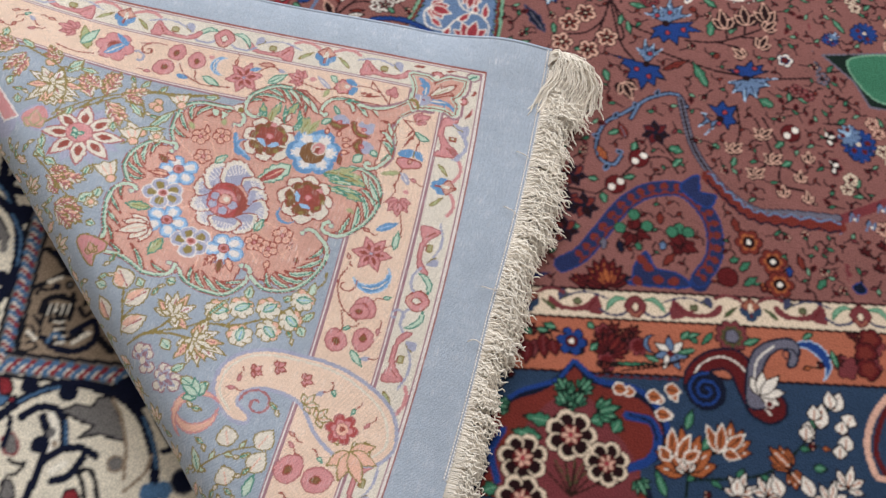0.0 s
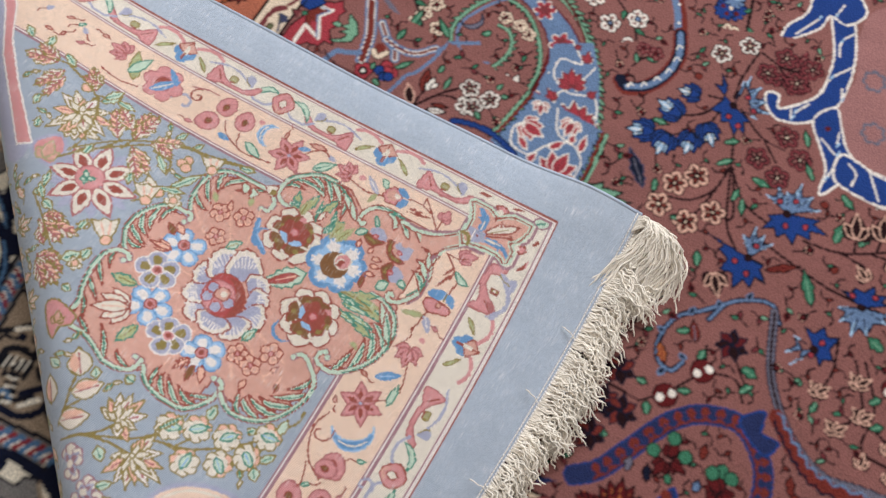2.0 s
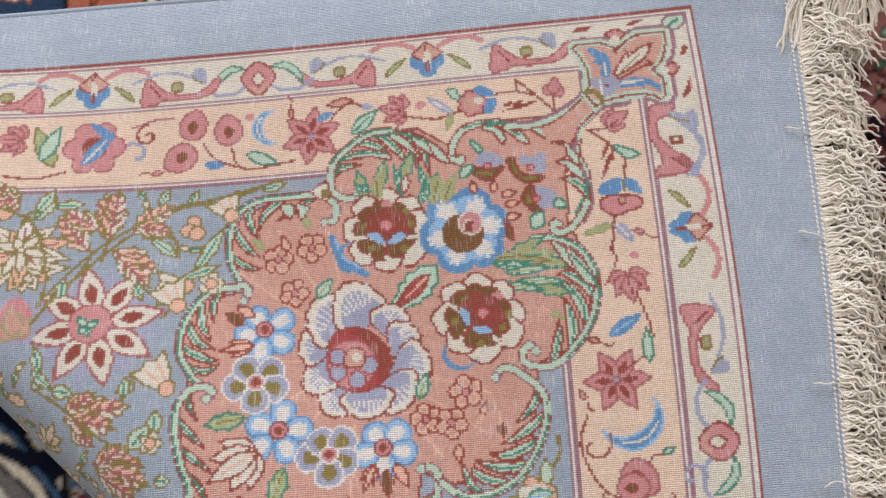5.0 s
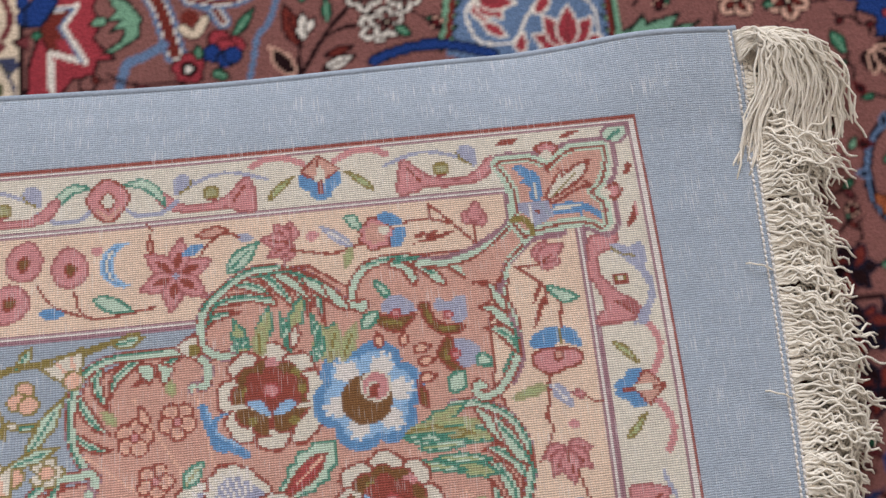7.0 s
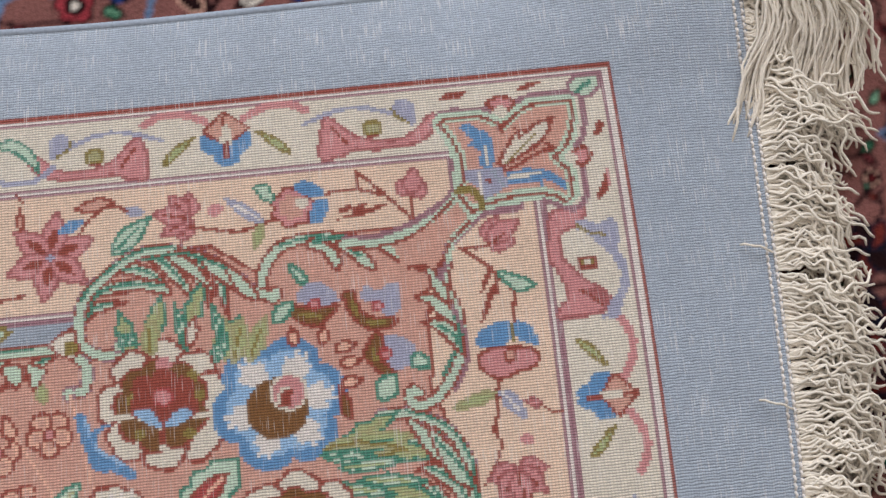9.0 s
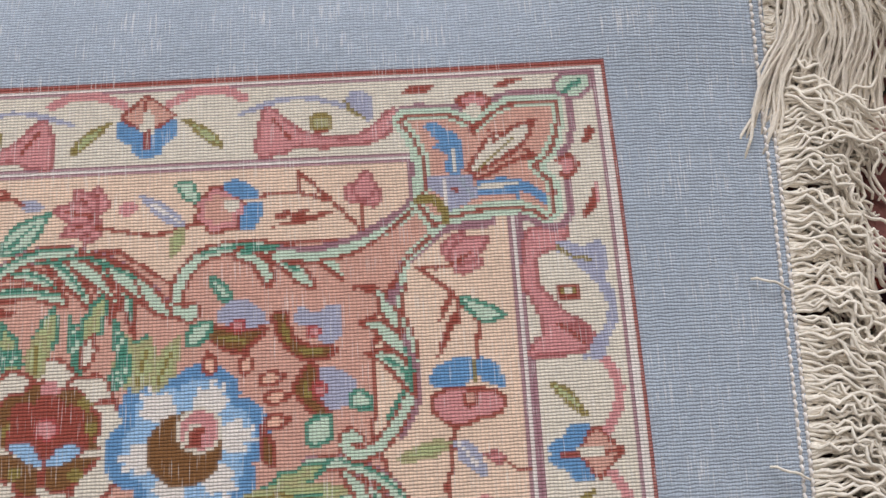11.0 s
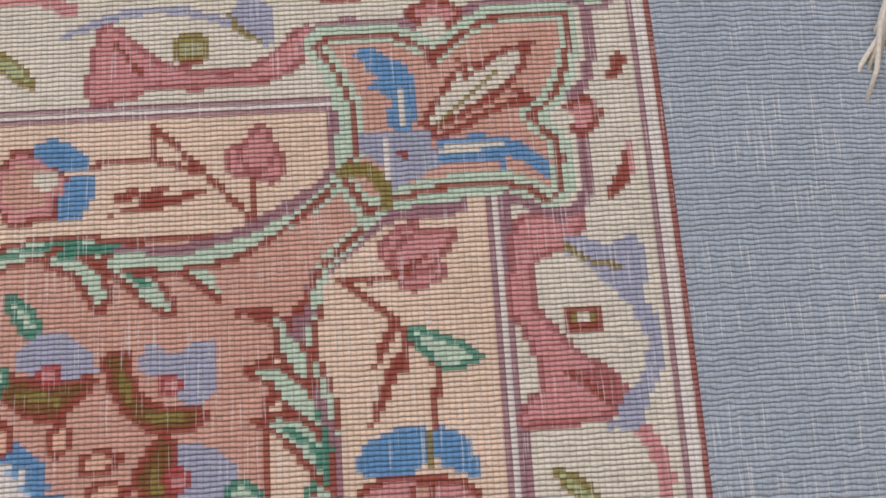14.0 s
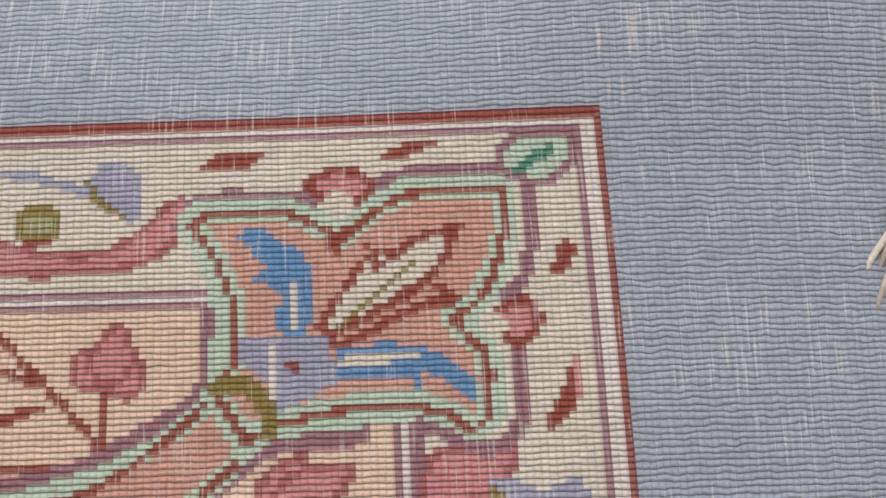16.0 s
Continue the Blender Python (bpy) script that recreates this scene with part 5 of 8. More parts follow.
plain_bands(face)
def daisy(p, r=8.5, c="cream", mid="red", rot=0):
    """Five ringed petals round a dark heart."""
    for k in range(5):
        q = turned([(r * 0.6, 0)], p, rot + 72 * k + p[0])[0]
        face.disc(q, r * 0.55, "maroon")
        face.disc(q, r * 0.45, c)
    for k in range(5):
        face.disc(turned([(r * 0.62, 0)], p, rot + 72 * k + p[0])[0], r * 0.17, "field")
    face.disc(p, r * 0.36, "maroon")
    face.disc(p, r * 0.2, mid)


def red_daisy(p, r=8.5, rot=0):
    daisy(p, r, "rose", "blush", rot)


def cornflower(p, r, rot=0, half=True):
    """Ragged royal-blue bloom with a pale fringed half."""
    face.flower(p, r * 1.12, 13, "royal", "navy", None, None, None, rot, 0.3, 1.5)
    face.flower(turned([(r * 0.5, 0)], p, rot + 200)[0], r * 0.8, 9, "royal", "navy", None, None, None, rot, 0.3, 1.5)
    if half:
        q = turned([(r * 0.72, 0)], p, rot + 60)[0]
        face.flower(q, r * 0.78, 9, "slate", "navy", "slate", None, None, rot, 0.5, 1.4, 0.3, 0.6)
        for k in range(4):
            face.leaf(q, rot + 15 + 32 * k, r * 0.8, r * 0.16, "sky")
        face.disc(turned([(r * 0.4, 0)], q, rot + 30)[0], r * 0.16, "red")
        face.disc(turned([(r * 0.4, 0)], q, rot + 110)[0], r * 0.16, "red")
    for k in range(3):
        face.disc(turned([(r * 0.55, 0)], p, rot + 70 * k + 160)[0], r * 0.17, "red")
    face.disc(p, r * 0.15, "cream")


def serrate(pts, side, size=9, c="mint", step=7):
    p = curve_through(pts, 8)
    run = np.concatenate([[0], np.cumsum(np.hypot(*np.diff(p, axis=0).T))])
    for k in range(int(run[-1] / step)):
        q = np.array([np.interp((k + 0.2) * step, run, p[:, 0]), np.interp((k + 0.2) * step, run, p[:, 1])])
        d = np.array([np.interp((k + 0.2) * step + 1, run, p[:, 0]), np.interp((k + 0.2) * step + 1, run, p[:, 1])]) - q
        a = math.degrees(math.atan2(d[1], d[0]))
        face.leaf(q, a + side * 46 + 180 * 0, size * (1 + 0.2 * (k % 2)), size * 0.4, c, "darkgreen")
    face.line(p, "darkgreen", 4.6, smooth=False)
    face.line(p, c, 3.0, smooth=False)


def stem(pts, w=1.6, c="maroon"):
    twig(face, pts, c, "green", "darkgreen", w + 0.7, 23, 13)


# cream strip along the low border
eye_motif(face, (127, -223), flip=True, ang=9, size=1.0)
red_bell(face, (182, -217), ang=9)
eye_motif(face, (237, -207), ang=9)
blue_bell(face, (291, -197), ang=9)
eye_motif(face, (341, -188), flip=True, ang=9)
red_bell(face, (397, -181), ang=9)
blue_bell(face, (81, -231), ang=9)
# orange strip
for p, q in zip([(81, -266), (92, -269), (71, -274)], [(79, -288), (95, -288), (66, -292)]):
    blade(face, p, q, 10, "pink", "maroon", "red")
star_bloom(face, (130, -265), 13, 30)
face.flower((130, -265), 13, 6, "navy", "maroon", "red", "white", None, 10, 0.4)
for p in [(156, -250), (173, -258), (162, -277), (189, -256)]:
    face.flower(p, 11, 7, "rose", "maroon", "red", None, None, 0, 0.3)
blade(face, (152, -282), (206, -270), 4, "green", "darkgreen")
moon(face, (202, -251), (193, -252), "slate", "navy", 0.5)
for k in range(7):
    face.leaf((219, -257), 51 * k, 18, 8, "white" if k % 2 else "slate", "maroon")
face.disc((219, -257), 3.5, "red")
for p, q in zip([(244, -242), (257, -228)], [(232, -234), (247, -243)]):
    blade(face, p, q, 6, "green", "darkgreen")
face.flower((275, -228), 17, 9, "pink", "maroon", "olive", "grey", None, 0, 0.25)
moon(face, (349, -238), (361, -221), "royal", "sky", 0.5)
for p in [(409, -208), (406, -231), (385, -236)]:
    face.flower(p, 13, 6, "rose", "maroon", "pink", None, None, 0, 0.3)
face.line([(125, -296), (177, -289), (229, -281)], "red", 1.6)
for p in [(86, -262), (164, -245), (182, -244), (374, -232), (390, -206)]:
    maple(face, p, np.add(p, (5, 9)), "brick", "maroon", "red", 5, 90)
face.line([(70, -265), (98, -257), (114, -270)], "maroon", 1.5)
face.line([(154, -279), (191, -276), (227, -263)], "maroon", 1.5)
for p, q in zip([(228, -240), (242, -249), (93, -258), (152, -257), (209, -267), (369, -222), (342, -216)], [(246, -231), (224, -256), (107, -260), (145, -269), (195, -264), (377, -240), (352, -208)]):
    blade(face, p, q, 6, "green", "darkgreen", "mint")
for p in [(406, -203), (402, -218), (405, -234)]:
    face.flower(p, 12, 5, "red", "maroon", "brick", None, None, 0, 0.3)
# paisley that hangs from the orange strip
face.fill([(236, -289), (235, -270), (252, -249), (279, -241), (298, -254), (307, -274), (326, -278), (330, -294), (316, -305), (298, -300), (287, -284), (275, -264), (260, -265), (249, -276)], "red", "navy", 2.4)
face.line([(240, -283), (248, -262), (268, -250), (289, -259), (299, -281), (316, -297)], "white", 1.6)
face.disc((255, -286), 19, "navy")
face.scroll((255, -286), 17, 2, 90, "royal", 2.6)
face.fill([(295, -293), (291, -261), (299, -234), (326, -219), (339, -225), (337, -243), (329, -247), (330, -233), (321, -231), (310, -243), (306, -263), (317, -286)], "grey", "navy", 2)
face.line([(299, -276), (300, -248), (315, -229)], "white", 1.8)
face.scroll((329, -236), 9, 1, 0, "navy", 1.6)
maple(face, (305, -280), (322, -257), "white", "brown", None, 5, 70)
face.disc((314, -287), 4, "red", "white")
# red medallion of the blue border
face.fill([(133, -286), (149, -297), (181, -301), (205, -309), (222, -332), (215, -357), (196, -373), (214, -394), (215, -450), (64, -480), (61, -424), (71, -381), (61, -352), (80, -330), (102, -317), (118, -304)], "brick", "navy", 6)
face.line([(133, -283), (157, -297), (193, -298), (219, -319), (227, -349)], "royal", 5)
face.line([(131, -283), (118, -304), (89, -320), (69, -340)], "royal", 4)
face.fill([(120, -319), (148, -313), (177, -339), (201, -370), (195, -406), (94, -427), (78, -390), (97, -350)], "pink", "brick", 2)
for p, q in zip([(135, -334), (124, -344), (154, -336), (113, -360), (175, -342), (81, -410)], [(132, -301), (93, -343), (169, -330), (85, -358), (181, -328), (67, -417)]):
    blade(face, p, q, 15, "green", "darkgreen", "mint", 4)
for p, s in zip([(99, -380), (137, -350), (172, -372), (104, -415)], (20, 21, 20, 20)):
    face.flower(p, s, 6, "cream", "maroon", "maroon", "rose", "blush", 15, 0.3, 1.5, 0.5, 0.84)
    for k in range(6):
        face.disc(turned([(s * 0.36, 0)], p, 60 * k)[0], 1.7, "pink")
for k in range(5):
    face.line([(144, -397), turned([(26, 0)], (144, -397), 50 + 20 * k)[0]], "olive", 1.3, smooth=False)
face.line([(186, -324), (207, -325), (216, -341), (210, -360), (189, -373)], "royal", 8)
face.line([(188, -323), (207, -326), (215, -341)], "navy", 2)
face.line([(78, -359), (71, -381), (80, -405)], "royal", 6)
for p, q in zip([(142, -309), (127, -312), (160, -326), (202, -380), (79, -338)], [(151, -296), (118, -300), (180, -317), (211, -393), (64, -338)]):
    maple(face, p, q, "green", "darkgreen", "mint", 5, 60)
for k in range(7):
    face.line([(145, -406), turned([(30, 0)], (145, -406), 35 + 18 * k)[0]], "brown", 1.6, smooth=False)
# sprays of the blue border
for p, q in zip([(191, -301), (218, -304), (222, -292), (227, -317)], [(176, -302), (204, -302), (230, -302), (213, -315)]):
    blade(face, p, q, 9, "flame", "white")
stem([(245, -386), (248, -360), (279, -333)], 1.8, "darkgreen")
stem([(252, -370), (311, -353), (345, -320), (370, -277)], 1.6, "darkgreen")
for p, q in zip([(244, -364), (280, -339)], [(235, -324), (280, -309)]):
    maple(face, p, q, "flame", "maroon", "white", 7, 80)
    maple(face, p, np.add(p, (-6, 16)), "white", "maroon", "flame", 4, 60)
for p, q in zip([(349, -316), (361, -301), (373, -282), (385, -293), (384, -317)], [(350, -295), (362, -276), (378, -262), (390, -281), (386, -301)]):
    blade(face, p, q, 15, "white", "maroon", "flame")
maple(face, (336, -342), (315, -326), "flame", "maroon", "white", 5, 40)
maple(face, (336, -345), (347, -361), "flame", "maroon", "white", 4, 40)
for p in [(292, -367), (317, -363), (387, -342), (372, -358)]:
    maple(face, np.add(p, (0, -8)), np.add(p, (4, 14)), "white", "maroon", "flame", 5, 90)
for p, q in zip([(240, -326), (228, -390), (356, -338), (264, -326)], [(244, -306), (216, -367), (369, -336), (255, -344)]):
    blade(face, p, q, 8, "green", "darkgreen", "mint")
face.line([(422, -258), (409, -280), (404, -308), (412, -332), (421, -335)], "blush", 6)
face.line([(428, -257), (416, -284), (412, -311), (421, -330)], "red", 5)
# dark hooked band above the strip
face.line([(84, -198), (104, -181), (131, -138), (161, -103), (205, -85), (229, -94), (249, -122), (252, -152), (240, -180)], "indigo", 19)
face.line([(84, -198), (104, -181), (131, -138), (161, -103), (194, -88), (229, -94), (249, -122), (252, -152), (240, -180)], "navy", 11)
for p in [(132, -139), (149, -117), (167, -100), (188, -89), (211, -89), (230, -97), (243, -117), (249, -134), (248, -156)]:
    face.fill(turned([(-6, -6), (-1, -2), (-5, 6), (3, 4), (5, -1), (1, -5)], p, 20), "red", None)
    face.line(turned([(7, -4), (4, 3)], p, 20), "indigo", 2.6)
fan(face, (220, -90), (225, -62), 3, 40, "navy", "royal", 0.5)
face.line([(161, -199), (181, -180), (209, -180), (220, -188)], "navy", 7)
face.line([(178, -175), (187, -185), (214, -185)], "royal", 4)
for p, q, n in zip([(139, -201), (170, -130), (213, -142), (214, -148)], [(135, -168), (185, -110), (211, -114), (229, -157)], (9, 5, 7, 5)):
    maple(face, p, q, "red", "maroon", "flame", n, 85)
for p in [(162, -135), (182, -133), (209, -124)]:
    fan(face, p, np.add(p, (-3, 8)), 4, 90, "mint", "darkgreen", 0.6)
face.flower((195, -140), 7, 6, "slate", "navy", "sky")
blade(face, (140, -164), (141, -145), 8, "grey", "navy")
blade(face, (159, -160), (155, -142), 7, "navy", "slate")
blade(face, (194, -118), (193, -102), 7, "brown", "maroon")
stem([(213, -142), (221, -165), (209, -186)])
face.disc((170, -177), 6, "maroon", "brown")
for p, r in zip([(278, -128), (299, -143), (306, -168), (257, -169)], (12, 12, 10, 9)):
    face.flower(p, r, 6, "red", "maroon", "flame", "red", "blush", 0, 0.35)
fan(face, (273, -116), (261, -100), 3, 40, "brick", "maroon", 0.4)
face.flower((320, -150), 8, 5, "royal", "navy")
face.flower((373, -139), 15, 9, "pink", "rose", "rose")
for p, q in zip([(276, -153), (269, -173), (353, -146), (350, -155), (290, -171)], [(258, -148), (281, -158), (354, -124), (367, -152), (301, -160)]):
    blade(face, p, q, 9, "green", "darkgreen", "mint")
blade(face, (336, -143), (326, -130), 7, "brick", "maroon")
blade(face, (395, -158), (397, -145), 14, "navy", "royal")
for p in [(400, -114), (417, -104), (414, -129)]:
    maple(face, p, np.add(p, (4, 10)), "red", "maroon", None, 4, 70)
# grey vine and scrolled band
face.line([(194, 35), (203, 34), (211, -4), (221, -29), (238, -59), (259, -78), (280, -96)], "navy", 7)
face.line([(205, 34), (212, -4), (223, -30), (239, -60), (259, -78)], "grey", 5)
face.line([(206, 31), (213, -3), (224, -30), (240, -60), (259, -78)], "rose", 2.0)
face.frond([(123, -45), (126, -20), (144, -2), (164, 5), (166, 21), (179, 37), (203, 43), (211, 32)], 1, 6, "slate", "navy", "navy", 2.2, 8, False)
face.frond([(108, -48), (120, -69), (138, -75), (148, -59), (144, -48)], -1, 6, "slate", "navy", "navy", 2.2, 8, False)
moon(face, (125, -52), (131, -67), "flame", "red", 0.6)
face.line([(262, -77), (286, -94), (321, -103), (354, -95), (382, -76), (421, -51)], "rose", 10)
for p in [(259, -78), (274, -85), (292, -94), (315, -101), (338, -103), (354, -95), (371, -96), (388, -75), (405, -81), (416, -59)]:
    face.line(turned([(-4, -5), (0, 4), (3, -4), (6, 3)], p, 10), "slate", 2.0)
    face.line(turned([(-4, 2), (0, 7)], p, 10), "navy", 1.8)
    face.disc(np.add(p, (2, -2)), 1.5, "white")
# field flowers low down
for p, q in zip([(152, -21), (173, 9), (188, -26), (153, -31)], [(155, -34), (174, 30), (172, -9), (135, -25)]):
    blade(face, p, q, 9, "pink", "maroon", "red")
for k in range(7):
    face.leaf((187, -22), 51 * k, 14, 9, "red" if k % 2 else "maroon", "maroon")
face.flower((187, -6), 9, 6, "navy", "maroon", "royal")
face.disc((185, 17), 6, "rose", "maroon")
for p in [(163, -59), (170, -51), (171, -62), (168, -68)]:
    face.disc(p, 5, "maroon")
    face.disc(p, 2.6, "white")
stem([(172, -67), (202, -54), (188, -30)])
stem([(208, -79), (202, -54), (189, -36)])
for p, q in zip([(156, -27), (203, -60), (204, -67), (160, -53)], [(138, -24), (210, -35), (217, -57), (159, -37)]):
    blade(face, p, q, 8, "green", "darkgreen", "mint")
for p, r in zip([(250, -33), (258, -21), (268, -36), (287, -4), (296, -12), (294, -33), (303, -38), (284, -54), (278, -63)], (8, 8, 8, 9, 9, 9, 8, 8, 9)):
    for k in range(5):
        face.leaf(p, 72 * k + 17 * r, r * 1.15, r * 0.5, "blush", "maroon", "olive")
for p in [(317, 10), (337, 39), (339, -13), (360, 13), (365, -20)]:
    face.flower(p, 12, 6, "maroon", "rose", "maroon")
    for k in range(4):
        face.leaf(turned([(2, 0)], p, 90 * k + 30)[0], 90 * k + 30, 7, 4.5, "white")
stem([(223, 56), (278, 40), (320, 36), (351, 14), (365, -24)])
stem([(290, 43), (339, 29), (380, 32), (404, 11)])
stem([(255, 21), (278, -9), (284, -62)])
stem([(237, 24), (210, 68), (160, 79), (118, 115)], 2.0)
stem([(276, 76), (349, 93), (421, 121)])
stem([(113, 137), (133, 95), (141, 16), (138, 1)], 2.2)
for p, q in zip([(301, -52), (336, -51), (342, -59), (356, -56), (324, -47)], [(293, -70), (331, -71), (351, -70), (365, -59), (326, -33)]):
    fan(face, p, q, 5, 80, "maroon", "maroon", 0.6)
    fan(face, p, q, 5, 75, "blush", "maroon", 0.42)
cornflower((277, 69), 17, 170)
for k in range(7):
    face.leaf((265, 59), -100 + 22 * k, 21, 6, "sky", "slate")
cornflower((241, 14), 19, 100)
cornflower((159, 58), 19, 30)
cornflower((183, 107), 24, 60)
cornflower((393, 13), 18, 80)
cornflower((397, 158), 14, 0, False)
cornflower((360, 141), 9, 0)
for p, q in zip([(140, 33), (222, 64), (278, 37), (307, 69), (375, 153), (305, 39), (349, 93), (319, 64)], [(154, 15), (227, 43), (295, 15), (319, 61), (359, 172), (312, 19), (361, 74), (310, 69)]):
    blade(face, p, q, 8, "green", "darkgreen", "mint", 2)
for p in [(307, 98), (333, 119), (325, 73), (352, 86), (342, 99)]:
    daisy(p, 8, "grey", "maroon", 20)
for p in [(256, 98), (268, 103), (283, 119), (295, 133), (290, 156), (241, 148), (259, 158)]:
    blade(face, p, np.add(p, (3, 10)), 8, "white", "maroon", "maroon")
    blade(face, p, np.add(p, (10, 3)), 7, "blush", "maroon", "maroon")
face.line([(299, 174), (310, 145), (316, 139)], "grey", 4)
face.line([(327, 173), (335, 151)], "rose", 5)
# green-edged cartouche at the far side
face.fill([(351, 118), (441, 141), (440, 63), (404, 62), (386, 91)], "darkgreen", "grey", 2, smooth=False)
face.fill([(379, 117), (441, 133), (440, 78), (407, 74)], "green", "mint", 2)
# blue paisley with serrated green edges
face.fill([(-152, 206), (-117, 215), (-74, 196), (-44, 158), (-23, 109), (-10, 59), (-11, 38), (-79, 41), (-80, 75), (-82, 110), (-83, 154), (-101, 183), (-130, 201)], "slate", "red", 1.8)
for p, r in zip([(-111, 204), (-80, 178), (-63, 141), (-68, 113), (-42, 111), (-67, 81), (-26, 58), (-48, 48), (-21, 96)], (8, 9, 10, 9, 14, 10, 13, 8, 7)):
    face.flower(p, r * 1.25 + 2, 6, "white", None, None, None, None, 11 * r, 0.5, 1.2, 0.3, 0.7, 0.9)
    face.flower(p, r * 1.25 + 0.6, 6, "crimson", None, "rose", None, None, 11 * r, 0.5, 1.2, 0.3, 0.6, 0.9)
face.scroll((-64, 152), 14, 0.9, 60, "white", 1.5)
face.scroll((-43, 114), 18, 0.95, 90, "white", 1.5, -1)
face.scroll((-35, 61), 19, 0.8, 0, "white", 1.5)
face.scroll((-66, 85), 13, 0.8, 200, "white", 1.5, -1)
serrate([(-136, 223), (-100, 223), (-66, 200), (-36, 161), (-15, 113), (-3, 56)], 1, 11)
serrate([(-168, 198), (-128, 194), (-100, 169), (-86, 138), (-87, 101), (-93, 62)], -1, 6)
face.line([(-127, 234), (-90, 220), (-54, 183), (-27, 129), (-10, 66)], "red", 2.2)
face.line([(-86, 160), (-80, 122), (-81, 78), (-87, 47)], "red", 2.2)
serrate([(-133, 215), (-164, 188), (-180, 150), (-172, 123), (-151, 111), (-129, 118), (-120, 144), (-128, 163), (-142, 166)], -1, 7)
face.line([(-134, 211), (-157, 188), (-175, 152), (-168, 129), (-150, 116), (-132, 123)], "slate", 3)
face.line([(-133, 54), (-106, 63), (-80, 60)], "indigo", 5)
face.line([(-133, 54), (-106, 63), (-80, 60)], "slate", 1.8)
moon(face, (-168, 159), (-159, 152), "grey", "navy", 0.5)
serrate([(-3, 56), (13, 53), (41, 59)], 1, 8)
for p in [(-220, 174), (-212, 142), (-241, 156), (-192, 133), (-215, 126), (-206, 157)]:
    daisy(p, 8)
for p in [(-140, 177), (-112, 171), (-124, 176)]:
    daisy(p, 7)
stem([(-255, 173), (-224, 148), (-200, 121)])
stem([(-174, 49), (-154, 73), (-120, 96)])
for p in [(-137, 99), (-113, 96), (-128, 78)]:
    daisy(p, 9, "white", "grey")
for p, q in zip([(-163, 73), (-172, 58), (-151, 60), (-145, 67)], [(-176, 96), (-191, 66), (-138, 52), (-150, 50)]):
    maple(face, p, q, "brick", "maroon", "white", 4, 50)
fan(face, (-100, 109), (-108, 128), 4, 60, "white", "maroon", 0.4)
face.line([(-268, 131), (-242, 102), (-213, 93), (-185, 117), (-150, 138)], "slate", 4)
face.line([(-279, 153), (-235, 128), (-194, 109)], "grey", 5)
face.line([(-199, 77), (-201, 54), (-194, 51)], "slate", 3)
fan(face, (-242, 102), (-228, 78), 4, 60, "pink", "navy", 0.5)
for k in range(6):
    face.leaf((-213, 67), 60 * k, 15, 10, "red" if k % 2 else "royal", "maroon")
for p, q in zip([(-214, 145), (-144, 155), (-177, 128), (-113, 81), (-190, 42), (-165, 93)], [(-217, 110), (-153, 147), (-197, 145), (-99, 77), (-204, 46), (-151, 96)]):
    blade(face, p, q, 7, "green", "darkgreen", "mint")
# grey hook
face.line([(-16, 303), (9, 267), (23, 227), (15, 193), (-2, 170), (-12, 173), (-10, 181)], "brick", 12)
face.line([(-18, 302), (6, 266), (20, 225), (13, 193), (-2, 171)], "slate", 7)
for p in [(2, 279), (10, 259), (16, 239), (19, 218), (14, 196)]:
    face.disc(p, 1.6, "white")
# flowered stems of the field
stem([(64, 325), (77, 268), (97, 202), (110, 149), (135, 78)], 2.6)
stem([(88, 227), (68, 241), (63, 269)])
stem([(101, 185), (58, 168), (30, 141)])
stem([(92, 177), (49, 139), (25, 130)])
stem([(74, 282), (119, 249), (148, 278)])
stem([(103, 190), (141, 196), (156, 164)])
stem([(113, 151), (85, 103), (73, 70)], 2.0)
stem([(117, 139), (116, 83), (106, 59)], 2.0)
stem([(123, 135), (159, 116), (188, 116)], 2.0)
stem([(121, 133), (148, 91), (157, 62)], 2.0)
stem([(-54, 253), (-28, 234), (-13, 210)])
for p in [(-75, 243), (-27, 242), (-49, 224), (-22, 209)]:
    daisy(p, 10, "white", "slate")
for p in [(58, 274), (82, 269), (63, 250)]:
    daisy(p, 10)
for p in [(120, 256), (129, 285), (143, 272), (143, 253), (124, 275)]:
    red_daisy(p, 9)
for p in [(151, 194), (132, 164), (171, 178), (157, 161), (145, 162), (155, 178)]:
    red_daisy(p, 10)
for p in [(78, 98), (92, 119), (72, 72), (100, 68), (119, 91)]:
    daisy(p, 11.5)
for p, q in zip([(64, 197), (50, 172), (35, 135), (53, 127), (73, 140), (92, 166)], [(40, 193), (28, 165), (14, 126), (57, 107), (79, 121), (79, 168)]):
    fan(face, p, q, 5, 45, "royal", "navy", 0.4)
    fan(face, p, np.add(np.multiply(p, 0.4), np.multiply(q, 0.6)), 3, 30, "sky", "slate", 0.4)
cornflower((95, 202), 24, 200)
cornflower((181, 124), 26, 60)
cornflower((143, 69), 23, 90)
cornflower((49, 302), 15, 30)
for p, q in zip([(37, 148), (39, 89), (88, 77), (55, 96), (126, 164), (151, 133), (82, 151), (164, 139)], [(17, 153), (30, 106), (74, 84), (58, 112), (100, 159), (136, 133), (96, 154), (146, 138)]):
    blade(face, p, q, 8, "green", "darkgreen", "mint", 2)
blade(face, (48, 72), (24, 113), 20, "navy", "slate", "grey", 4)
blade(face, (54, 226), (42, 217), 8, "navy", "slate")
blade(face, (125, 129), (135, 106), 7, "green", "darkgreen")
for p in [(234, 141), (248, 155), (265, 159), (278, 168), (262, 103), (282, 116)]:
    fan(face, p, np.add(p, (4, 13)), 3, 55, "white", "maroon", 0.6, "maroon")
stem([(205, 118), (246, 119), (298, 140)], 2)
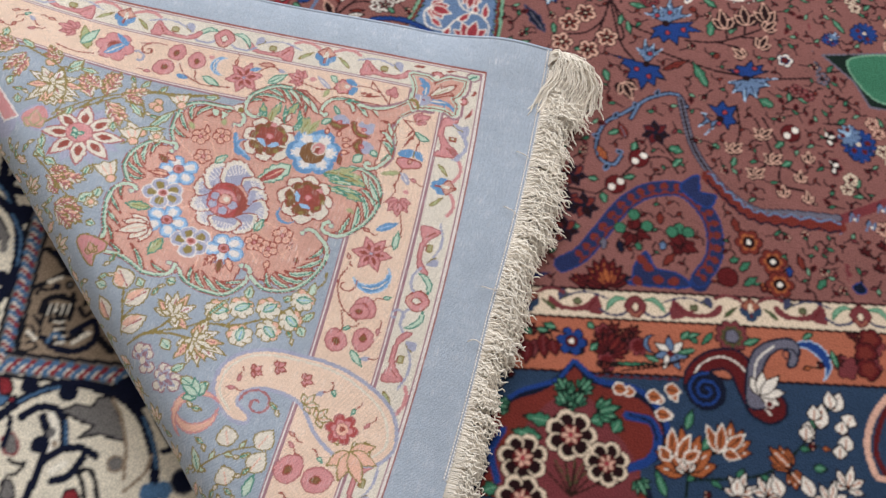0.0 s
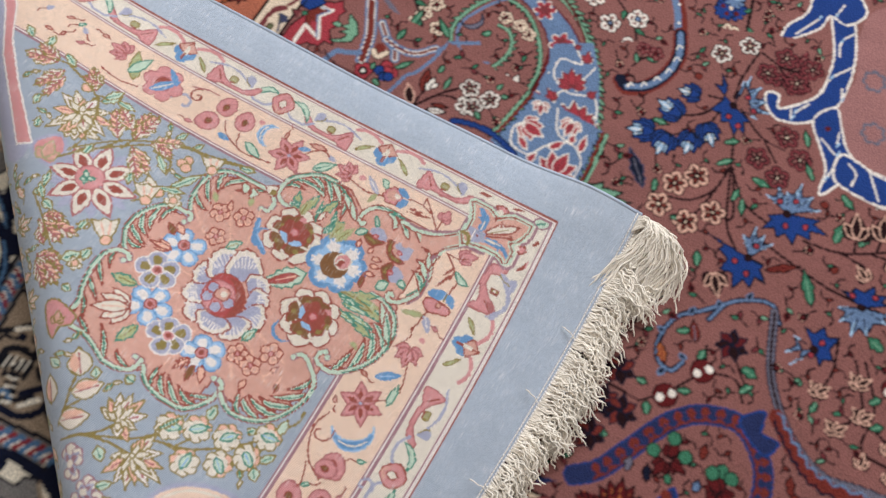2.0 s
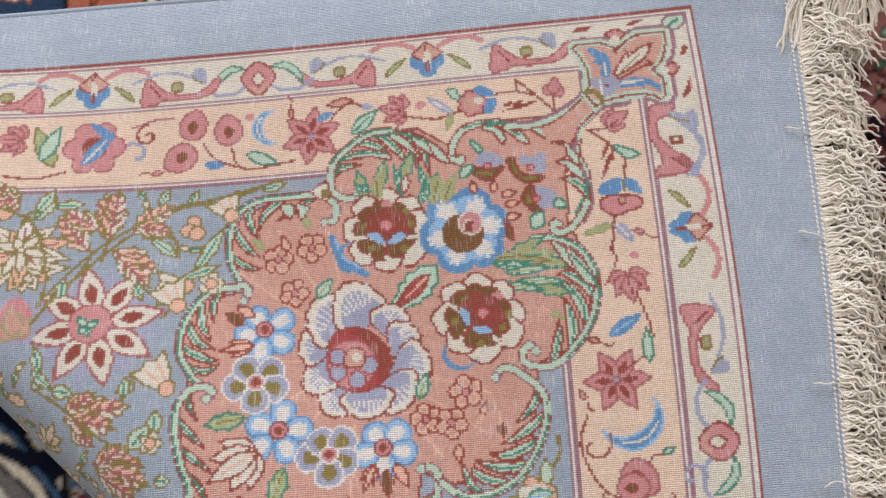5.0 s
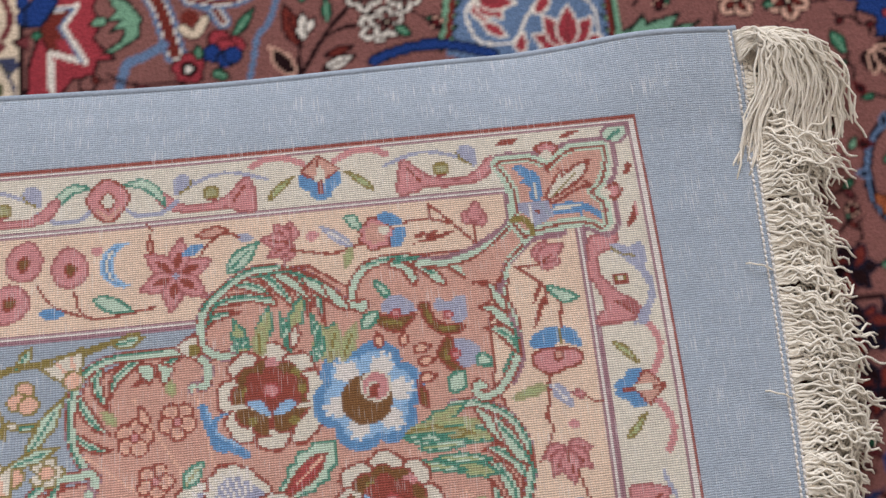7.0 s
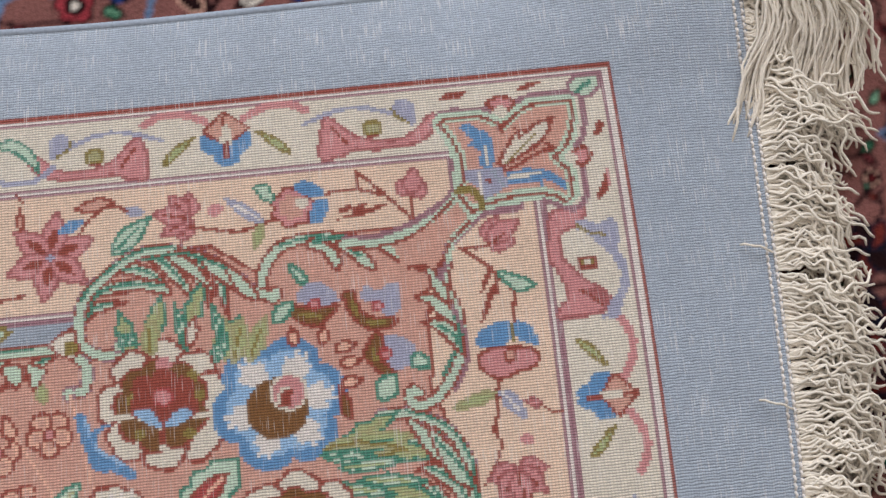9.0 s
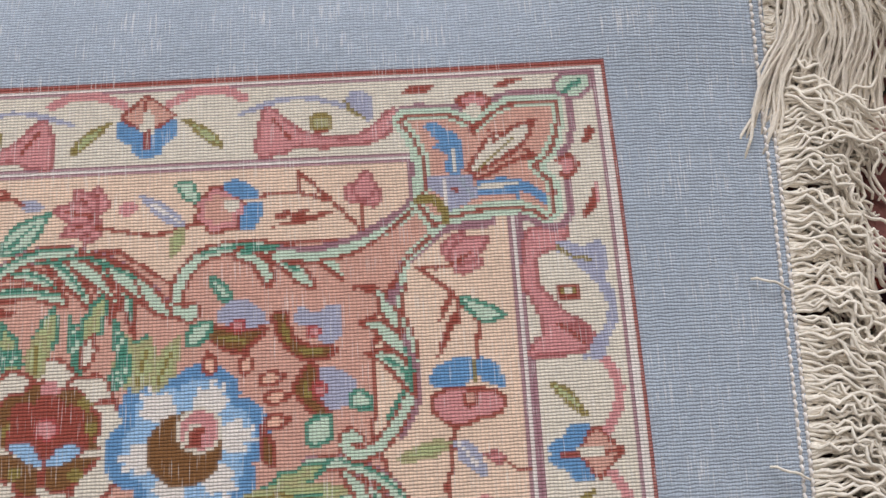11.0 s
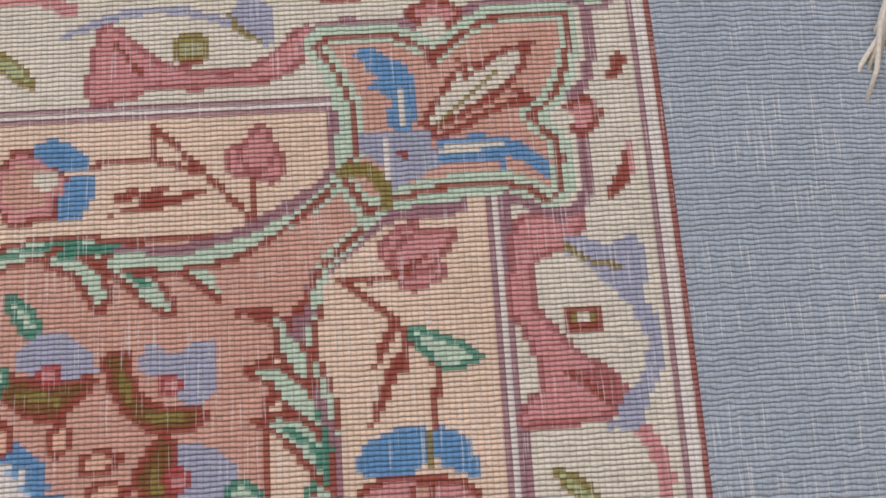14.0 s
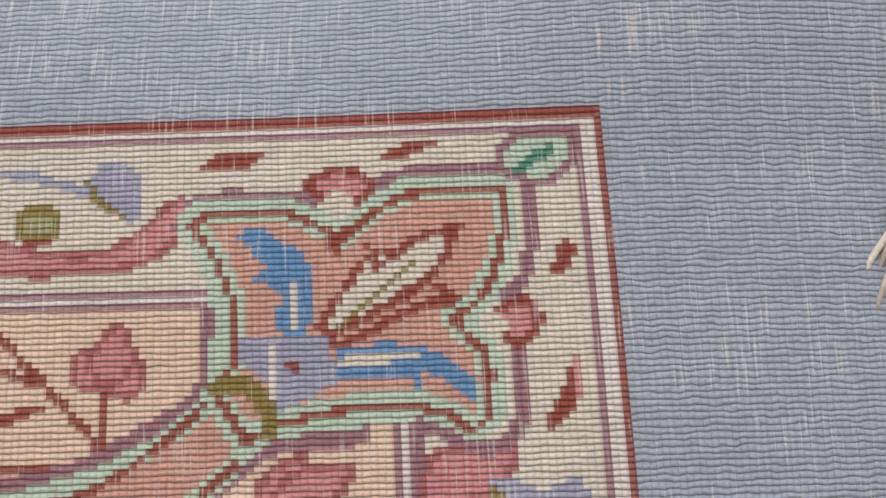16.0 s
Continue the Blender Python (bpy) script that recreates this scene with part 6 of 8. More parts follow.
blade(face, (197, 107), (215, 136), 10, "green", "darkgreen", "mint", 3)
for p, q in zip([(143, 17), (130, 30), (113, 36)], [(143, 33), (129, 14), (100, 23)]):
    blade(face, p, q, 8, "white" if q[0] > p[0] else "rose", "maroon")
# scalloped blue frame of the centre
face.fill([(192, 388), (174, 332), (187, 288), (176, 234), (183, 203), (207, 193), (250, 188), (288, 213), (326, 279), (339, 444)], "inner", None)
for p in [(204, 295), (239, 277), (222, 240), (258, 246), (266, 303)]:
    face.flower(p, 13, 7, "grey", None, "inner", None, None, 0, 0.3)
# flowering stems of the field between the paisley and the scalloped frame


def ragged(p, q, c, edge, n=7, spread=75, vein=None):
    fan(face, p, q, n, spread, c, edge, 0.42, vein)


def split_bloom(p, blue_tip, pale_tip):
    """A ragged blue bloom with a pale fringed half and red eyes."""
    b, s = np.subtract(blue_tip, p), np.subtract(pale_tip, p)
    for off in (-0.35, 0.0, 0.35):
        side = np.array((-b[1], b[0])) * off
        ragged(np.add(p, side), np.add(np.add(p, b), side * 1.5), "royal", "navy", 5, 52)
    for off in (-0.35, 0.0, 0.35):
        side = np.array((-s[1], s[0])) * off
        ragged(np.add(p, side), np.add(np.add(p, s), side * 1.5), "slate", "darkgreen", 5, 50, "sky")
    for v, off in ((b, -0.45), (b, 0.35), (s, -0.4), (s, 0.4)):
        face.disc(np.add(np.add(p, np.multiply(v, 0.5)), np.array((-v[1], v[0])) * off), 3.1, "red", "maroon")
    face.disc(p, 3.4, "maroon")
    face.disc(np.add(p, np.multiply(s, 0.12)), 1.8, "blush")


def ringed(p, r=10, rot=0, c="blush"):
    """Five outlined petals with dark hearts."""
    for k in range(5):
        q = turned([(r * 0.62, 0)], p, rot + 72 * k)[0]
        face.disc(q, r * 0.52, "maroon")
        face.disc(q, r * 0.42, c)
    for k in range(5):
        face.leaf(turned([(r * 0.15, 0)], p, rot + 72 * k)[0], rot + 72 * k, r * 0.68, r * 0.34, "brick" if c == "blush" else "field", "maroon")
    face.disc(p, r * 0.22, "maroon")
    face.disc(p, r * 0.1, "cream")


def bell(p, q):
    """A blue bud with white streaks, opening towards q."""
    fan(face, p, q, 5, 42, "royal", "navy", 0.42)
    fan(face, np.add(np.multiply(p, 0.6), np.multiply(q, 0.4)), q, 3, 30, "sky", "navy", 0.4, "white")


face.fill([(53, 92), (49, 130), (106, 173), (176, 163), (183, 146), (226, 159), (266, 168), (309, 195), (339, 18), (215, -37), (160, -45), (130, -18), (100, 43)], "field", None, smooth=False)
face.fill([(-39, 205), (83, 283), (113, 221), (130, 189), (162, 210), (223, 69), (113, 0), (64, 57), (37, 58), (22, 67), (1, 129)], "field", None, smooth=False)
face.line([(17, 248), (25, 225), (23, 200), (12, 178), (-4, 166), (-13, 170)], "brick", 15)
face.line([(17, 248), (25, 225), (23, 200), (12, 179), (-5, 168), (-14, 172)], "navy", 11)
face.line([(17, 248), (25, 225), (23, 200), (12, 179), (-5, 168)], "slate", 6)
for p in [(22, 234), (25, 220), (23, 204), (17, 190), (8, 178), (-3, 171)]:
    face.line(turned([(-3, -2), (0, 2), (3, -1)], p, 30), "white", 1.6)
stem([(79, 253), (87, 224), (99, 186), (117, 140), (135, 72)], 2.2, "maroon")
stem([(75, 203), (63, 169), (44, 141), (30, 132)], 1.8, "maroon")
stem([(113, 149), (111, 124), (88, 94), (69, 90)], 2.0, "maroon")
stem([(117, 140), (114, 107), (88, 72), (80, 67)], 2.0, "maroon")
stem([(115, 145), (134, 120), (159, 111), (173, 114)], 2.0, "maroon")
stem([(115, 145), (147, 127), (165, 121)], 1.6, "maroon")
stem([(78, 219), (114, 188), (141, 177), (163, 162)], 1.6, "maroon")
stem([(130, 57), (134, 30), (137, 9)], 2.2, "maroon")
for p, q in zip([(65, 195), (50, 168), (42, 140), (46, 136), (68, 153), (73, 166)], [(41, 192), (27, 169), (13, 127), (55, 113), (77, 124), (95, 154)]):
    bell(p, q)
for p, r in zip([(89, 117), (79, 97), (71, 70), (103, 63), (119, 85)], (0, 30, 50, 10, 40)):
    ringed(p, 11, r)
for p, r in zip([(63, 250), (82, 269), (68, 266)], (0, 40, 20)):
    ringed(p, 10, r)
for p, r in zip([(136, 158), (150, 192), (158, 156), (172, 171), (117, 250), (120, 273), (136, 249)], (0, 30, 60, 20, 10, 40, 50)):
    ringed(p, 10, r, "rose")
split_bloom((94, 199), (92, 171), (118, 204))
split_bloom((151, 61), (148, 39), (171, 74))
split_bloom((184, 120), (190, 88), (167, 140))
fan(face, (49, 71), (27, 104), 7, 22, "navy", "slate", 0.2)
blade(face, (51, 72), (20, 107), 15, "navy", "slate", "grey", 5)
blade(face, (54, 217), (78, 235), 7, "navy", "grey")
for p, q in zip([(46, 149), (23, 134), (108, 159), (112, 146), (116, 114), (71, 98), (128, 110), (132, 130), (114, 101), (105, 59), (123, 38), (98, 272), (186, 74)], [(21, 149), (4, 145), (95, 159), (96, 133), (123, 100), (69, 115), (142, 94), (156, 136), (97, 87), (121, 52), (136, 32), (117, 286), (200, 83)]):
    blade(face, p, q, 8, "green", "darkgreen", "mint", 2)
# vine on the blue paisley
face.fill([(-87, 174), (-54, 195), (-34, 167), (-20, 136), (-6, 99), (-3, 56), (-32, 55), (-73, 60), (-73, 96), (-73, 129), (-78, 153)], "slate", None, smooth=False)
face.line([(-70, 185), (-53, 168), (-73, 163), (-71, 143), (-51, 133), (-26, 139), (-16, 113), (-33, 98), (-54, 107), (-60, 123)], "white", 1.7)
face.line([(-78, 99), (-80, 72), (-61, 68), (-46, 71), (-33, 89), (-18, 92), (-8, 76), (-5, 56)], "white", 1.7)
face.line([(-60, 123), (-57, 132), (-45, 153), (-40, 170)], "white", 1.5)
for p, q, n in zip([(-51, 141), (-59, 118), (-64, 107), (-53, 79), (-69, 63), (-30, 100), (-37, 80), (-11, 87), (-24, 50), (-50, 171), (-32, 138), (-14, 104), (-67, 184)], [(-59, 158), (-70, 127), (-75, 104), (-73, 89), (-71, 74), (-42, 127), (-29, 90), (-23, 95), (-34, 74), (-53, 184), (-28, 148), (-18, 118), (-60, 181)], (7, 3, 3, 5, 3, 9, 3, 3, 7, 3, 3, 3, 3)):
    fan(face, p, np.add(np.multiply(q, 1.08), np.multiply(p, -0.08)), n, 95 if n > 3 else 30, "white", None, 0.5)
    fan(face, p, q, n, 95 if n > 3 else 30, "crimson", "rose", 0.4)
stem([(196, 100), (242, 110), (280, 128), (299, 152)], 2.0, "maroon")
stem([(247, 115), (253, 142), (262, 160)], 1.6, "maroon")
stem([(264, 120), (278, 152), (282, 167)], 1.6, "maroon")
stem([(187, 90), (216, 66), (263, 64), (326, 91)], 2.0, "maroon")
stem([(188, 83), (220, 48), (241, 29)], 2.0, "maroon")
stem([(283, 51), (314, 37), (335, 13)], 2.0, "maroon")
stem([(138, 44), (136, 17), (134, 3)], 2.2, "maroon")
split_bloom((158, 72), (136, 64), (176, 72))
split_bloom((163, 64), (163, 40), (169, 90))
split_bloom((180, 118), (194, 96), (171, 145))
split_bloom((247, 15), (255, 31), (227, -1))
split_bloom((263, 64), (262, 82), (281, 47))
for k in range(7):
    face.leaf((264, 58), -110 + 24 * k, 20, 5, "sky", "slate")
for p, q in zip([(241, 130), (264, 143), (286, 158), (293, 136), (284, 108), (261, 87), (291, -9), (253, -30), (317, 3)], [(234, 153), (258, 165), (279, 173), (300, 149), (269, 120), (260, 109), (277, 4), (253, -14), (323, 21)]):
    fan(face, p, q, 5, 75, "maroon", "maroon", 0.6)
    fan(face, p, q, 5, 70, "blush", "maroon", 0.42)
for p, q in zip([(216, 107), (233, 152), (280, 177), (227, 94), (222, 42), (293, 29), (303, 52), (316, 77)], [(232, 141), (214, 157), (289, 190), (209, 98), (216, 66), (272, 47), (304, 62), (324, 63)]):
    blade(face, p, q, 8, "green", "darkgreen", "mint", 3)
blade(face, (228, 74), (205, 100), 9, "navy", "flame")
face.disc((239, 90), 5, "flame", "maroon")
face.disc((208, 143), 4, "brick", "maroon")
maple(face, (141, 32), (154, 17), "white", "maroon", None, 3, 25)
blade(face, (176, 57), (205, 73), 7, "brick", "maroon", "blush")
ringed((117, 13), 11, 10, "rose")
for shape in ([(140, 351), (159, 302), (162, 260), (154, 241), (133, 220), (127, 233), (116, 230), (120, 217), (135, 208), (158, 216), (174, 235), (183, 258), (182, 293), (174, 326), (157, 361)],
              [(166, 225), (181, 248), (194, 229), (206, 211), (227, 200), (253, 200), (262, 173), (238, 171), (215, 176), (199, 153), (195, 181), (182, 201)],
              [(108, 293), (106, 312), (118, 337), (116, 376), (141, 391), (171, 368), (159, 343), (140, 344), (135, 324)]):
    face.fill(shape, "royal", "white", 2.3)
for pts in ([(169, 338), (160, 321), (164, 304)], [(180, 299), (165, 276), (163, 257)], [(179, 270), (183, 258)], [(156, 238), (147, 222)], [(143, 224), (147, 214)], [(180, 210), (199, 200), (209, 203)], [(193, 224), (196, 209)], [(224, 194), (233, 183)], [(202, 192), (198, 170)], [(117, 307), (131, 335)], [(148, 364), (145, 347)]):
    face.line(pts, "white", 1.9)
    face.line(turned([(0, 0), (4, 3)], pts[1], 40), "sky", 1.8, smooth=False)
face.disc((182, 223), 2.6, "red")
face.fill([(202, 202), (217, 204), (248, 199), (267, 211), (274, 230), (279, 246), (289, 235), (290, 212), (274, 184), (254, 171), (230, 170), (205, 176)], "royal", "white", 2.3)
for pts in ([(212, 198), (222, 191), (222, 177)], [(233, 199), (250, 175)], [(254, 201), (259, 191), (264, 196)], [(280, 228), (275, 204)]):
    face.line(pts, "white", 1.9)
# grey vine with its scroll and the dark red bloom
face.line([(224, -40), (211, -7), (205, 29), (192, 39), (170, 33), (159, 12)], "navy", 7)
face.line([(224, -40), (212, -7), (206, 28), (194, 37)], "grey", 4.6)
face.line([(224, -40), (212, -7), (207, 27)], "rose", 1.8)
face.frond([(167, 12), (149, 2), (131, -11), (122, -27), (124, -36)], 1, 6, "slate", "navy", "navy", 2.2, 8, False)
face.frond([(122, -43), (136, -38), (147, -50), (146, -66), (130, -73)], -1, 6, "slate", "navy", "navy", 2.2, 8, False)
moon(face, (127, -51), (131, -62), "flame", "red", 0.6)
for k in range(8):
    face.leaf((184, -22), 45 * k, 15, 9, "red" if k % 2 else "maroon", "navy")
face.flower((189, 4), 9, 5, "brick", "navy", "red")
fan(face, (152, -29), (150, -10), 3, 45, "brick", "navy", 0.45)
for p, q in zip([(136, -29), (158, -14), (164, -47), (205, -41)], [(143, -18), (166, -8), (156, -34), (213, -29)]):
    blade(face, p, q, 7, "green", "darkgreen", "mint")
# upper strips beside the selvedge
blue_bell(face, (-338, 117), swap=True)
eye_motif(face, (-332, 53), swap=True)
red_bell(face, (-335, 178), swap=True)
for p, q in zip([(-377, 84), (-375, 68)], [(-377, 99), (-380, 57)]):
    maple(face, p, q, "brick", "maroon", "red", 5, 100)
for p in [(-368, 97), (-380, 65), (-364, 77)]:
    blade(face, p, np.add(p, (3, 9)), 7, "royal", "navy")
moon(face, (-372, 105), (-372, 115), "grey", "royal", 0.5)
face.line([(-399, 113), (-388, 120), (-392, 140)], "rose", 1.6)
maple(face, (-429, 68), (-432, 97), "white", "flame", "blush", 7, 90)
maple(face, (-429, 68), (-428, 59), "white", "flame", "blush", 5, 90)
for p, q in zip([(-437, 107), (-410, 78)], [(-418, 102), (-404, 57)]):
    blade(face, p, q, 7, "green", "darkgreen")
maple(face, (-417, 122), (-411, 115), "flame", "white", None, 4, 60)
# pink lotus and hooked leaves by the strip
for k in range(9):
    face.leaf((-294, 78), -80 + 32 * k, 30, 14, "pink", "maroon")
face.fill([(-303, 101), (-288, 102), (-294, 88), (-280, 81), (-289, 74), (-285, 62), (-301, 67)], "brick", "white", 2.4, smooth=False)
face.flower((-310, 99), 14, 5, "royal", "navy")
blade(face, (-312, 72), (-305, 58), 9, "red", "maroon")
for p, q in zip([(-268, 77), (-257, 82), (-267, 96), (-260, 108)], [(-253, 84), (-260, 96), (-276, 107), (-250, 111)]):
    blade(face, p, q, 9, "green", "darkgreen", "mint", 3)
face.line([(-252, 123), (-242, 103), (-239, 75)], "grey", 9)
face.line([(-252, 123), (-242, 103), (-239, 75)], "brick", 5)
face.line([(-188, 107), (-214, 89), (-231, 106), (-241, 118)], "grey", 9)
face.line([(-188, 107), (-214, 89), (-231, 106), (-241, 118)], "brick", 5)
face.line([(-176, 114), (-183, 91), (-195, 76), (-195, 49)], "slate", 4)
moon(face, (-226, 84), (-227, 75), "white", "red", 0.5)
face.line([(-265, 54), (-254, 64), (-236, 69)], "navy", 5)
face.line([(-265, 54), (-254, 64), (-236, 69)], "grey", 2.6)
for k in range(6):
    face.leaf((-213, 65), 60 * k, 13, 9, "red" if k % 2 else "royal", "maroon")
face.flower((-230, 57), 11, 6, "red", "maroon", "rose")
for p, q in zip([(-200, 72), (-237, 50), (-219, 54)], [(-196, 92), (-226, 47), (-233, 50)]):
    blade(face, p, q, 6, "green", "darkgreen")


def ragged_bloom(at, blue, pale, eyes):
    """A thistle-like bloom: pointed royal petals on one side, pale fringed ones on the other."""
    for tips, c, edge in ((blue, "royal", "navy"), (pale, "slate", "navy")):
        ring = []
        for k, q in enumerate(tips):
            ring.append(q)
            if k + 1 < len(tips):
                ring.append(np.add(np.multiply(np.add(q, tips[k + 1]), 0.36), np.multiply(at, 0.28)))
        face.fill([at] + ring, c, edge, 1.5, smooth=False)
    for q in pale:
        face.line([np.add(np.multiply(at, 0.45), np.multiply(q, 0.55)), q], "sky", 1.7, smooth=False)
        face.line([np.add(np.multiply(at, 0.6), np.multiply(q, 0.4)), np.add(np.multiply(at, 0.2), np.multiply(q, 0.8))], "navy", 1.2, smooth=False)
    for q in eyes:
        face.disc(q, 3.6, "crimson", "navy", 1.3)
    face.disc(at, 4, "maroon")


def lily(p, q):
    """A dark flower with three pale pointed petals."""
    fan(face, p, q, 3, 42, "maroon", "maroon", 0.62)
    fan(face, p, q, 3, 40, "maroon", "blush", 0.34)


# the flowering field beside the folded corner
face.fill([(1, 150), (30, 178), (49, 275), (140, 310), (111, 236), (115, 218), (137, 201), (162, 214), (180, 179), (195, 144), (225, 161), (272, 170), (328, 195), (370, -60), (288, -90), (251, -73), (205, 9), (97, -24), (35, 50)], "field", None, smooth=False)
face.fill([(71, -14), (203, 15), (236, -55), (287, -84), (372, -76), (385, -155), (282, -169), (116, -196), (70, -204)], "field", None, smooth=False)
face.line([(93, 268), (89, 235), (90, 208)], "maroon", 2.3)
face.line([(96, 192), (107, 166), (116, 137), (134, 83), (152, 63)], "maroon", 2.3)
face.line([(115, 140), (111, 110), (96, 89), (75, 81)], "maroon", 2.3)
face.line([(112, 112), (107, 86), (101, 71)], "maroon", 2.3)
face.line([(117, 137), (141, 110), (172, 101)], "maroon", 2.3)
face.line([(118, 138), (136, 91), (118, 88)], "maroon", 2.3)
face.line([(84, 199), (80, 171), (62, 149), (43, 133)], "maroon", 2.3)
face.line([(81, 173), (82, 157), (70, 143)], "maroon", 2.3)
face.line([(82, 194), (68, 175), (49, 163)], "maroon", 2.3)
face.line([(80, 201), (68, 198)], "maroon", 2.3)
face.line([(101, 200), (129, 182), (154, 180)], "maroon", 2.3)
face.line([(132, 181), (151, 164)], "maroon", 2.3)
face.line([(95, 269), (122, 263), (140, 270)], "maroon", 2.3)
face.line([(116, 262), (131, 251)], "maroon", 2.3)
face.line([(202, 102), (236, 108), (268, 126), (289, 141)], "maroon", 2.3)
face.line([(247, 115), (243, 134)], "maroon", 2.3)
face.line([(265, 125), (265, 146)], "maroon", 2.3)
face.line([(170, 83), (202, 76), (244, 70), (290, 72), (340, 84)], "maroon", 2.3)
face.line([(236, 108), (260, 106)], "maroon", 2.3)
face.line([(263, 121), (283, 124)], "maroon", 2.3)
face.line([(263, 31), (268, 1), (265, -19)], "maroon", 2.3)
face.line([(283, 19), (292, 3), (303, -24), (287, -45)], "maroon", 2.3)
face.line([(291, 22), (312, -14), (313, -51), (339, -56)], "maroon", 2.3)
face.line([(309, -28), (333, -37)], "maroon", 2.3)
face.line([(130, -105), (148, -87), (169, -58), (195, -48), (209, -64)], "maroon", 2.3)
face.line([(163, -32), (169, -51)], "maroon", 2.3)
face.line([(192, -34), (206, -50)], "maroon", 2.3)
face.line([(102, -104), (130, -105)], "maroon", 2.3)
ragged_bloom((93, 200), [(68, 213), (70, 228), (80, 218), (75, 185), (89, 178), (105, 171), (114, 176), (114, 192)], [(92, 230), (109, 232), (119, 219), (126, 209), (117, 198), (96, 238)], [(93, 187), (105, 182), (102, 215), (112, 204)])
ragged_bloom((179, 120), [(164, 110), (164, 95), (179, 93), (194, 94), (207, 106), (220, 118), (209, 129)], [(156, 129), (162, 143), (172, 141), (181, 155), (195, 148), (205, 138)], [(169, 129), (182, 136), (182, 108), (199, 116)])
ragged_bloom((164, 62), [(123, 66), (137, 57), (145, 39), (162, 28), (175, 36), (186, 47), (179, 62)], [(152, 80), (159, 94), (169, 89), (178, 85)], [(166, 76), (154, 53), (168, 47)])
ragged_bloom((271, 68), [(248, 75), (259, 83), (275, 93), (288, 90), (295, 83)], [(252, 58), (258, 47), (271, 39), (284, 45), (296, 64), (304, 75)], [(260, 75), (279, 83)])
ragged_bloom((247, 11), [(233, 26), (248, 35), (263, 31), (265, 9), (256, -1)], [(225, -3), (227, 14), (239, -4), (233, -12)], [(251, 20), (246, 5)])
bell((61, 194), (38, 190))
bell((54, 164), (26, 170))
bell((38, 137), (12, 126))
bell((50, 142), (49, 114))
bell((70, 154), (72, 128))
bell((76, 169), (93, 149))
ringed((76, 97), 11.5, 30)
ringed((91, 114), 11.5, 62)
ringed((71, 70), 11.5, 10)
ringed((100, 66), 11.5, 55)
ringed((118, 87), 11.5, 25)
ringed((109, 250), 11, 5, "rose")
ringed((119, 275), 11, 30, "rose")
ringed((138, 254), 11, 52, "rose")
ringed((146, 276), 11, 2, "rose")
ringed((151, 194), 11, 50, "rose")
ringed((134, 160), 11, 10, "rose")
ringed((170, 178), 11, 6, "rose")
ringed((158, 150), 11, 45, "rose")
ringed((61, 248), 10, 68, "white")
ringed((82, 270), 10, 40, "white")
blade(face, (52, 78), (24, 110), 14, "navy", "lilac", "grey", 6)
blade(face, (30, 148), (47, 150), 8, "green", "darkgreen", "mint", 2)
blade(face, (100, 159), (114, 169), 8, "green", "darkgreen", "mint", 2)
blade(face, (102, 134), (116, 148), 8, "green", "darkgreen", "mint", 2)
blade(face, (137, 138), (157, 137), 9, "green", "darkgreen", "mint", 2)
blade(face, (129, 106), (131, 123), 8, "green", "darkgreen", "mint", 2)
blade(face, (137, 114), (143, 96), 8, "green", "darkgreen", "mint", 2)
blade(face, (62, 79), (58, 94), 8, "green", "darkgreen", "mint", 2)
blade(face, (173, 194), (163, 211), 8, "green", "darkgreen", "mint", 2)
blade(face, (189, 164), (176, 179), 8, "green", "darkgreen", "mint", 2)
blade(face, (217, 164), (234, 154), 10, "green", "darkgreen", "mint", 2)
blade(face, (228, 114), (230, 139), 13, "green", "darkgreen", "mint", 2)
blade(face, (249, 122), (256, 140), 9, "green", "darkgreen", "mint", 2)
blade(face, (276, 174), (286, 185), 9, "green", "darkgreen", "mint", 2)
blade(face, (231, 47), (212, 77), 13, "green", "darkgreen", "mint", 2)
blade(face, (126, 31), (120, 47), 10, "green", "darkgreen", "mint", 2)
blade(face, (91, 64), (85, 65), 7, "green", "darkgreen", "mint", 2)
blade(face, (197, -35), (213, -38), 12, "green", "darkgreen", "mint", 2)
blade(face, (203, -57), (212, -45), 10, "green", "darkgreen", "mint", 2)
blade(face, (161, -48), (163, -35), 9, "green", "darkgreen", "mint", 2)
blade(face, (134, -33), (146, -25), 8, "green", "darkgreen", "mint", 2)
blade(face, (155, -81), (168, -76), 8, "green", "darkgreen", "mint", 2)
blade(face, (141, -113), (135, -101), 10, "green", "darkgreen", "mint", 2)
blade(face, (119, -145), (110, -144), 8, "green", "darkgreen", "mint", 2)
blade(face, (120, -88), (131, -88), 8, "green", "darkgreen", "mint", 2)
blade(face, (302, 39), (284, 45), 14, "green", "darkgreen", "mint", 2)
blade(face, (306, -11), (315, -1), 9, "green", "darkgreen", "mint", 2)
blade(face, (314, -32), (325, -23), 9, "green", "darkgreen", "mint", 2)
blade(face, (249, -25), (240, -21), 8, "green", "darkgreen", "mint", 2)
blade(face, (265, -32), (263, -45), 8, "green", "darkgreen", "mint", 2)
lily((244, 128), (237, 153))
lily((267, 139), (261, 164))
lily((289, 148), (283, 174))
lily((287, 137), (299, 151))
lily((267, 95), (254, 104))
lily((283, 111), (290, 129))
lily((265, -25), (253, -17))
lily((262, -25), (271, -14))
lily((294, -2), (282, 7))
lily((291, -1), (301, 10))
lily((306, -29), (294, -21))
lily((303, -29), (313, -18))
lily((289, -50), (277, -42))
lily((287, -49), (296, -39))
lily((334, -46), (333, -32))
lily((317, -67), (316, -53))
lily((343, -68), (341, -55))
lily((341, -21), (340, -7))
blade(face, (181, 58), (209, 78), 9, "brick", "maroon", "red", 2)
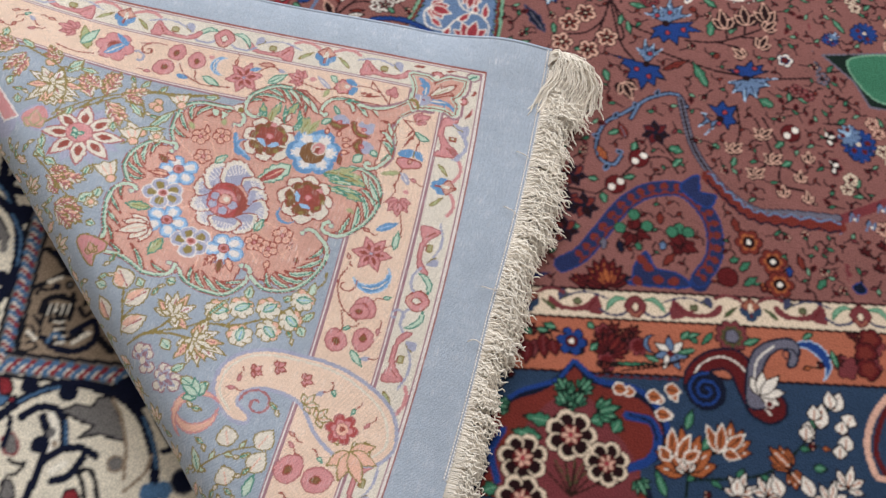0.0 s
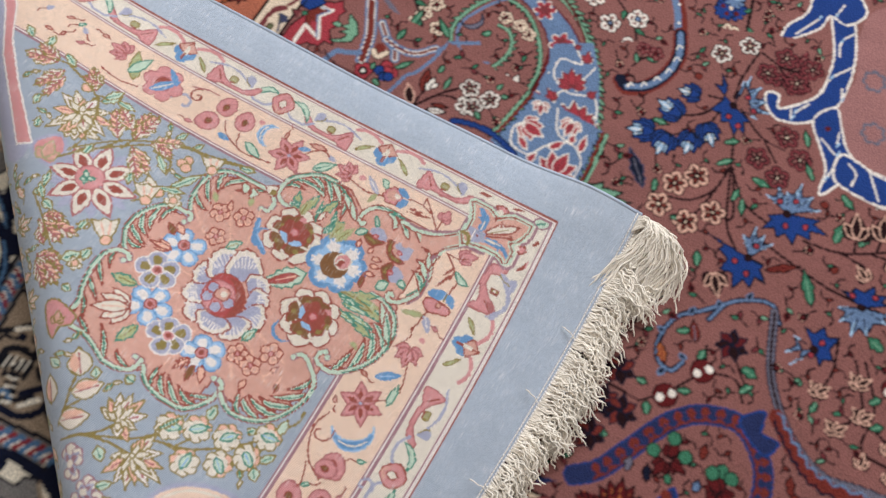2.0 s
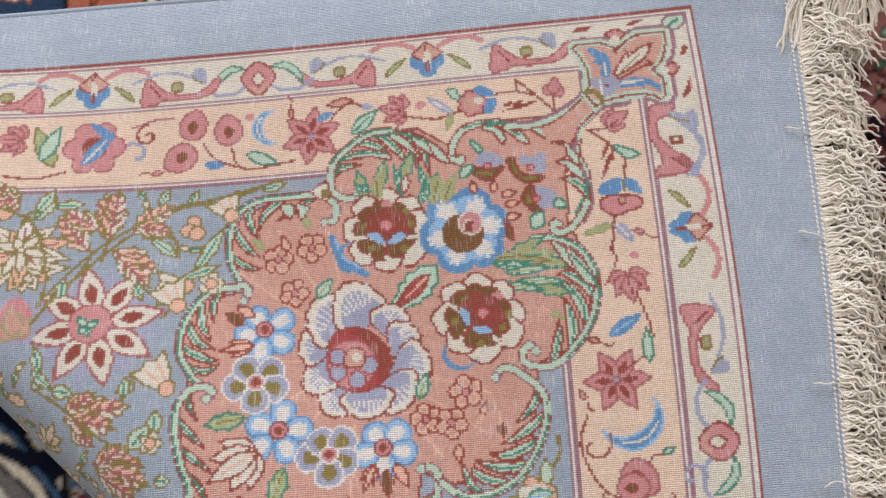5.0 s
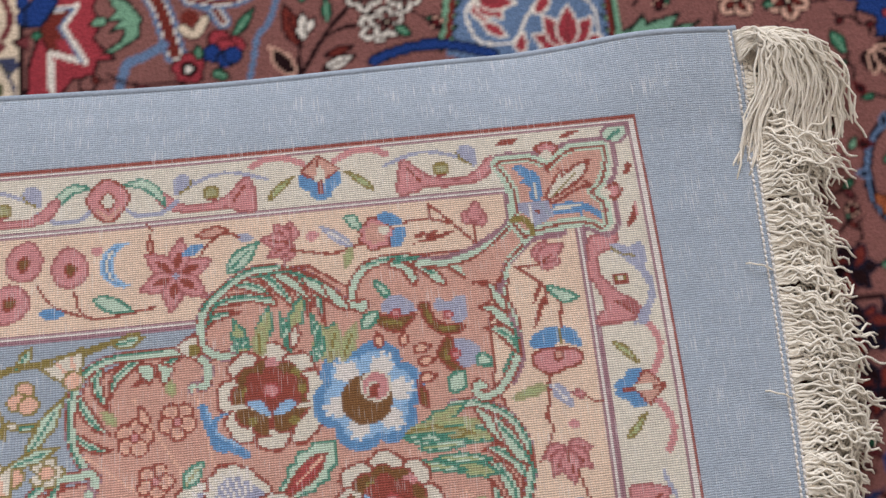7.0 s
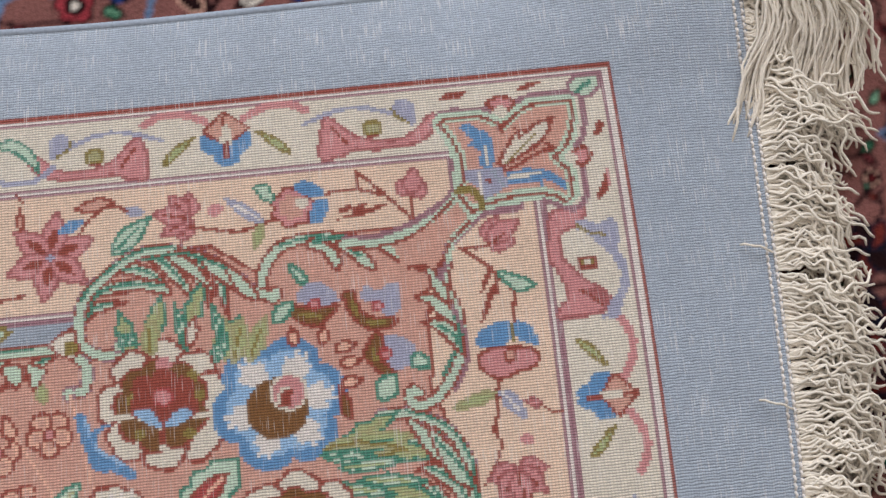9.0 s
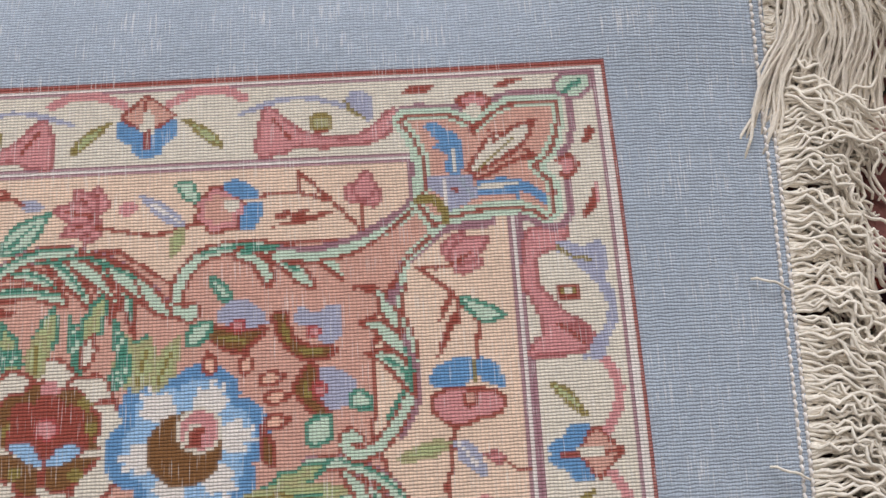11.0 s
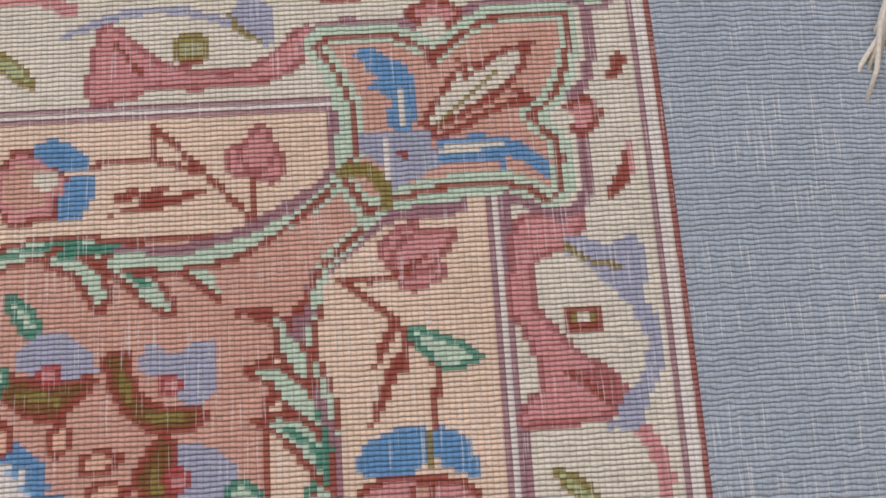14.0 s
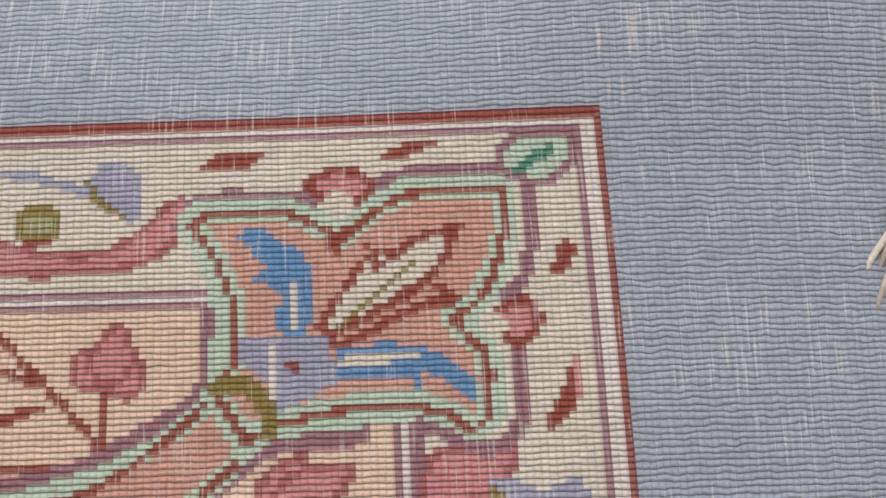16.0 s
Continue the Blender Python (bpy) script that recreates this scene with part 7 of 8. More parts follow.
lily((142, 33), (154, 14))
face.flower((311, 101), 10, 5, "white", "navy", "royal", "red", None, 10, 0.45)
face.disc((207, 146), 4.5, "brick", "maroon")
face.disc((237, 90), 4.5, "brick", "maroon")
face.disc((51, 213), 4.5, "brick", "maroon")
# scroll, cherries and the blotched hook above the cream strip
face.line([(164, 13), (147, -4), (129, -21), (123, -45), (129, -63), (143, -68), (150, -56)], 'navy', 5.5)
face.line([(155, -9), (164, 13), (183, 27), (200, 31), (212, 17)], 'navy', 5.5)
face.line([(164, 13), (147, -4), (129, -21), (123, -45), (129, -63), (143, -68), (150, -56)], 'slate', 2.4)
face.line([(155, -9), (164, 13), (183, 27), (200, 31), (212, 17)], 'slate', 2.4)
blade(face, (125, -39), (118, -37), 5, "navy", "slate")
blade(face, (144, -51), (152, -52), 5, "navy", "slate")
blade(face, (138, -68), (135, -77), 5, "navy", "slate")
blade(face, (138, -13), (140, -4), 5, "navy", "slate")
blade(face, (178, 24), (180, 33), 5, "navy", "slate")
blade(face, (159, 6), (155, 12), 5, "navy", "slate")
blade(face, (136, -65), (124, -48), 11, "flame", "maroon", "brick", 3)
for k in range(7):
    face.leaf((182, -21), 51 * k, 15, 9, "red" if k % 2 else "maroon", "navy")
for k in range(7):
    face.leaf((104, -88), 51 * k, 15, 9, "brick" if k % 2 else "maroon", "navy")
for k in range(7):
    face.leaf((103, -120), 51 * k, 15, 9, "brick" if k % 2 else "maroon", "navy")
for k in range(7):
    face.leaf((120, -121), 51 * k, 15, 9, "brick" if k % 2 else "maroon", "navy")
for k in range(7):
    face.leaf((104, -151), 51 * k, 15, 9, "brick" if k % 2 else "maroon", "navy")
face.disc((168, -55), 11, "red", "maroon")
for q in (-3.5, 4.5):
    face.disc(np.add((168, -55), (q, q)), 3.6, "white")
face.disc((148, -90), 11, "red", "maroon")
for q in (-3.5, 4.5):
    face.disc(np.add((148, -90), (q, q)), 3.6, "white")
face.disc((321, 10), 11, "red", "maroon")
for q in (-3.5, 4.5):
    face.disc(np.add((321, 10), (q, q)), 3.6, "white")
blade(face, (153, -34), (143, -16), 9, "brick", "maroon", "grey")
face.line([(108, -188), (125, -173), (141, -144), (160, -110), (182, -90), (212, -82), (233, -93), (249, -116), (252, -149), (240, -176)], 'royal', 17.5)
face.line([(108, -188), (125, -173), (141, -144), (160, -110), (182, -90), (212, -82), (233, -93), (249, -116), (252, -149), (240, -176)], 'indigo', 15)
hook = curve_through([(108, -188), (125, -173), (141, -144), (160, -110), (182, -90), (212, -82), (233, -93), (249, -116), (252, -149), (240, -176)], 5)
for k, q in enumerate(hook[4:-1]):
    d = hook[k + 5] - q
    a = math.degrees(math.atan2(d[1], d[0]))
    face.fill(turned([(-4, -6.5), (1, -2.5), (-1, 2), (3, 6.5), (5.5, 2.5), (2.5, -1), (4.5, -5)], q, a, 1.0, bool(k % 2)), "brick", None)
face.fill([(214, -82), (217, -71), (230, -62), (233, -80), (249, -81), (241, -97)], "indigo", "royal", 2)
face.fill([(154, -196), (175, -192), (176, -176), (186, -158), (197, -173), (217, -174), (232, -185), (202, -192)], "indigo", "royal", 2)
face.fill(turned([(-6, -3), (0, -5), (5, -1), (2, 4), (-4, 3)], (180, -190), 1200), "brick", None)
face.fill(turned([(-6, -3), (0, -5), (5, -1), (2, 4), (-4, 3)], (189, -174), 1225), "brick", None)
face.fill(turned([(-6, -3), (0, -5), (5, -1), (2, 4), (-4, 3)], (200, -185), 1240), "brick", None)
face.fill(turned([(-6, -3), (0, -5), (5, -1), (2, 4), (-4, 3)], (215, -184), 1268), "brick", None)
face.fill(turned([(-6, -3), (0, -5), (5, -1), (2, 4), (-4, 3)], (182, -167), 1215), "brick", None)
maple(face, (152, -199), (145, -170), "red", "maroon", "flame", 9, 90)
maple(face, (154, -199), (148, -182), "flame", "red", None, 5, 50)
fan(face, (172, -137), (174, -120), 3, 40, "red", "maroon", 0.5)
fan(face, (175, -139), (190, -143), 3, 40, "red", "maroon", 0.5)
fan(face, (170, -141), (166, -157), 3, 40, "red", "maroon", 0.5)
fan(face, (220, -143), (204, -132), 3, 40, "red", "maroon", 0.5)
fan(face, (222, -142), (237, -148), 3, 40, "red", "maroon", 0.5)
fan(face, (218, -147), (212, -157), 3, 40, "red", "maroon", 0.5)
face.disc((158, -137), 6.5, "green", "darkgreen")
face.disc((170, -120), 6.5, "green", "darkgreen")
face.disc((184, -130), 6.5, "green", "darkgreen")
face.disc((216, -126), 6.5, "green", "darkgreen")
face.disc((225, -128), 6.5, "green", "darkgreen")
face.disc((209, -131), 6.5, "green", "darkgreen")
blade(face, (202, -153), (201, -141), 9, 'slate', "maroon", None, 2)
blade(face, (145, -164), (143, -150), 9, 'grey', "maroon", None, 2)
blade(face, (197, -125), (195, -111), 9, 'brick', "maroon", None, 2)
blade(face, (163, -164), (158, -149), 9, 'navy', "maroon", None, 2)
blade(face, (180, -158), (176, -148), 9, 'green', "maroon", None, 2)
blade(face, (204, -169), (215, -152), 9, 'brick', "maroon", None, 2)
blade(face, (274, -118), (267, -100), 9, 'brick', "maroon", None, 2)
blade(face, (327, -155), (326, -142), 9, 'royal', "maroon", None, 2)
blade(face, (278, -159), (288, -146), 9, 'green', "maroon", None, 2)
blade(face, (283, -174), (296, -161), 9, 'green', "maroon", None, 2)
blade(face, (317, -142), (323, -130), 9, 'green', "maroon", None, 2)
blade(face, (341, -144), (333, -128), 9, 'brick', "maroon", None, 2)
blade(face, (268, -151), (277, -145), 9, 'green', "maroon", None, 2)
blade(face, (355, -162), (363, -148), 9, 'green', "maroon", None, 2)
face.flower((285, -126), 15, 6, "brick", "maroon", "flame", "maroon", "white", 10, 0.3)
face.flower((310, -142), 15, 6, "brick", "maroon", "flame", "maroon", "white", 10, 0.3)
face.flower((318, -165), 15, 6, "brick", "maroon", "flame", "maroon", "white", 10, 0.3)
face.disc((267, -168), 11, "red", "maroon")
face.line([(204, 26), (219, -23), (238, -53), (263, -76), (293, -89), (325, -84), (373, -79)], 'navy', 8.5)
face.line([(204, 26), (219, -23), (238, -53), (263, -76), (293, -89), (325, -84), (373, -79)], 'grey', 6.2)
face.line([(204, 26), (219, -23), (238, -53), (263, -76)], 'maroon', 2.4)
face.line([(239, -61), (264, -82), (289, -95), (326, -93), (375, -89)], 'brick', 13)
wave = curve_through([(239, -61), (264, -82), (289, -95), (326, -93), (375, -89)], 5)
face.line([q + np.array((0, 7.5 if k % 2 else 3.5)) for k, q in enumerate(wave)], "slate", 2.2, smooth=False)
face.line([q - np.array((0, 7.5 if k % 2 else 4)) for k, q in enumerate(wave)], "navy", 2.2, smooth=False)


def great_daisy(at, r, rot):
    """A big flower of dark petals ringed in cream, with a starred red heart."""
    for k in range(7):
        q = turned([(r * 0.66, 0)], at, rot + 51.4 * k)[0]
        face.disc(q, r * 0.4, "maroon")
        face.disc(q, r * 0.36, "cream")
        face.disc(turned([(r * 0.58, 0)], at, rot + 51.4 * k)[0], r * 0.27, "maroon")
    face.disc(at, r * 0.46, "red", "maroon")
    for k in range(6):
        face.leaf(turned([(r * 0.08, 0)], at, rot + 60 * k)[0], rot + 60 * k, r * 0.34, r * 0.16, "blush")
    face.disc(at, r * 0.1, "crimson")


# lotus, hooks and paisley above the selvedge
face.fill([(-315, 134), (-85, 118), (-95, 51), (-156, 41), (-315, 39)], 'field', None, 1.5, smooth=False)
face.fill([(-80, 118), (-5, 112), (-1, 78), (-1, 45), (-79, 45), (-93, 51), (-85, 84)], 'slate', None, 1.5, smooth=False)
face.fill([(-309, 85), (-304, 95), (-299, 106), (-292, 108), (-286, 115), (-283, 108), (-278, 105), (-281, 97), (-277, 86), (-281, 79), (-277, 73), (-270, 66), (-279, 65), (-281, 57), (-292, 56), (-299, 47), (-317, 44), (-315, 67)], 'crimson', 'maroon', 1.5, smooth=False)
face.fill([(-306, 97), (-290, 98), (-297, 87), (-286, 65), (-304, 72), (-310, 84)], 'brick', 'maroon', 1.4, smooth=False)
face.fill([(-301, 79), (-293, 80), (-288, 69), (-299, 72)], 'crimson', None, 1.5, smooth=False)
face.line([(-303, 97), (-289, 99), (-297, 87), (-285, 65), (-304, 72), (-303, 43)], 'white', 3.2, smooth=False)
face.line([(-305, 97), (-291, 98), (-299, 87), (-287, 65)], 'slate', 1.4, smooth=False)
face.fill([(-317, 100), (-309, 109), (-299, 103), (-304, 95), (-309, 88), (-317, 89)], 'royal', 'navy', 1.6, smooth=False)
face.disc((-311, 83), 3.4, 'green', 'darkgreen')
face.fill([(-273, 105), (-262, 99), (-255, 89), (-257, 77), (-269, 70), (-277, 69), (-266, 76), (-264, 83), (-272, 82), (-266, 88), (-274, 88), (-268, 94), (-271, 98)], 'mint', 'darkgreen', 1.5, smooth=False)
blade(face, (-273, 89), (-283, 87), 6, 'mint', 'darkgreen', None, 0)
face.line([(-262, 127), (-252, 108), (-244, 91), (-238, 66)], 'slate', 12)
face.line([(-262, 127), (-252, 108), (-244, 91), (-238, 66)], 'white', 7.8)
face.line([(-262, 127), (-252, 108), (-244, 91), (-238, 66)], 'brick', 6)
face.line([(-241, 111), (-228, 98), (-217, 92), (-211, 82)], 'slate', 9)
face.line([(-241, 111), (-228, 98), (-217, 92), (-211, 82)], 'white', 4.8)
face.line([(-241, 111), (-228, 98), (-217, 92), (-211, 82)], 'brick', 3)
face.line([(-183, 112), (-196, 98), (-211, 94), (-229, 97)], 'slate', 8.5)
face.line([(-183, 112), (-196, 98), (-211, 94), (-229, 97)], 'white', 4.3)
face.line([(-183, 112), (-196, 98), (-211, 94), (-229, 97)], 'brick', 2.5)
face.disc((-229, 86), 5, 'brick')
face.line([(-233, 80), (-227, 76), (-221, 84)], 'maroon', 6.4)
face.line([(-233, 80), (-227, 76), (-221, 84)], 'cream', 4.6)
face.line([(-244, 71), (-256, 65), (-264, 61), (-268, 46)], 'slate', 5.5)
face.line([(-176, 121), (-180, 98), (-187, 79), (-193, 72), (-196, 59), (-200, 43)], 'slate', 3.4)
face.disc((-214, 72), 6.5, 'crimson', 'maroon')
face.disc((-206, 67), 6.5, 'crimson', 'maroon')
face.disc((-211, 66), 6.5, 'crimson', 'maroon')
face.disc((-218, 64), 5.5, 'royal', 'navy')
face.disc((-211, 60), 5.5, 'royal', 'navy')
face.disc((-207, 62), 5.5, 'royal', 'navy')
face.flower((-231, 56), 10, 5, "crimson", "maroon", None, "maroon", "white", 20, 0.3)
blade(face, (-206, 73), (-194, 89), 6, 'green', 'darkgreen', 'mint', 0)
blade(face, (-220, 102), (-218, 118), 7, 'green', 'darkgreen', 'mint', 0)
blade(face, (-225, 61), (-226, 70), 5, 'green', 'darkgreen', 'mint', 0)
blade(face, (-168, 89), (-167, 101), 6, 'green', 'darkgreen', 'mint', 0)
blade(face, (-155, 76), (-155, 93), 5, 'green', 'darkgreen', 'mint', 0)
blade(face, (-219, 53), (-209, 49), 6, 'green', 'darkgreen', 'mint', 0)
face.line([(-172, 46), (-156, 70), (-141, 87)], 'maroon', 2.6)
face.line([(-157, 68), (-147, 72), (-134, 74)], 'maroon', 2.2)
face.line([(-172, 48), (-171, 65)], 'maroon', 2.4)
face.line([(-274, 57), (-261, 50), (-234, 49)], 'maroon', 1.6)
blade(face, (-171, 63), (-178, 90), 10, 'brick', 'maroon', 'maroon', 0)
blade(face, (-169, 66), (-168, 84), 7, 'white', 'maroon', None, 0)
blade(face, (-167, 71), (-162, 80), 5, 'white', 'maroon', None, 0)
blade(face, (-175, 47), (-187, 65), 9, 'maroon', 'blush', None, 0)
blade(face, (-160, 48), (-141, 56), 7, 'white', 'maroon', 'maroon', 0)
blade(face, (-158, 56), (-142, 61), 5, 'brick', 'maroon', None, 0)
ringed((-134, 90), 9.5, 53, "white")
ringed((-129, 71), 9.5, 2, "white")
ringed((-112, 88), 9.5, 50, "white")
ringed((-123, 73), 9.5, 20, "white")
blade(face, (-105, 97), (-97, 99), 6, 'green', 'darkgreen', 'mint', 0)
blade(face, (-111, 101), (-109, 110), 6, 'green', 'darkgreen', 'mint', 0)
blade(face, (-118, 70), (-110, 64), 6, 'green', 'darkgreen', 'mint', 0)
serrate([(-95, 55), (-89, 83), (-84, 114)], -1, 9)
face.line([(-92, 55), (-86, 82), (-80, 114)], 'brick', 3)
serrate([(3, 51), (3, 78), (0, 110)], 1, 10)
face.line([(0, 51), (-1, 78), (-4, 110)], 'brick', 3)
face.fill([(3, 49), (18, 65), (19, 59), (38, 64), (33, 56), (49, 58), (40, 53)], 'mint', 'darkgreen', 1.6, smooth=False)
face.line([(-132, 51), (-121, 55), (-101, 58), (-84, 55), (-67, 49)], 'navy', 7)
face.line([(-132, 51), (-121, 55), (-101, 58), (-84, 55), (-67, 49)], 'royal', 4.4)
face.line([(-9, 49), (-8, 69), (-15, 80), (-26, 85), (-37, 80), (-47, 68), (-54, 56), (-67, 55), (-76, 60), (-79, 75), (-72, 85)], 'white', 1.7)
face.line([(-52, 112), (-42, 90), (-29, 85)], 'white', 1.7)
face.line([(-54, 56), (-49, 48)], 'white', 1.7)
fan(face, (-26, 49), (-23, 75), 7, 105, "crimson", "white", 0.46, "rose")
fan(face, (-73, 82), (-51, 78), 5, 60, "crimson", "white", 0.5, "rose")
fan(face, (-33, 107), (-34, 89), 5, 60, "crimson", "white", 0.46, "rose")
fan(face, (-68, 110), (-64, 97), 5, 70, "crimson", "white", 0.46, "rose")
blade(face, (-71, 68), (-58, 58), 7, 'crimson', 'white', None, 0)
blade(face, (-53, 48), (-49, 60), 7, 'crimson', 'white', None, 0)
blade(face, (-41, 70), (-31, 84), 7, 'crimson', 'white', None, 0)
blade(face, (-15, 80), (-16, 100), 7, 'crimson', 'white', None, 0)
blade(face, (-26, 85), (-27, 95), 7, 'crimson', 'white', None, 0)
# flowers of the red medallion and the orange strip
great_daisy((138, -352), 23, 10)
great_daisy((99, -381), 22, 25)
great_daisy((173, -371), 20, 25)
great_daisy((103, -417), 22, 22)
maple(face, (134, -327), (132, -306), "green", "darkgreen", "mint", 5, 50)
maple(face, (130, -325), (120, -313), "green", "darkgreen", "mint", 5, 50)
maple(face, (139, -323), (145, -309), "green", "darkgreen", "mint", 5, 50)
face.flower((127, -264), 15, 6, "royal", "navy", None, "red", "white", 0, 0.45)
blade(face, (87, -271), (88, -295), 13, "red", "maroon", "pink")
blade(face, (99, -262), (105, -286), 13, "red", "maroon", "pink")
blade(face, (108, -266), (115, -281), 13, "red", "maroon", "pink")
face.line([(74, -259), (94, -263), (109, -257), (120, -258)], 'maroon', 1.8)
face.line([(176, -283), (207, -273), (232, -262)], 'maroon', 1.8)
face.line([(147, -263), (174, -266)], 'maroon', 1.6)
maple(face, (162, -266), (155, -243), "red", "maroon", "brick", 7, 80)
maple(face, (163, -266), (174, -246), "red", "maroon", "brick", 7, 80)
maple(face, (160, -278), (160, -286), "red", "maroon", "brick", 7, 80)
maple(face, (178, -251), (174, -241), "red", "maroon", "brick", 7, 80)
blade(face, (89, -265), (80, -258), 7, 'green', 'darkgreen', 'mint', 0)
blade(face, (111, -254), (98, -252), 7, 'green', 'darkgreen', 'mint', 0)
blade(face, (145, -247), (139, -242), 7, 'green', 'darkgreen', 'mint', 0)
blade(face, (145, -269), (152, -260), 7, 'green', 'darkgreen', 'mint', 0)
blade(face, (228, -241), (235, -231), 7, 'green', 'darkgreen', 'mint', 0)
blade(face, (286, -234), (302, -225), 7, 'green', 'darkgreen', 'mint', 0)
blade(face, (170, -300), (184, -301), 12, 'flame', 'white', 'maroon', 0)
blade(face, (201, -301), (216, -302), 12, 'flame', 'white', 'maroon', 0)
blade(face, (217, -292), (232, -292), 12, 'flame', 'white', 'maroon', 0)
blade(face, (211, -316), (226, -317), 12, 'flame', 'white', 'maroon', 0)
blade(face, (230, -354), (227, -327), 10, 'flame', 'white', 'maroon', 0)
blade(face, (235, -356), (244, -330), 10, 'flame', 'white', 'maroon', 0)
blade(face, (228, -357), (218, -346), 10, 'flame', 'white', 'maroon', 0)
blade(face, (240, -354), (254, -344), 10, 'flame', 'white', 'maroon', 0)
blade(face, (271, -341), (258, -318), 10, 'flame', 'white', 'maroon', 0)
blade(face, (272, -340), (272, -314), 10, 'flame', 'white', 'maroon', 0)
blade(face, (277, -337), (293, -320), 10, 'flame', 'white', 'maroon', 0)
blade(face, (275, -340), (290, -342), 10, 'flame', 'white', 'maroon', 0)
blade(face, (348, -314), (349, -299), 13, 'white', 'maroon', 'flame', 0)
blade(face, (356, -294), (354, -279), 13, 'white', 'maroon', 'flame', 0)
blade(face, (371, -280), (367, -263), 13, 'white', 'maroon', 'flame', 0)
blade(face, (380, -302), (381, -289), 13, 'white', 'maroon', 'flame', 0)
blade(face, (379, -325), (380, -311), 13, 'white', 'maroon', 'flame', 0)
blade(face, (357, -364), (346, -346), 13, 'white', 'maroon', 'flame', 0)
blade(face, (329, -369), (321, -352), 13, 'white', 'maroon', 'flame', 0)
blade(face, (290, -377), (289, -360), 13, 'white', 'maroon', 'flame', 0)


def field_sprig(p, a, k):
    face.line(turned([(-9, -1), (0, 0), (6, 2)], p, a), "maroon", 1.5)
    face.leaf(p, a + 35, 9, 4.2, "green" if k % 3 else "mint", "darkgreen")
    if k % 2:
        face.leaf(p, a - 50, 8, 3.8, "rose", "maroon")
    elif k % 4 == 0:
        face.flower(turned([(6, 2)], p, a)[0], 5, 5, "blush", "maroon", None, "red", None, a, 0.35)
    else:
        face.leaf(turned([(5, 1)], p, a)[0], a - 20, 9, 5, "maroon", "red")


def border_sprig(p, a, k):
    face.leaf(p, a, 9, 4.4, ("green", "flame", "white", "maroon")[k % 4], ("darkgreen", "maroon", "maroon", "red")[k % 4])
    face.line(turned([(0, 0), (-6, 2), (-9, 0)], p, a), "darkgreen", 1.4)
    if k % 3 == 0:
        face.flower(turned([(-9, 0)], p, a)[0], 4.5, 5, "blush", "maroon", None, "red", None, a, 0.35)


SEEN = (-480, 440, -400, 420)


def field_branch(p, a, k):
    """A forked stem with leaves and two or three ringed flowers."""
    face.line(turned([(-15, 0), (-4, 2), (12, 0)], p, a), "maroon", 2.2)
    face.line(turned([(-4, 2), (5, 10)], p, a), "maroon", 1.8)
    for q, s in ((turned([(-9, 1)], p, a)[0], 60), (turned([(2, 1)], p, a)[0], -55)):
        face.leaf(q, a + s, 12, 5.4, "green", "darkgreen", "mint")
    daisy(turned([(13, 0)], p, a)[0], 7.5, ("cream", "rose", "blush")[k % 3])
    daisy(turned([(6, 11)], p, a)[0], 6.5, ("cream", "rose", "blush")[k % 3])


face.scatter("field", 17, 2500, SEEN, field_branch)
face.scatter("field", 7.5, 5200, SEEN, field_sprig)
face.scatter("blue", 8, 1600, SEEN, border_sprig)
face.scatter("orange", 7, 1200, SEEN, border_sprig)
face.scatter("brick", 7, 600, SEEN, border_sprig)
face.scatter("pink", 7, 300, SEEN, border_sprig)


def field_tendril(p, a, k):
    face.line(turned([(-7, 2), (-2, -1), (4, 1), (8, -2)], p, a), "maroon", 1.6)
    face.leaf(turned([(2, 0)], p, a)[0], a + 60, 7, 3.4, ("red", "green", "brick")[k % 3], "maroon")


face.scatter("field", 5.2, 7000, SEEN, field_tendril)
face.vary(0.05)
further = Weave(-900, 900, -900, 900, 6, 6, FACE_DYES, 8)
plain_bands(further)
further.vary(0.06)

# ---- the pile of the rug beneath ----
LOW_DYES = dict(cream=(214, 204, 186), navy=(17, 21, 40), grey=(110, 106, 104), tan=(142, 124, 106), blue=(74, 106, 140), red=(130, 44, 50), white=(226, 218, 204), black=(24, 24, 32))
lower = Weave(-760, -100, -660, 120, 1.7, 1.7, LOW_DYES, 9)
lower.all(lower.X > -9999, "cream")
def vine(pts, w=7, c="navy"):
    lower.line(pts, c, w)


def check_band(a, b, w, n):
    """A narrow guard stripe of slanting blue, red and white dashes between dark lines."""
    a, b = np.asarray(a, float), np.asarray(b, float)
    d = (b - a) / np.linalg.norm(b - a)
    nrm = np.array([-d[1], d[0]])
    lower.fill([a + nrm * w / 2, b + nrm * w / 2, b - nrm * w / 2, a - nrm * w / 2], "grey", None, smooth=False)
    step = (b - a) / n
    for k in range(n):
        c = a + step * (k + 0.5)
        lean = d * w * 0.22 + nrm * w * 0.27
        lower.line([c - lean, c + lean], "red" if k % 2 else "blue", np.linalg.norm(step) * (0.7 if k % 2 else 1.0), smooth=False)
        lower.line([c - lean + step * 0.42, c + lean * 0.3 + step * 0.42], "white", 1.7, smooth=False)
    for s in (-0.62, 0.62):
        lower.line([a + nrm * w * s, b + nrm * w * s], "black", 3.6, smooth=False)


lower.fill([(-393, -251), (-368, -383), (-233, -367), (-243, -308), (-340, -213)], 'tan', None, 2, smooth=False)
check_band((-393, -232), (-373, -389), 15, 26)
check_band((-373, -389), (-230, -374), 17, 22)
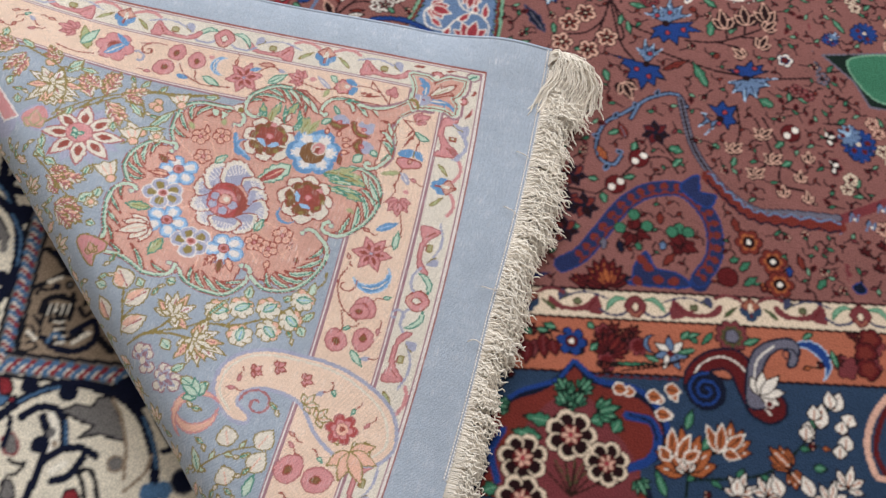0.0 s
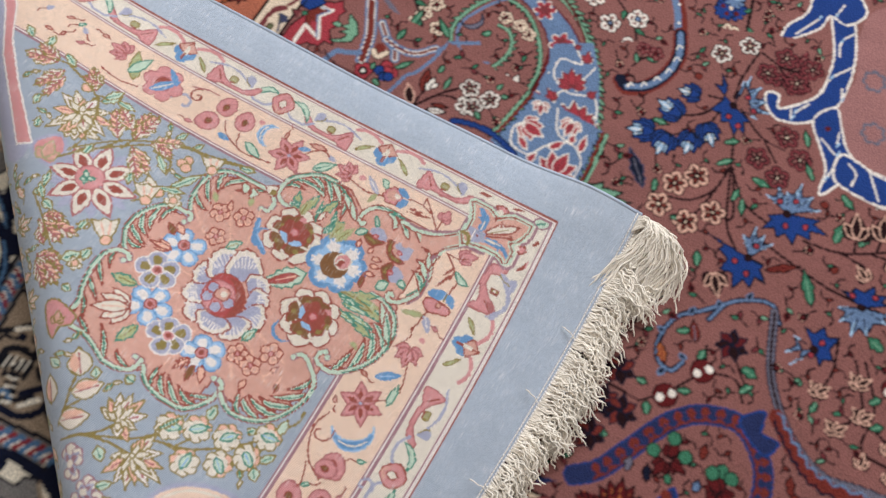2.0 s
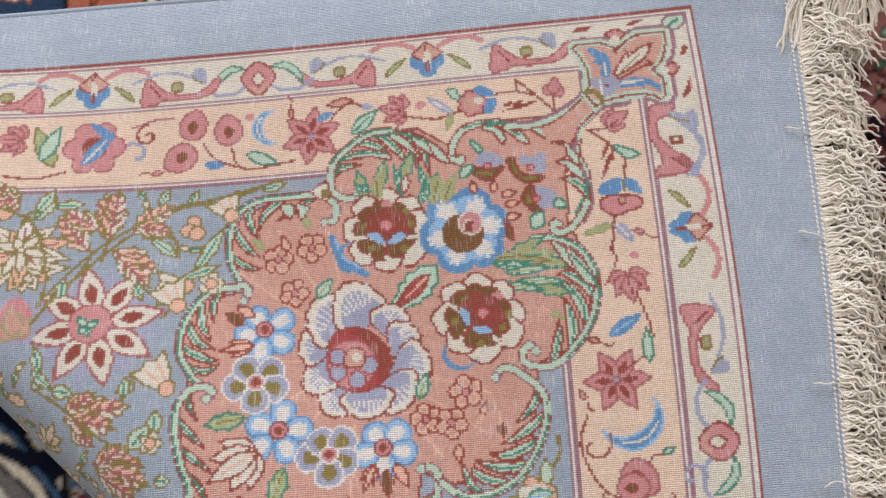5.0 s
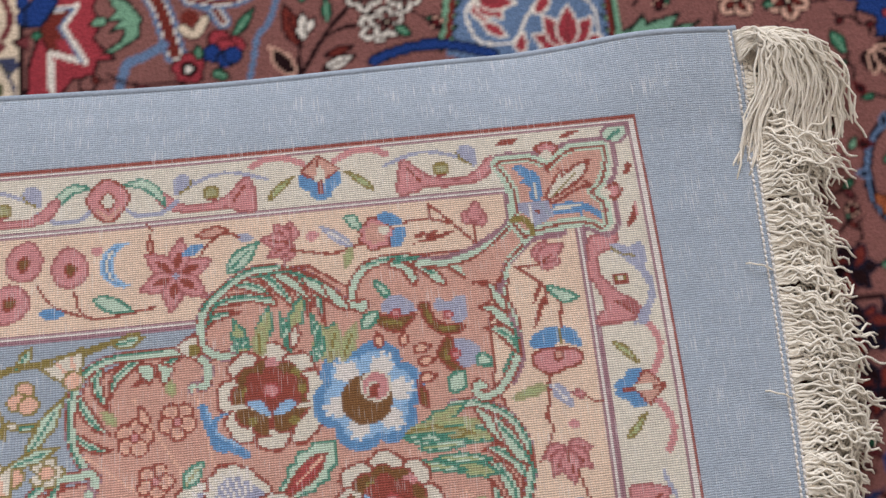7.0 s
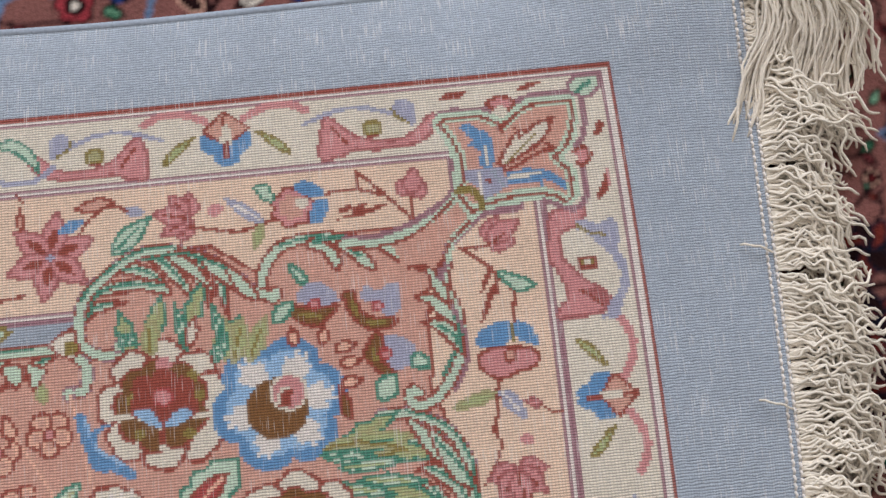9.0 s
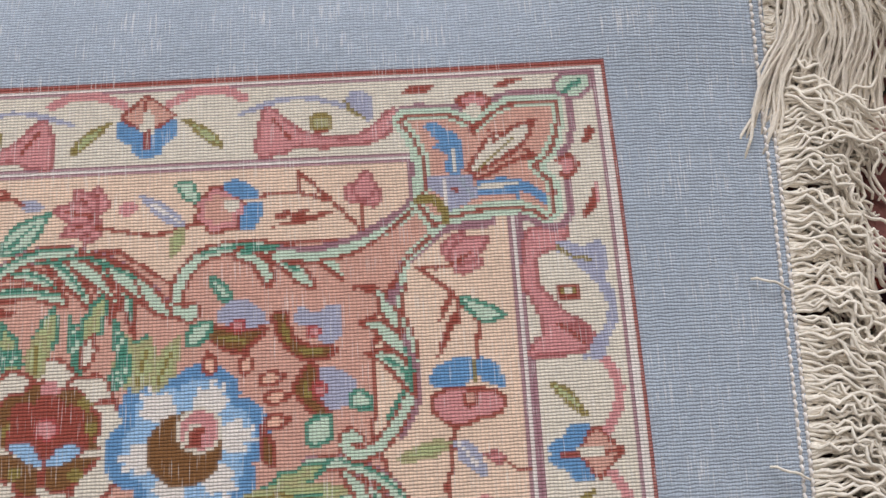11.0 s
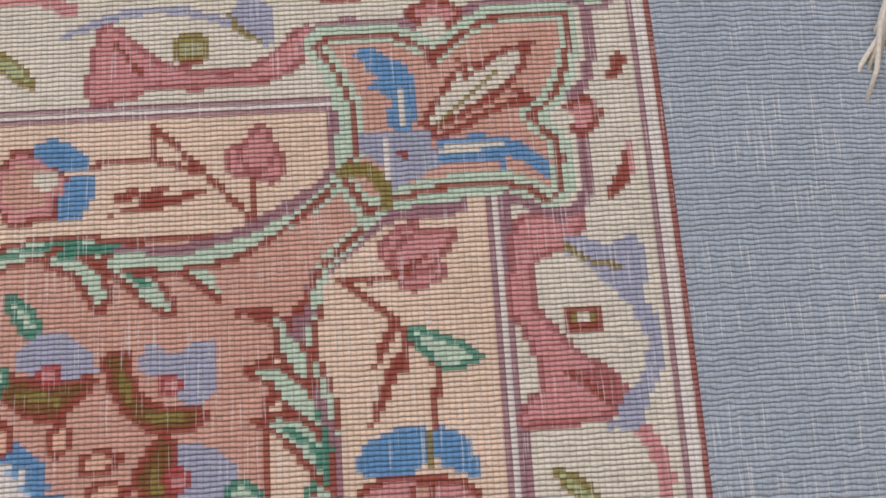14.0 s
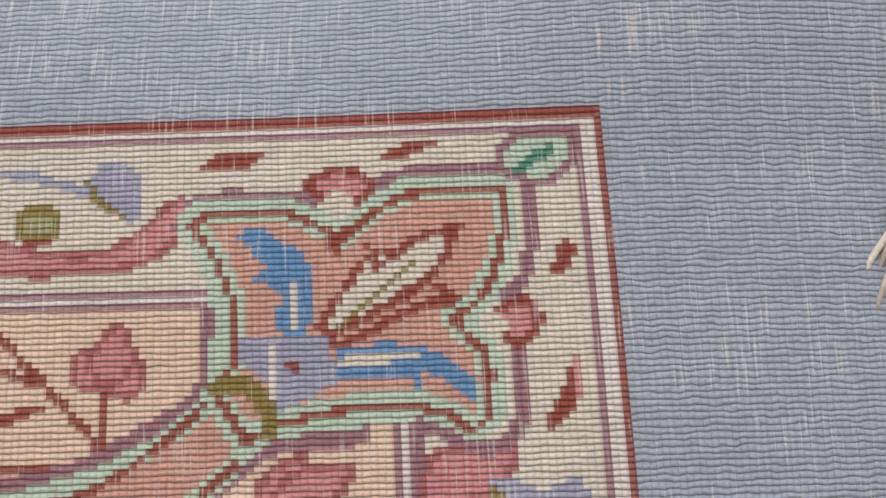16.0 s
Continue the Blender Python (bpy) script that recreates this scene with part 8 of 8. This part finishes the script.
# great ring beyond the guard stripe
vine([(-482, -214), (-460, -210), (-441, -217), (-421, -235), (-406, -262), (-397, -289), (-394, -313), (-399, -332), (-407, -349), (-424, -370)], 8, 'navy')
vine([(-454, -212), (-435, -223), (-420, -242), (-409, -263), (-400, -288)], 2.4, 'blue')
lower.disc((-408, -244), 7, 'navy')
lower.disc((-405, -311), 8, 'navy')
lower.disc((-399, -347), 7, 'navy')
lower.disc((-407, -250), 5, 'navy')
vine([(-453, -172), (-447, -192), (-441, -212), (-429, -221), (-408, -219)], 5, 'black')
vine([(-433, -193), (-432, -208), (-427, -215)], 6, 'navy')
vine([(-490, -249), (-465, -240), (-448, -237)], 2.6, 'grey')
vine([(-477, -241), (-460, -226), (-445, -204)], 2.6, 'grey')
lower.fill([(-454, -235), (-435, -246), (-413, -269), (-421, -275), (-412, -306), (-418, -307), (-431, -283), (-439, -284), (-447, -265)], 'grey', 'black', 2.2)
lower.line([(-440, -256), (-431, -271), (-422, -292)], "white", 2.4)
lower.disc((-460, -251), 6, 'grey', 'tan', 2)
lower.fill([(-489, -186), (-476, -198), (-462, -197), (-459, -185), (-469, -174), (-483, -176)], 'grey', 'black', 2.2)
vine([(-490, -182), (-507, -174), (-518, -165)], 9, 'tan')
vine([(-490, -182), (-507, -174), (-518, -165)], 1.6, 'black')
vine([(-486, -175), (-496, -166), (-497, -154)], 9, 'tan')
vine([(-486, -175), (-496, -166), (-497, -154)], 1.6, 'black')
vine([(-476, -173), (-476, -161), (-469, -152)], 9, 'tan')
vine([(-476, -173), (-476, -161), (-469, -152)], 1.6, 'black')
lower.fill([(-511, -207), (-501, -199), (-485, -204), (-481, -215), (-484, -229), (-495, -235)], 'blue', 'navy', 2.4)
lower.disc((-492, -222), 4, 'white')
lower.disc((-493, -209), 3, 'white')
vine([(-504, -213), (-488, -204)], 5, 'navy')
vine([(-450, -290), (-446, -276), (-458, -262)], 9, 'navy')
vine([(-472, -281), (-451, -284), (-433, -300), (-426, -321), (-433, -343)], 8, 'navy')
vine([(-457, -305), (-438, -316), (-431, -331)], 5, 'navy')
lower.line([(-458, -296), (-446, -304), (-437, -315)], "white", 5)
lower.fill([(-415, -382), (-406, -374), (-393, -380), (-389, -394), (-398, -401)], 'red', 'black', 2.2)
lower.disc((-400, -387), 3.4, 'white')
lower.fill([(-380, -413), (-375, -403), (-361, -406), (-357, -421), (-367, -428)], 'blue', 'black', 2.2)
lower.disc((-366, -405), 6, 'red', 'black', 2)
lower.disc((-373, -416), 5, 'white')
lower.disc((-352, -419), 5, 'red', 'black', 2)
# scrolls of the tan corner
vine([(-374, -273), (-363, -278), (-353, -286), (-344, -294)], 6, 'black')
vine([(-371, -313), (-362, -305), (-354, -297), (-344, -290)], 5, 'black')
vine([(-365, -276), (-361, -272), (-357, -276)], 5, 'navy')
lower.line([(-360, -305), (-355, -301), (-351, -299)], "white", 4)
vine([(-358, -335), (-357, -323), (-347, -317), (-332, -318)], 6, 'black')
vine([(-335, -312), (-331, -327), (-330, -337)], 5, 'black')
vine([(-354, -327), (-354, -336), (-353, -343)], 3.4, 'black')
lower.line([(-351, -327), (-351, -335)], "white", 2.4)
vine([(-348, -326), (-348, -335), (-347, -342)], 3.4, 'black')
lower.line([(-346, -325), (-345, -333)], "white", 2.4)
vine([(-342, -325), (-342, -334), (-341, -340)], 3.4, 'black')
lower.line([(-340, -324), (-339, -332)], "white", 2.4)
vine([(-337, -324), (-337, -333), (-335, -339)], 3.4, 'black')
lower.line([(-334, -323), (-334, -331)], "white", 2.4)
vine([(-368, -319), (-365, -314), (-356, -312)], 3, 'black')
lower.disc((-352, -308), 4, 'navy')
lower.disc((-341, -304), 4, 'grey', 'black', 2)
vine([(-362, -340), (-354, -347), (-350, -360)], 3, 'black')
vine([(-371, -351), (-360, -350), (-357, -357), (-363, -360)], 2.6, 'black')
vine([(-366, -376), (-351, -370), (-354, -363), (-360, -366)], 2.6, 'black')
vine([(-371, -365), (-365, -375)], 2.6, 'black')
vine([(-373, -343), (-369, -364)], 2.6, 'black')
lower.line([(-363, -355), (-353, -361)], "white", 3)
vine([(-343, -334), (-335, -343), (-328, -359)], 4, 'black')
vine([(-344, -340), (-334, -337)], 2.6, 'black')
lower.line([(-342, -342), (-334, -340)], "white", 2)
vine([(-342, -346), (-331, -343)], 2.6, 'black')
lower.line([(-340, -349), (-332, -346)], "white", 2)
vine([(-340, -352), (-329, -349)], 2.6, 'black')
lower.line([(-338, -355), (-330, -353)], "white", 2)
vine([(-337, -359), (-327, -355)], 2.6, 'black')
lower.line([(-335, -361), (-328, -359)], "white", 2)
vine([(-346, -358), (-336, -365), (-317, -365), (-304, -356), (-301, -344), (-307, -333)], 6, 'navy')
vine([(-324, -348), (-316, -340), (-308, -332)], 5, 'navy')
lower.disc((-319, -347), 6, 'navy')
lower.line([(-319, -357), (-313, -350), (-308, -345)], "white", 4)
vine([(-298, -348), (-290, -354), (-283, -358)], 7, 'black')
vine([(-342, -361), (-338, -352), (-330, -356)], 4, 'blue')
vine([(-325, -355), (-317, -348)], 4, 'black')
vine([(-325, -324), (-317, -331), (-314, -326)], 4, 'black')
vine([(-329, -299), (-320, -308), (-321, -320)], 4, 'black')
vine([(-339, -283), (-330, -292)], 4, 'black')
# great scroll below the guard stripe
vine([(-361, -438), (-344, -416), (-324, -401), (-301, -393), (-280, -394), (-259, -398), (-240, -410), (-224, -430), (-213, -453), (-207, -476)], 8.5, 'navy')
vine([(-236, -411), (-221, -432), (-212, -451)], 2.6, 'blue')
vine([(-348, -420), (-328, -404), (-305, -396)], 2.2, 'blue')
lower.disc((-343, -403), 8, 'navy')
lower.disc((-308, -402), 9, 'navy')
lower.disc((-255, -389), 14, 'navy')
lower.disc((-244, -395), 10, 'navy')
lower.disc((-316, -452), 8, 'navy')
lower.fill([(-309, -420), (-297, -411), (-283, -411), (-281, -402), (-271, -398), (-261, -409), (-247, -428), (-248, -435), (-269, -433), (-286, -440), (-276, -427), (-289, -425)], 'grey', 'black', 2.4, smooth=False)
vine([(-268, -400), (-255, -415), (-243, -439), (-236, -467)], 3.4, 'tan')
vine([(-233, -477), (-220, -457), (-220, -442)], 3, 'tan')
lower.disc((-247, -455), 8, 'grey', 'tan', 2)
vine([(-340, -432), (-329, -421), (-313, -419), (-302, -430), (-295, -449)], 7.5, 'navy')
vine([(-322, -428), (-311, -445), (-309, -463), (-310, -483), (-312, -502)], 7.5, 'navy')
vine([(-301, -428), (-293, -449), (-288, -451)], 2.4, 'blue')
lower.line([(-314, -426), (-307, -437), (-304, -456)], "white", 7)
lower.disc((-310, -440), 4, 'grey')
lower.disc((-304, -449), 3, 'tan')
vine([(-305, -461), (-295, -452), (-281, -448), (-266, -452)], 7, 'navy')
vine([(-295, -480), (-283, -473), (-276, -456)], 7, 'navy')
lower.line([(-298, -472), (-290, -464)], "white", 6)
vine([(-276, -469), (-269, -464), (-261, -470), (-252, -488)], 4, 'black')
vine([(-275, -469), (-268, -479), (-263, -490)], 4, 'black')
lower.fill([(-349, -453), (-343, -446), (-334, -455), (-334, -465), (-343, -464)], 'grey', 'red', 2)
vine([(-337, -470), (-328, -472), (-323, -470), (-326, -479), (-334, -483)], 3, 'black')
vine([(-349, -434), (-346, -447), (-346, -460)], 5, 'navy')
lower.fill([(-335, -487), (-328, -487), (-321, -499), (-332, -503)], 'grey', 'black', 2)
lower.disc((-275, -490), 8, 'red', 'black', 2)
vine([(-227, -407), (-214, -422), (-204, -432), (-211, -437)], 5, 'navy')
lower.disc((-186, -458), 12, 'navy', 'grey', 2)
lower.disc((-212, -473), 8, 'blue')
lower.disc((-201, -469), 8, 'blue')
lower.fill([(-371, -402), (-361, -402), (-356, -412), (-365, -416)], 'red', 'black', 2)
# hooks further up
vine([(-458, -174), (-449, -180), (-441, -185)], 8, 'navy')
vine([(-445, -195), (-438, -212), (-428, -221), (-412, -218), (-410, -214)], 9, 'navy')
vine([(-426, -197), (-430, -208), (-427, -220)], 7, 'navy')
vine([(-420, -200), (-426, -213)], 5, 'white')
vine([(-438, -233), (-425, -240), (-411, -252), (-401, -273), (-396, -296), (-396, -316), (-403, -332)], 9, 'navy')
lower.disc((-409, -243), 10, 'navy')
vine([(-418, -246), (-402, -267), (-395, -295)], 2.6, 'blue')
vine([(-429, -258), (-417, -270), (-413, -282)], 7, 'grey')


def scroll_sprig(p, a, k):
    s = 1 if k % 2 else -1
    lower.scroll(p, 13, 1.1, a, "navy", 4.6, s)
    lower.leaf(turned([(13, 0)], p, a)[0], a + 60 * s, 17, 8, "navy" if k % 3 else "grey", "black", "white" if k % 3 else None)
    lower.disc(turned([(-3, 2)], p, a)[0], 2.6, ("blue", "red", "tan")[k % 3])


def small_scroll(p, a, k):
    lower.leaf(p, a, 12, 5.5, ("navy", "tan", "grey", "blue")[k % 4], "black")
    lower.line(turned([(0, 0), (-6, 3), (-10, 0)], p, a), "navy", 2.6)


LOW_SEEN = (-640, -160, -560, 40)
lower.scatter("cream", 19, 1200, LOW_SEEN, scroll_sprig)
lower.scatter("cream", 12, 1500, LOW_SEEN, small_scroll)
lower.scatter("tan", 9, 900, LOW_SEEN, small_scroll)
lower.vary(0.06)

# ---- floor and the rug beneath ----
def slab(bm, lo, hi):
    """A block between two corners."""
    vs = [bm.verts.new((x, y, z)) for x in (lo[0], hi[0]) for y in (lo[1], hi[1]) for z in (lo[2], hi[2])]
    for q in ((0, 1, 3, 2), (4, 6, 7, 5), (0, 4, 5, 1), (2, 3, 7, 6), (0, 2, 6, 4), (1, 5, 7, 3)):
        bm.faces.new([vs[k] for k in q])


def setting(name, blocks, material, label, category):
    bm = bmesh.new()
    for lo, hi in blocks:
        slab(bm, lo, hi)
    me = bpy.data.meshes.new(name)
    bm.to_mesh(me)
    bm.free()
    me.materials.append(material)
    return tagged(new(name, me), label, category, kind="structure")


B, T = -0.006, 0.15
setting("floor", [((-ROOM_X, ROOM_S, B - 0.1), (ROOM_X, ROOM_N, B))], BOARDS, "plain brown floor beneath the rugs", "floor")
setting("ceiling", [((-ROOM_X, ROOM_S, ROOM_H), (ROOM_X, ROOM_N, ROOM_H + T))], PLASTER, "plain white plaster ceiling", "ceiling")
setting("wall_south", [((-ROOM_X - T, ROOM_S - T, B), (ROOM_X + T, ROOM_S, ROOM_H))], PLASTER, "plain white plaster wall", "wall")
setting("wall_east", [((ROOM_X, ROOM_S, B), (ROOM_X + T, ROOM_N, ROOM_H))], PLASTER, "plain white plaster wall", "wall")
setting("wall_west", [((-ROOM_X - T, ROOM_S, B), (-ROOM_X, ROOM_N, ROOM_H))], PLASTER, "plain white plaster wall", "wall")
setting("wall_north", [((-ROOM_X - T, ROOM_N, B), (WINDOW[0], ROOM_N + T, ROOM_H)), ((WINDOW[1], ROOM_N, B), (ROOM_X + T, ROOM_N + T, ROOM_H)),
                       ((WINDOW[0], ROOM_N, B), (WINDOW[1], ROOM_N + T, WINDOW[2])), ((WINDOW[0], ROOM_N, WINDOW[3]), (WINDOW[1], ROOM_N + T, ROOM_H))],
        PLASTER, "plain white plaster wall with a wide window opening", "wall")

under_rug = tagged(new("rug"), "cream and navy wool rug with scrolling vines, lying underneath", "rug")
under_rug.location = (-0.4, -0.4, -0.006)
under_pile = weave_mesh("wool_face", lower, lambda x, y: (x, y, 0.003 + 0.0008 * smooth_noise(x, y, 4)), lambda x, y: x + y < FOLD + 0.12, PILE_COARSE, True)
under_pile.parent = under_rug
under_pile.matrix_parent_inverse = Matrix.Translation((0.4, 0.4, 0.006))

# ---- the folded rug ----
rug = tagged(new("rug"), "rose and blue floral wool rug with one corner folded over", "rug")
pile = weave_mesh("wool_face", face, lambda x, y: (x, y, pile_height(x, y)), lambda x, y: x + y > FOLD + 0.01, PILE, True)
pile.parent = rug
rest = weave_mesh("outer_wool_face", further, lambda x, y: (x, y, pile_height(x, y) - 0.001), lambda x, y: (x + y > FOLD + 0.01) & ((x < -0.494) | (x > 0.454) | (y < -0.414) | (y > 0.434)), PILE, True)
rest.parent = rug
tagged(pile, "deep rose wool pile with flowers, paisleys and borders")
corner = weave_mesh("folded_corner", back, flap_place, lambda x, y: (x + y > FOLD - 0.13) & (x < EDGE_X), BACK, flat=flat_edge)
corner.parent = rug
tagged(corner, "pale flat-woven back of the turned-over corner")


def tube(bm, pts, radii, sides=6):
    """A round cord through the points."""
    pts = [Vector(p) for p in pts]
    rings = []
    for k, p in enumerate(pts):
        d = (pts[min(k + 1, len(pts) - 1)] - pts[max(k - 1, 0)]).normalized()
        a = d.orthogonal().normalized() if abs(d.z) > 0.9 else d.cross(Vector((0, 0, 1))).normalized()
        b = d.cross(a)
        r = radii[k] if isinstance(radii, (list, tuple)) else radii
        rings.append([bm.verts.new(p + (a * math.cos(6.2832 * s / sides) + b * math.sin(6.2832 * s / sides)) * r) for s in range(sides)])
    for u, v in zip(rings[:-1], rings[1:]):
        for s in range(sides):
            bm.faces.new((u[s], u[(s + 1) % sides], v[(s + 1) % sides], v[s]))
    bm.faces.new(rings[0][::-1])
    bm.faces.new(rings[-1])


def end_x(y, back_off=0.0):
    """Where the end of the folded corner runs."""
    return (EDGE_X - back_off) * (1 - 0.9 * min(max(-y, 0), 0.26)) + float(end_bow(y))


def at_flap(x, y, lift=0.0):
    px, py, pz = flap_place(np.array([x]), np.array([y]))
    return float(px[0]), float(py[0]), float(pz[0]) + lift


# thickness of the folded corner along its side and its end
def rim(points, name, material):
    bm = bmesh.new()
    rows = [[bm.verts.new((x, y, z)), bm.verts.new((x, y, PILE_Z + 0.0005))] for x, y, z in points]
    for u, v in zip(rows[:-1], rows[1:]):
        bm.faces.new((u[0], v[0], v[1], u[1]))
    return part(name, bm, material, rug)


side_line = [at_flap(x, EDGE_Y - 0.0006) for x in np.linspace(-0.66, EDGE_X, 140)]
end_line = [at_flap(EDGE_X - 0.0006, y) for y in np.linspace(-0.66, EDGE_Y, 140)]
rim(side_line, "side_thickness", CORD)
rim(end_line, "end_thickness", CORD)
bm = bmesh.new()
tube(bm, [(x, y + 0.0006, z - 0.0012) for x, y, z in side_line], 0.0021, 8)
part("selvedge_cord", bm, CORD, rug, "blue overcast selvedge cord")
# a row of white stitches holds the end
bm = bmesh.new()
tube(bm, [(0, 0, 0), (0.0003, -0.0012, 0.0006), (0, -0.0027, 0)], 0.0006, 5)
stitch_mesh = bpy.data.meshes.new("stitch")
bm.to_mesh(stitch_mesh)
bm.free()
stitch_mesh.shade_smooth()
stitch_mesh.materials.append(STITCH)
for row in (0.0, 0.0034):
    for k in range(148):
        y = EDGE_Y - 0.001 - 0.0031 * k - row * 0.4
        stitch = new("stitch", stitch_mesh)
        stitch.parent = rug
        stitch.location = at_flap(EDGE_X - 0.0045 + row, y)


def tassel(y, rnd, lock):
    """Three or four twisted cotton ends that leave the edge and droop over the pile."""
    bm = bmesh.new()
    tip = max(0.0, min(1.0, (y + 0.004) / EDGE_Y))
    lean = rnd.gauss(0, 5) + lock[1] * 0.7
    for s in range(rnd.randint(4, 6)):
        L = lock[2] * rnd.uniform(0.037, 0.051) * min(1.0, max(0.55, 1 + 1.5 * (y + 0.1)))
        a = radians(rnd.gauss(-4, 7) + lock[0])
        curl = radians(rnd.gauss(-70, 34) + lean)
        if tip > 0:
            a, curl = radians(rnd.gauss(2, 7)), radians(rnd.gauss(-64 - 16 * tip, 14))
        elif rnd.random() < 0.06:
            curl += radians(rnd.uniform(-60, 90))
        x, yy = end_x(y, 0.001), y + rnd.uniform(-0.002, 0.002)
        n, pts, radii = 21, [], []
        ph, f, amp = rnd.uniform(0, 6.3), rnd.uniform(2.4, 5.4), rnd.uniform(0.0006, 0.0024)
        z0 = float(at_flap(EDGE_X - 0.001, min(yy, EDGE_Y - 0.0005))[2]) - 0.0008
        rise = rnd.uniform(0.0, 0.009) * (1 - tip)
        if tip > 0:
            L *= 0.62
        for k in range(n):
            t = k / (n - 1)
            turn = a + curl * max(0.0, t - 0.16) * 1.28
            w = amp * math.sin(ph + f * 6.28 * t) * min(1, 4 * t)
            z = z0 * (1 - t) + (PILE_Z + 0.0012 + rise * 0.6) * t + rise * math.sin(3.0 * t)
            floor_z = PILE_Z + 0.0008
            if x < end_x(yy) and k > 2:
                floor_z = z0 + 0.0022
            pts.append((x - w * math.sin(turn), yy + w * math.cos(turn), max(z, floor_z) + 0.4 * abs(w)))
            radii.append(0.00064 if k < n - 1 else 0.00042)
            x += L / (n - 1) * math.cos(turn)
            yy += L / (n - 1) * math.sin(turn)
            x = max(x, EDGE_X - 0.017)
        tube(bm, pts, radii, 5)
    return part("fringe_tassel", bm, COTTON, rug)


rnd = random.Random(11)
ends = 270
lock = (0, 0, 1)
for k in range(ends):
    if k % 6 == 0:
        lock = (rnd.gauss(0, 9), rnd.gauss(0, 20), rnd.uniform(0.85, 1.16))
    tassel(EDGE_Y - 0.001 - 0.52 * (k + rnd.uniform(-0.2, 0.2)) / ends, rnd, lock)
# the bunch at the corner arches out and falls back over the fringe
for group in range(18):
    bm = bmesh.new()
    for s in range(8):
        u0 = (group + rnd.random()) / 18
        corners = np.array([[EDGE_X - 0.002, EDGE_Y - 0.001 - 0.016 * rnd.random() * (1.1 - u0)],
                            [EDGE_X + 0.010 + 0.020 * u0, EDGE_Y - 0.004 + 0.004 * rnd.random()],
                            [EDGE_X + 0.016 + 0.050 * u0 + rnd.gauss(0, 0.005), EDGE_Y - 0.012 + rnd.gauss(0, 0.004)],
                            [EDGE_X - 0.013 + 0.070 * u0 + rnd.gauss(0, 0.005), EDGE_Y - 0.073 + 0.012 * u0 + rnd.gauss(0, 0.006)]])
        ph, amp, z0 = rnd.uniform(0, 6.3), rnd.uniform(0.0008, 0.0024), at_flap(EDGE_X - 0.001, EDGE_Y - 0.006)[2]
        low = 0.004 + (0.014 + 0.003 * rnd.random()) * u0
        pts = []
        for k in range(24):
            u = k / 23
            p = (1 - u) ** 3 * corners[0] + 3 * u * (1 - u) ** 2 * corners[1] + 3 * u * u * (1 - u) * corners[2] + u ** 3 * corners[3]
            lift = (0.010 + 0.002 * (s % 3)) * math.sin(3.14 * u ** 0.9)
            pts.append((p[0] + amp * min(1, 3 * u) * math.sin(ph + 31 * u + 2 * math.sin(7 * u + ph)), p[1] + 0.6 * amp * math.cos(ph + 24 * u), z0 + lift - low * u))
        tube(bm, pts, [0.00064] * 23 + [0.0004], 5)
    part("fringe_tassel", bm, COTTON, rug)
# a few warp ends pulled loose along the end
for y in (-0.152, -0.087, -0.236, -0.29):
    bm = bmesh.new()
    p, a = np.array([end_x(y, 0.002), y]), rnd.uniform(2.3, 2.9)
    pts = []
    for k in range(8):
        z = at_flap(p[0] - float(end_bow(y)), p[1])[2] + 0.0012 + 0.002 * math.sin(k * 0.45)
        pts.append((p[0], p[1], z))
        p = p + 0.0021 * np.array([math.cos(a), math.sin(a)])
        a += rnd.uniform(-0.35, 0.45)
    tube(bm, pts, 0.0005, 5)
    part("loose_thread", bm, COTTON, rug)
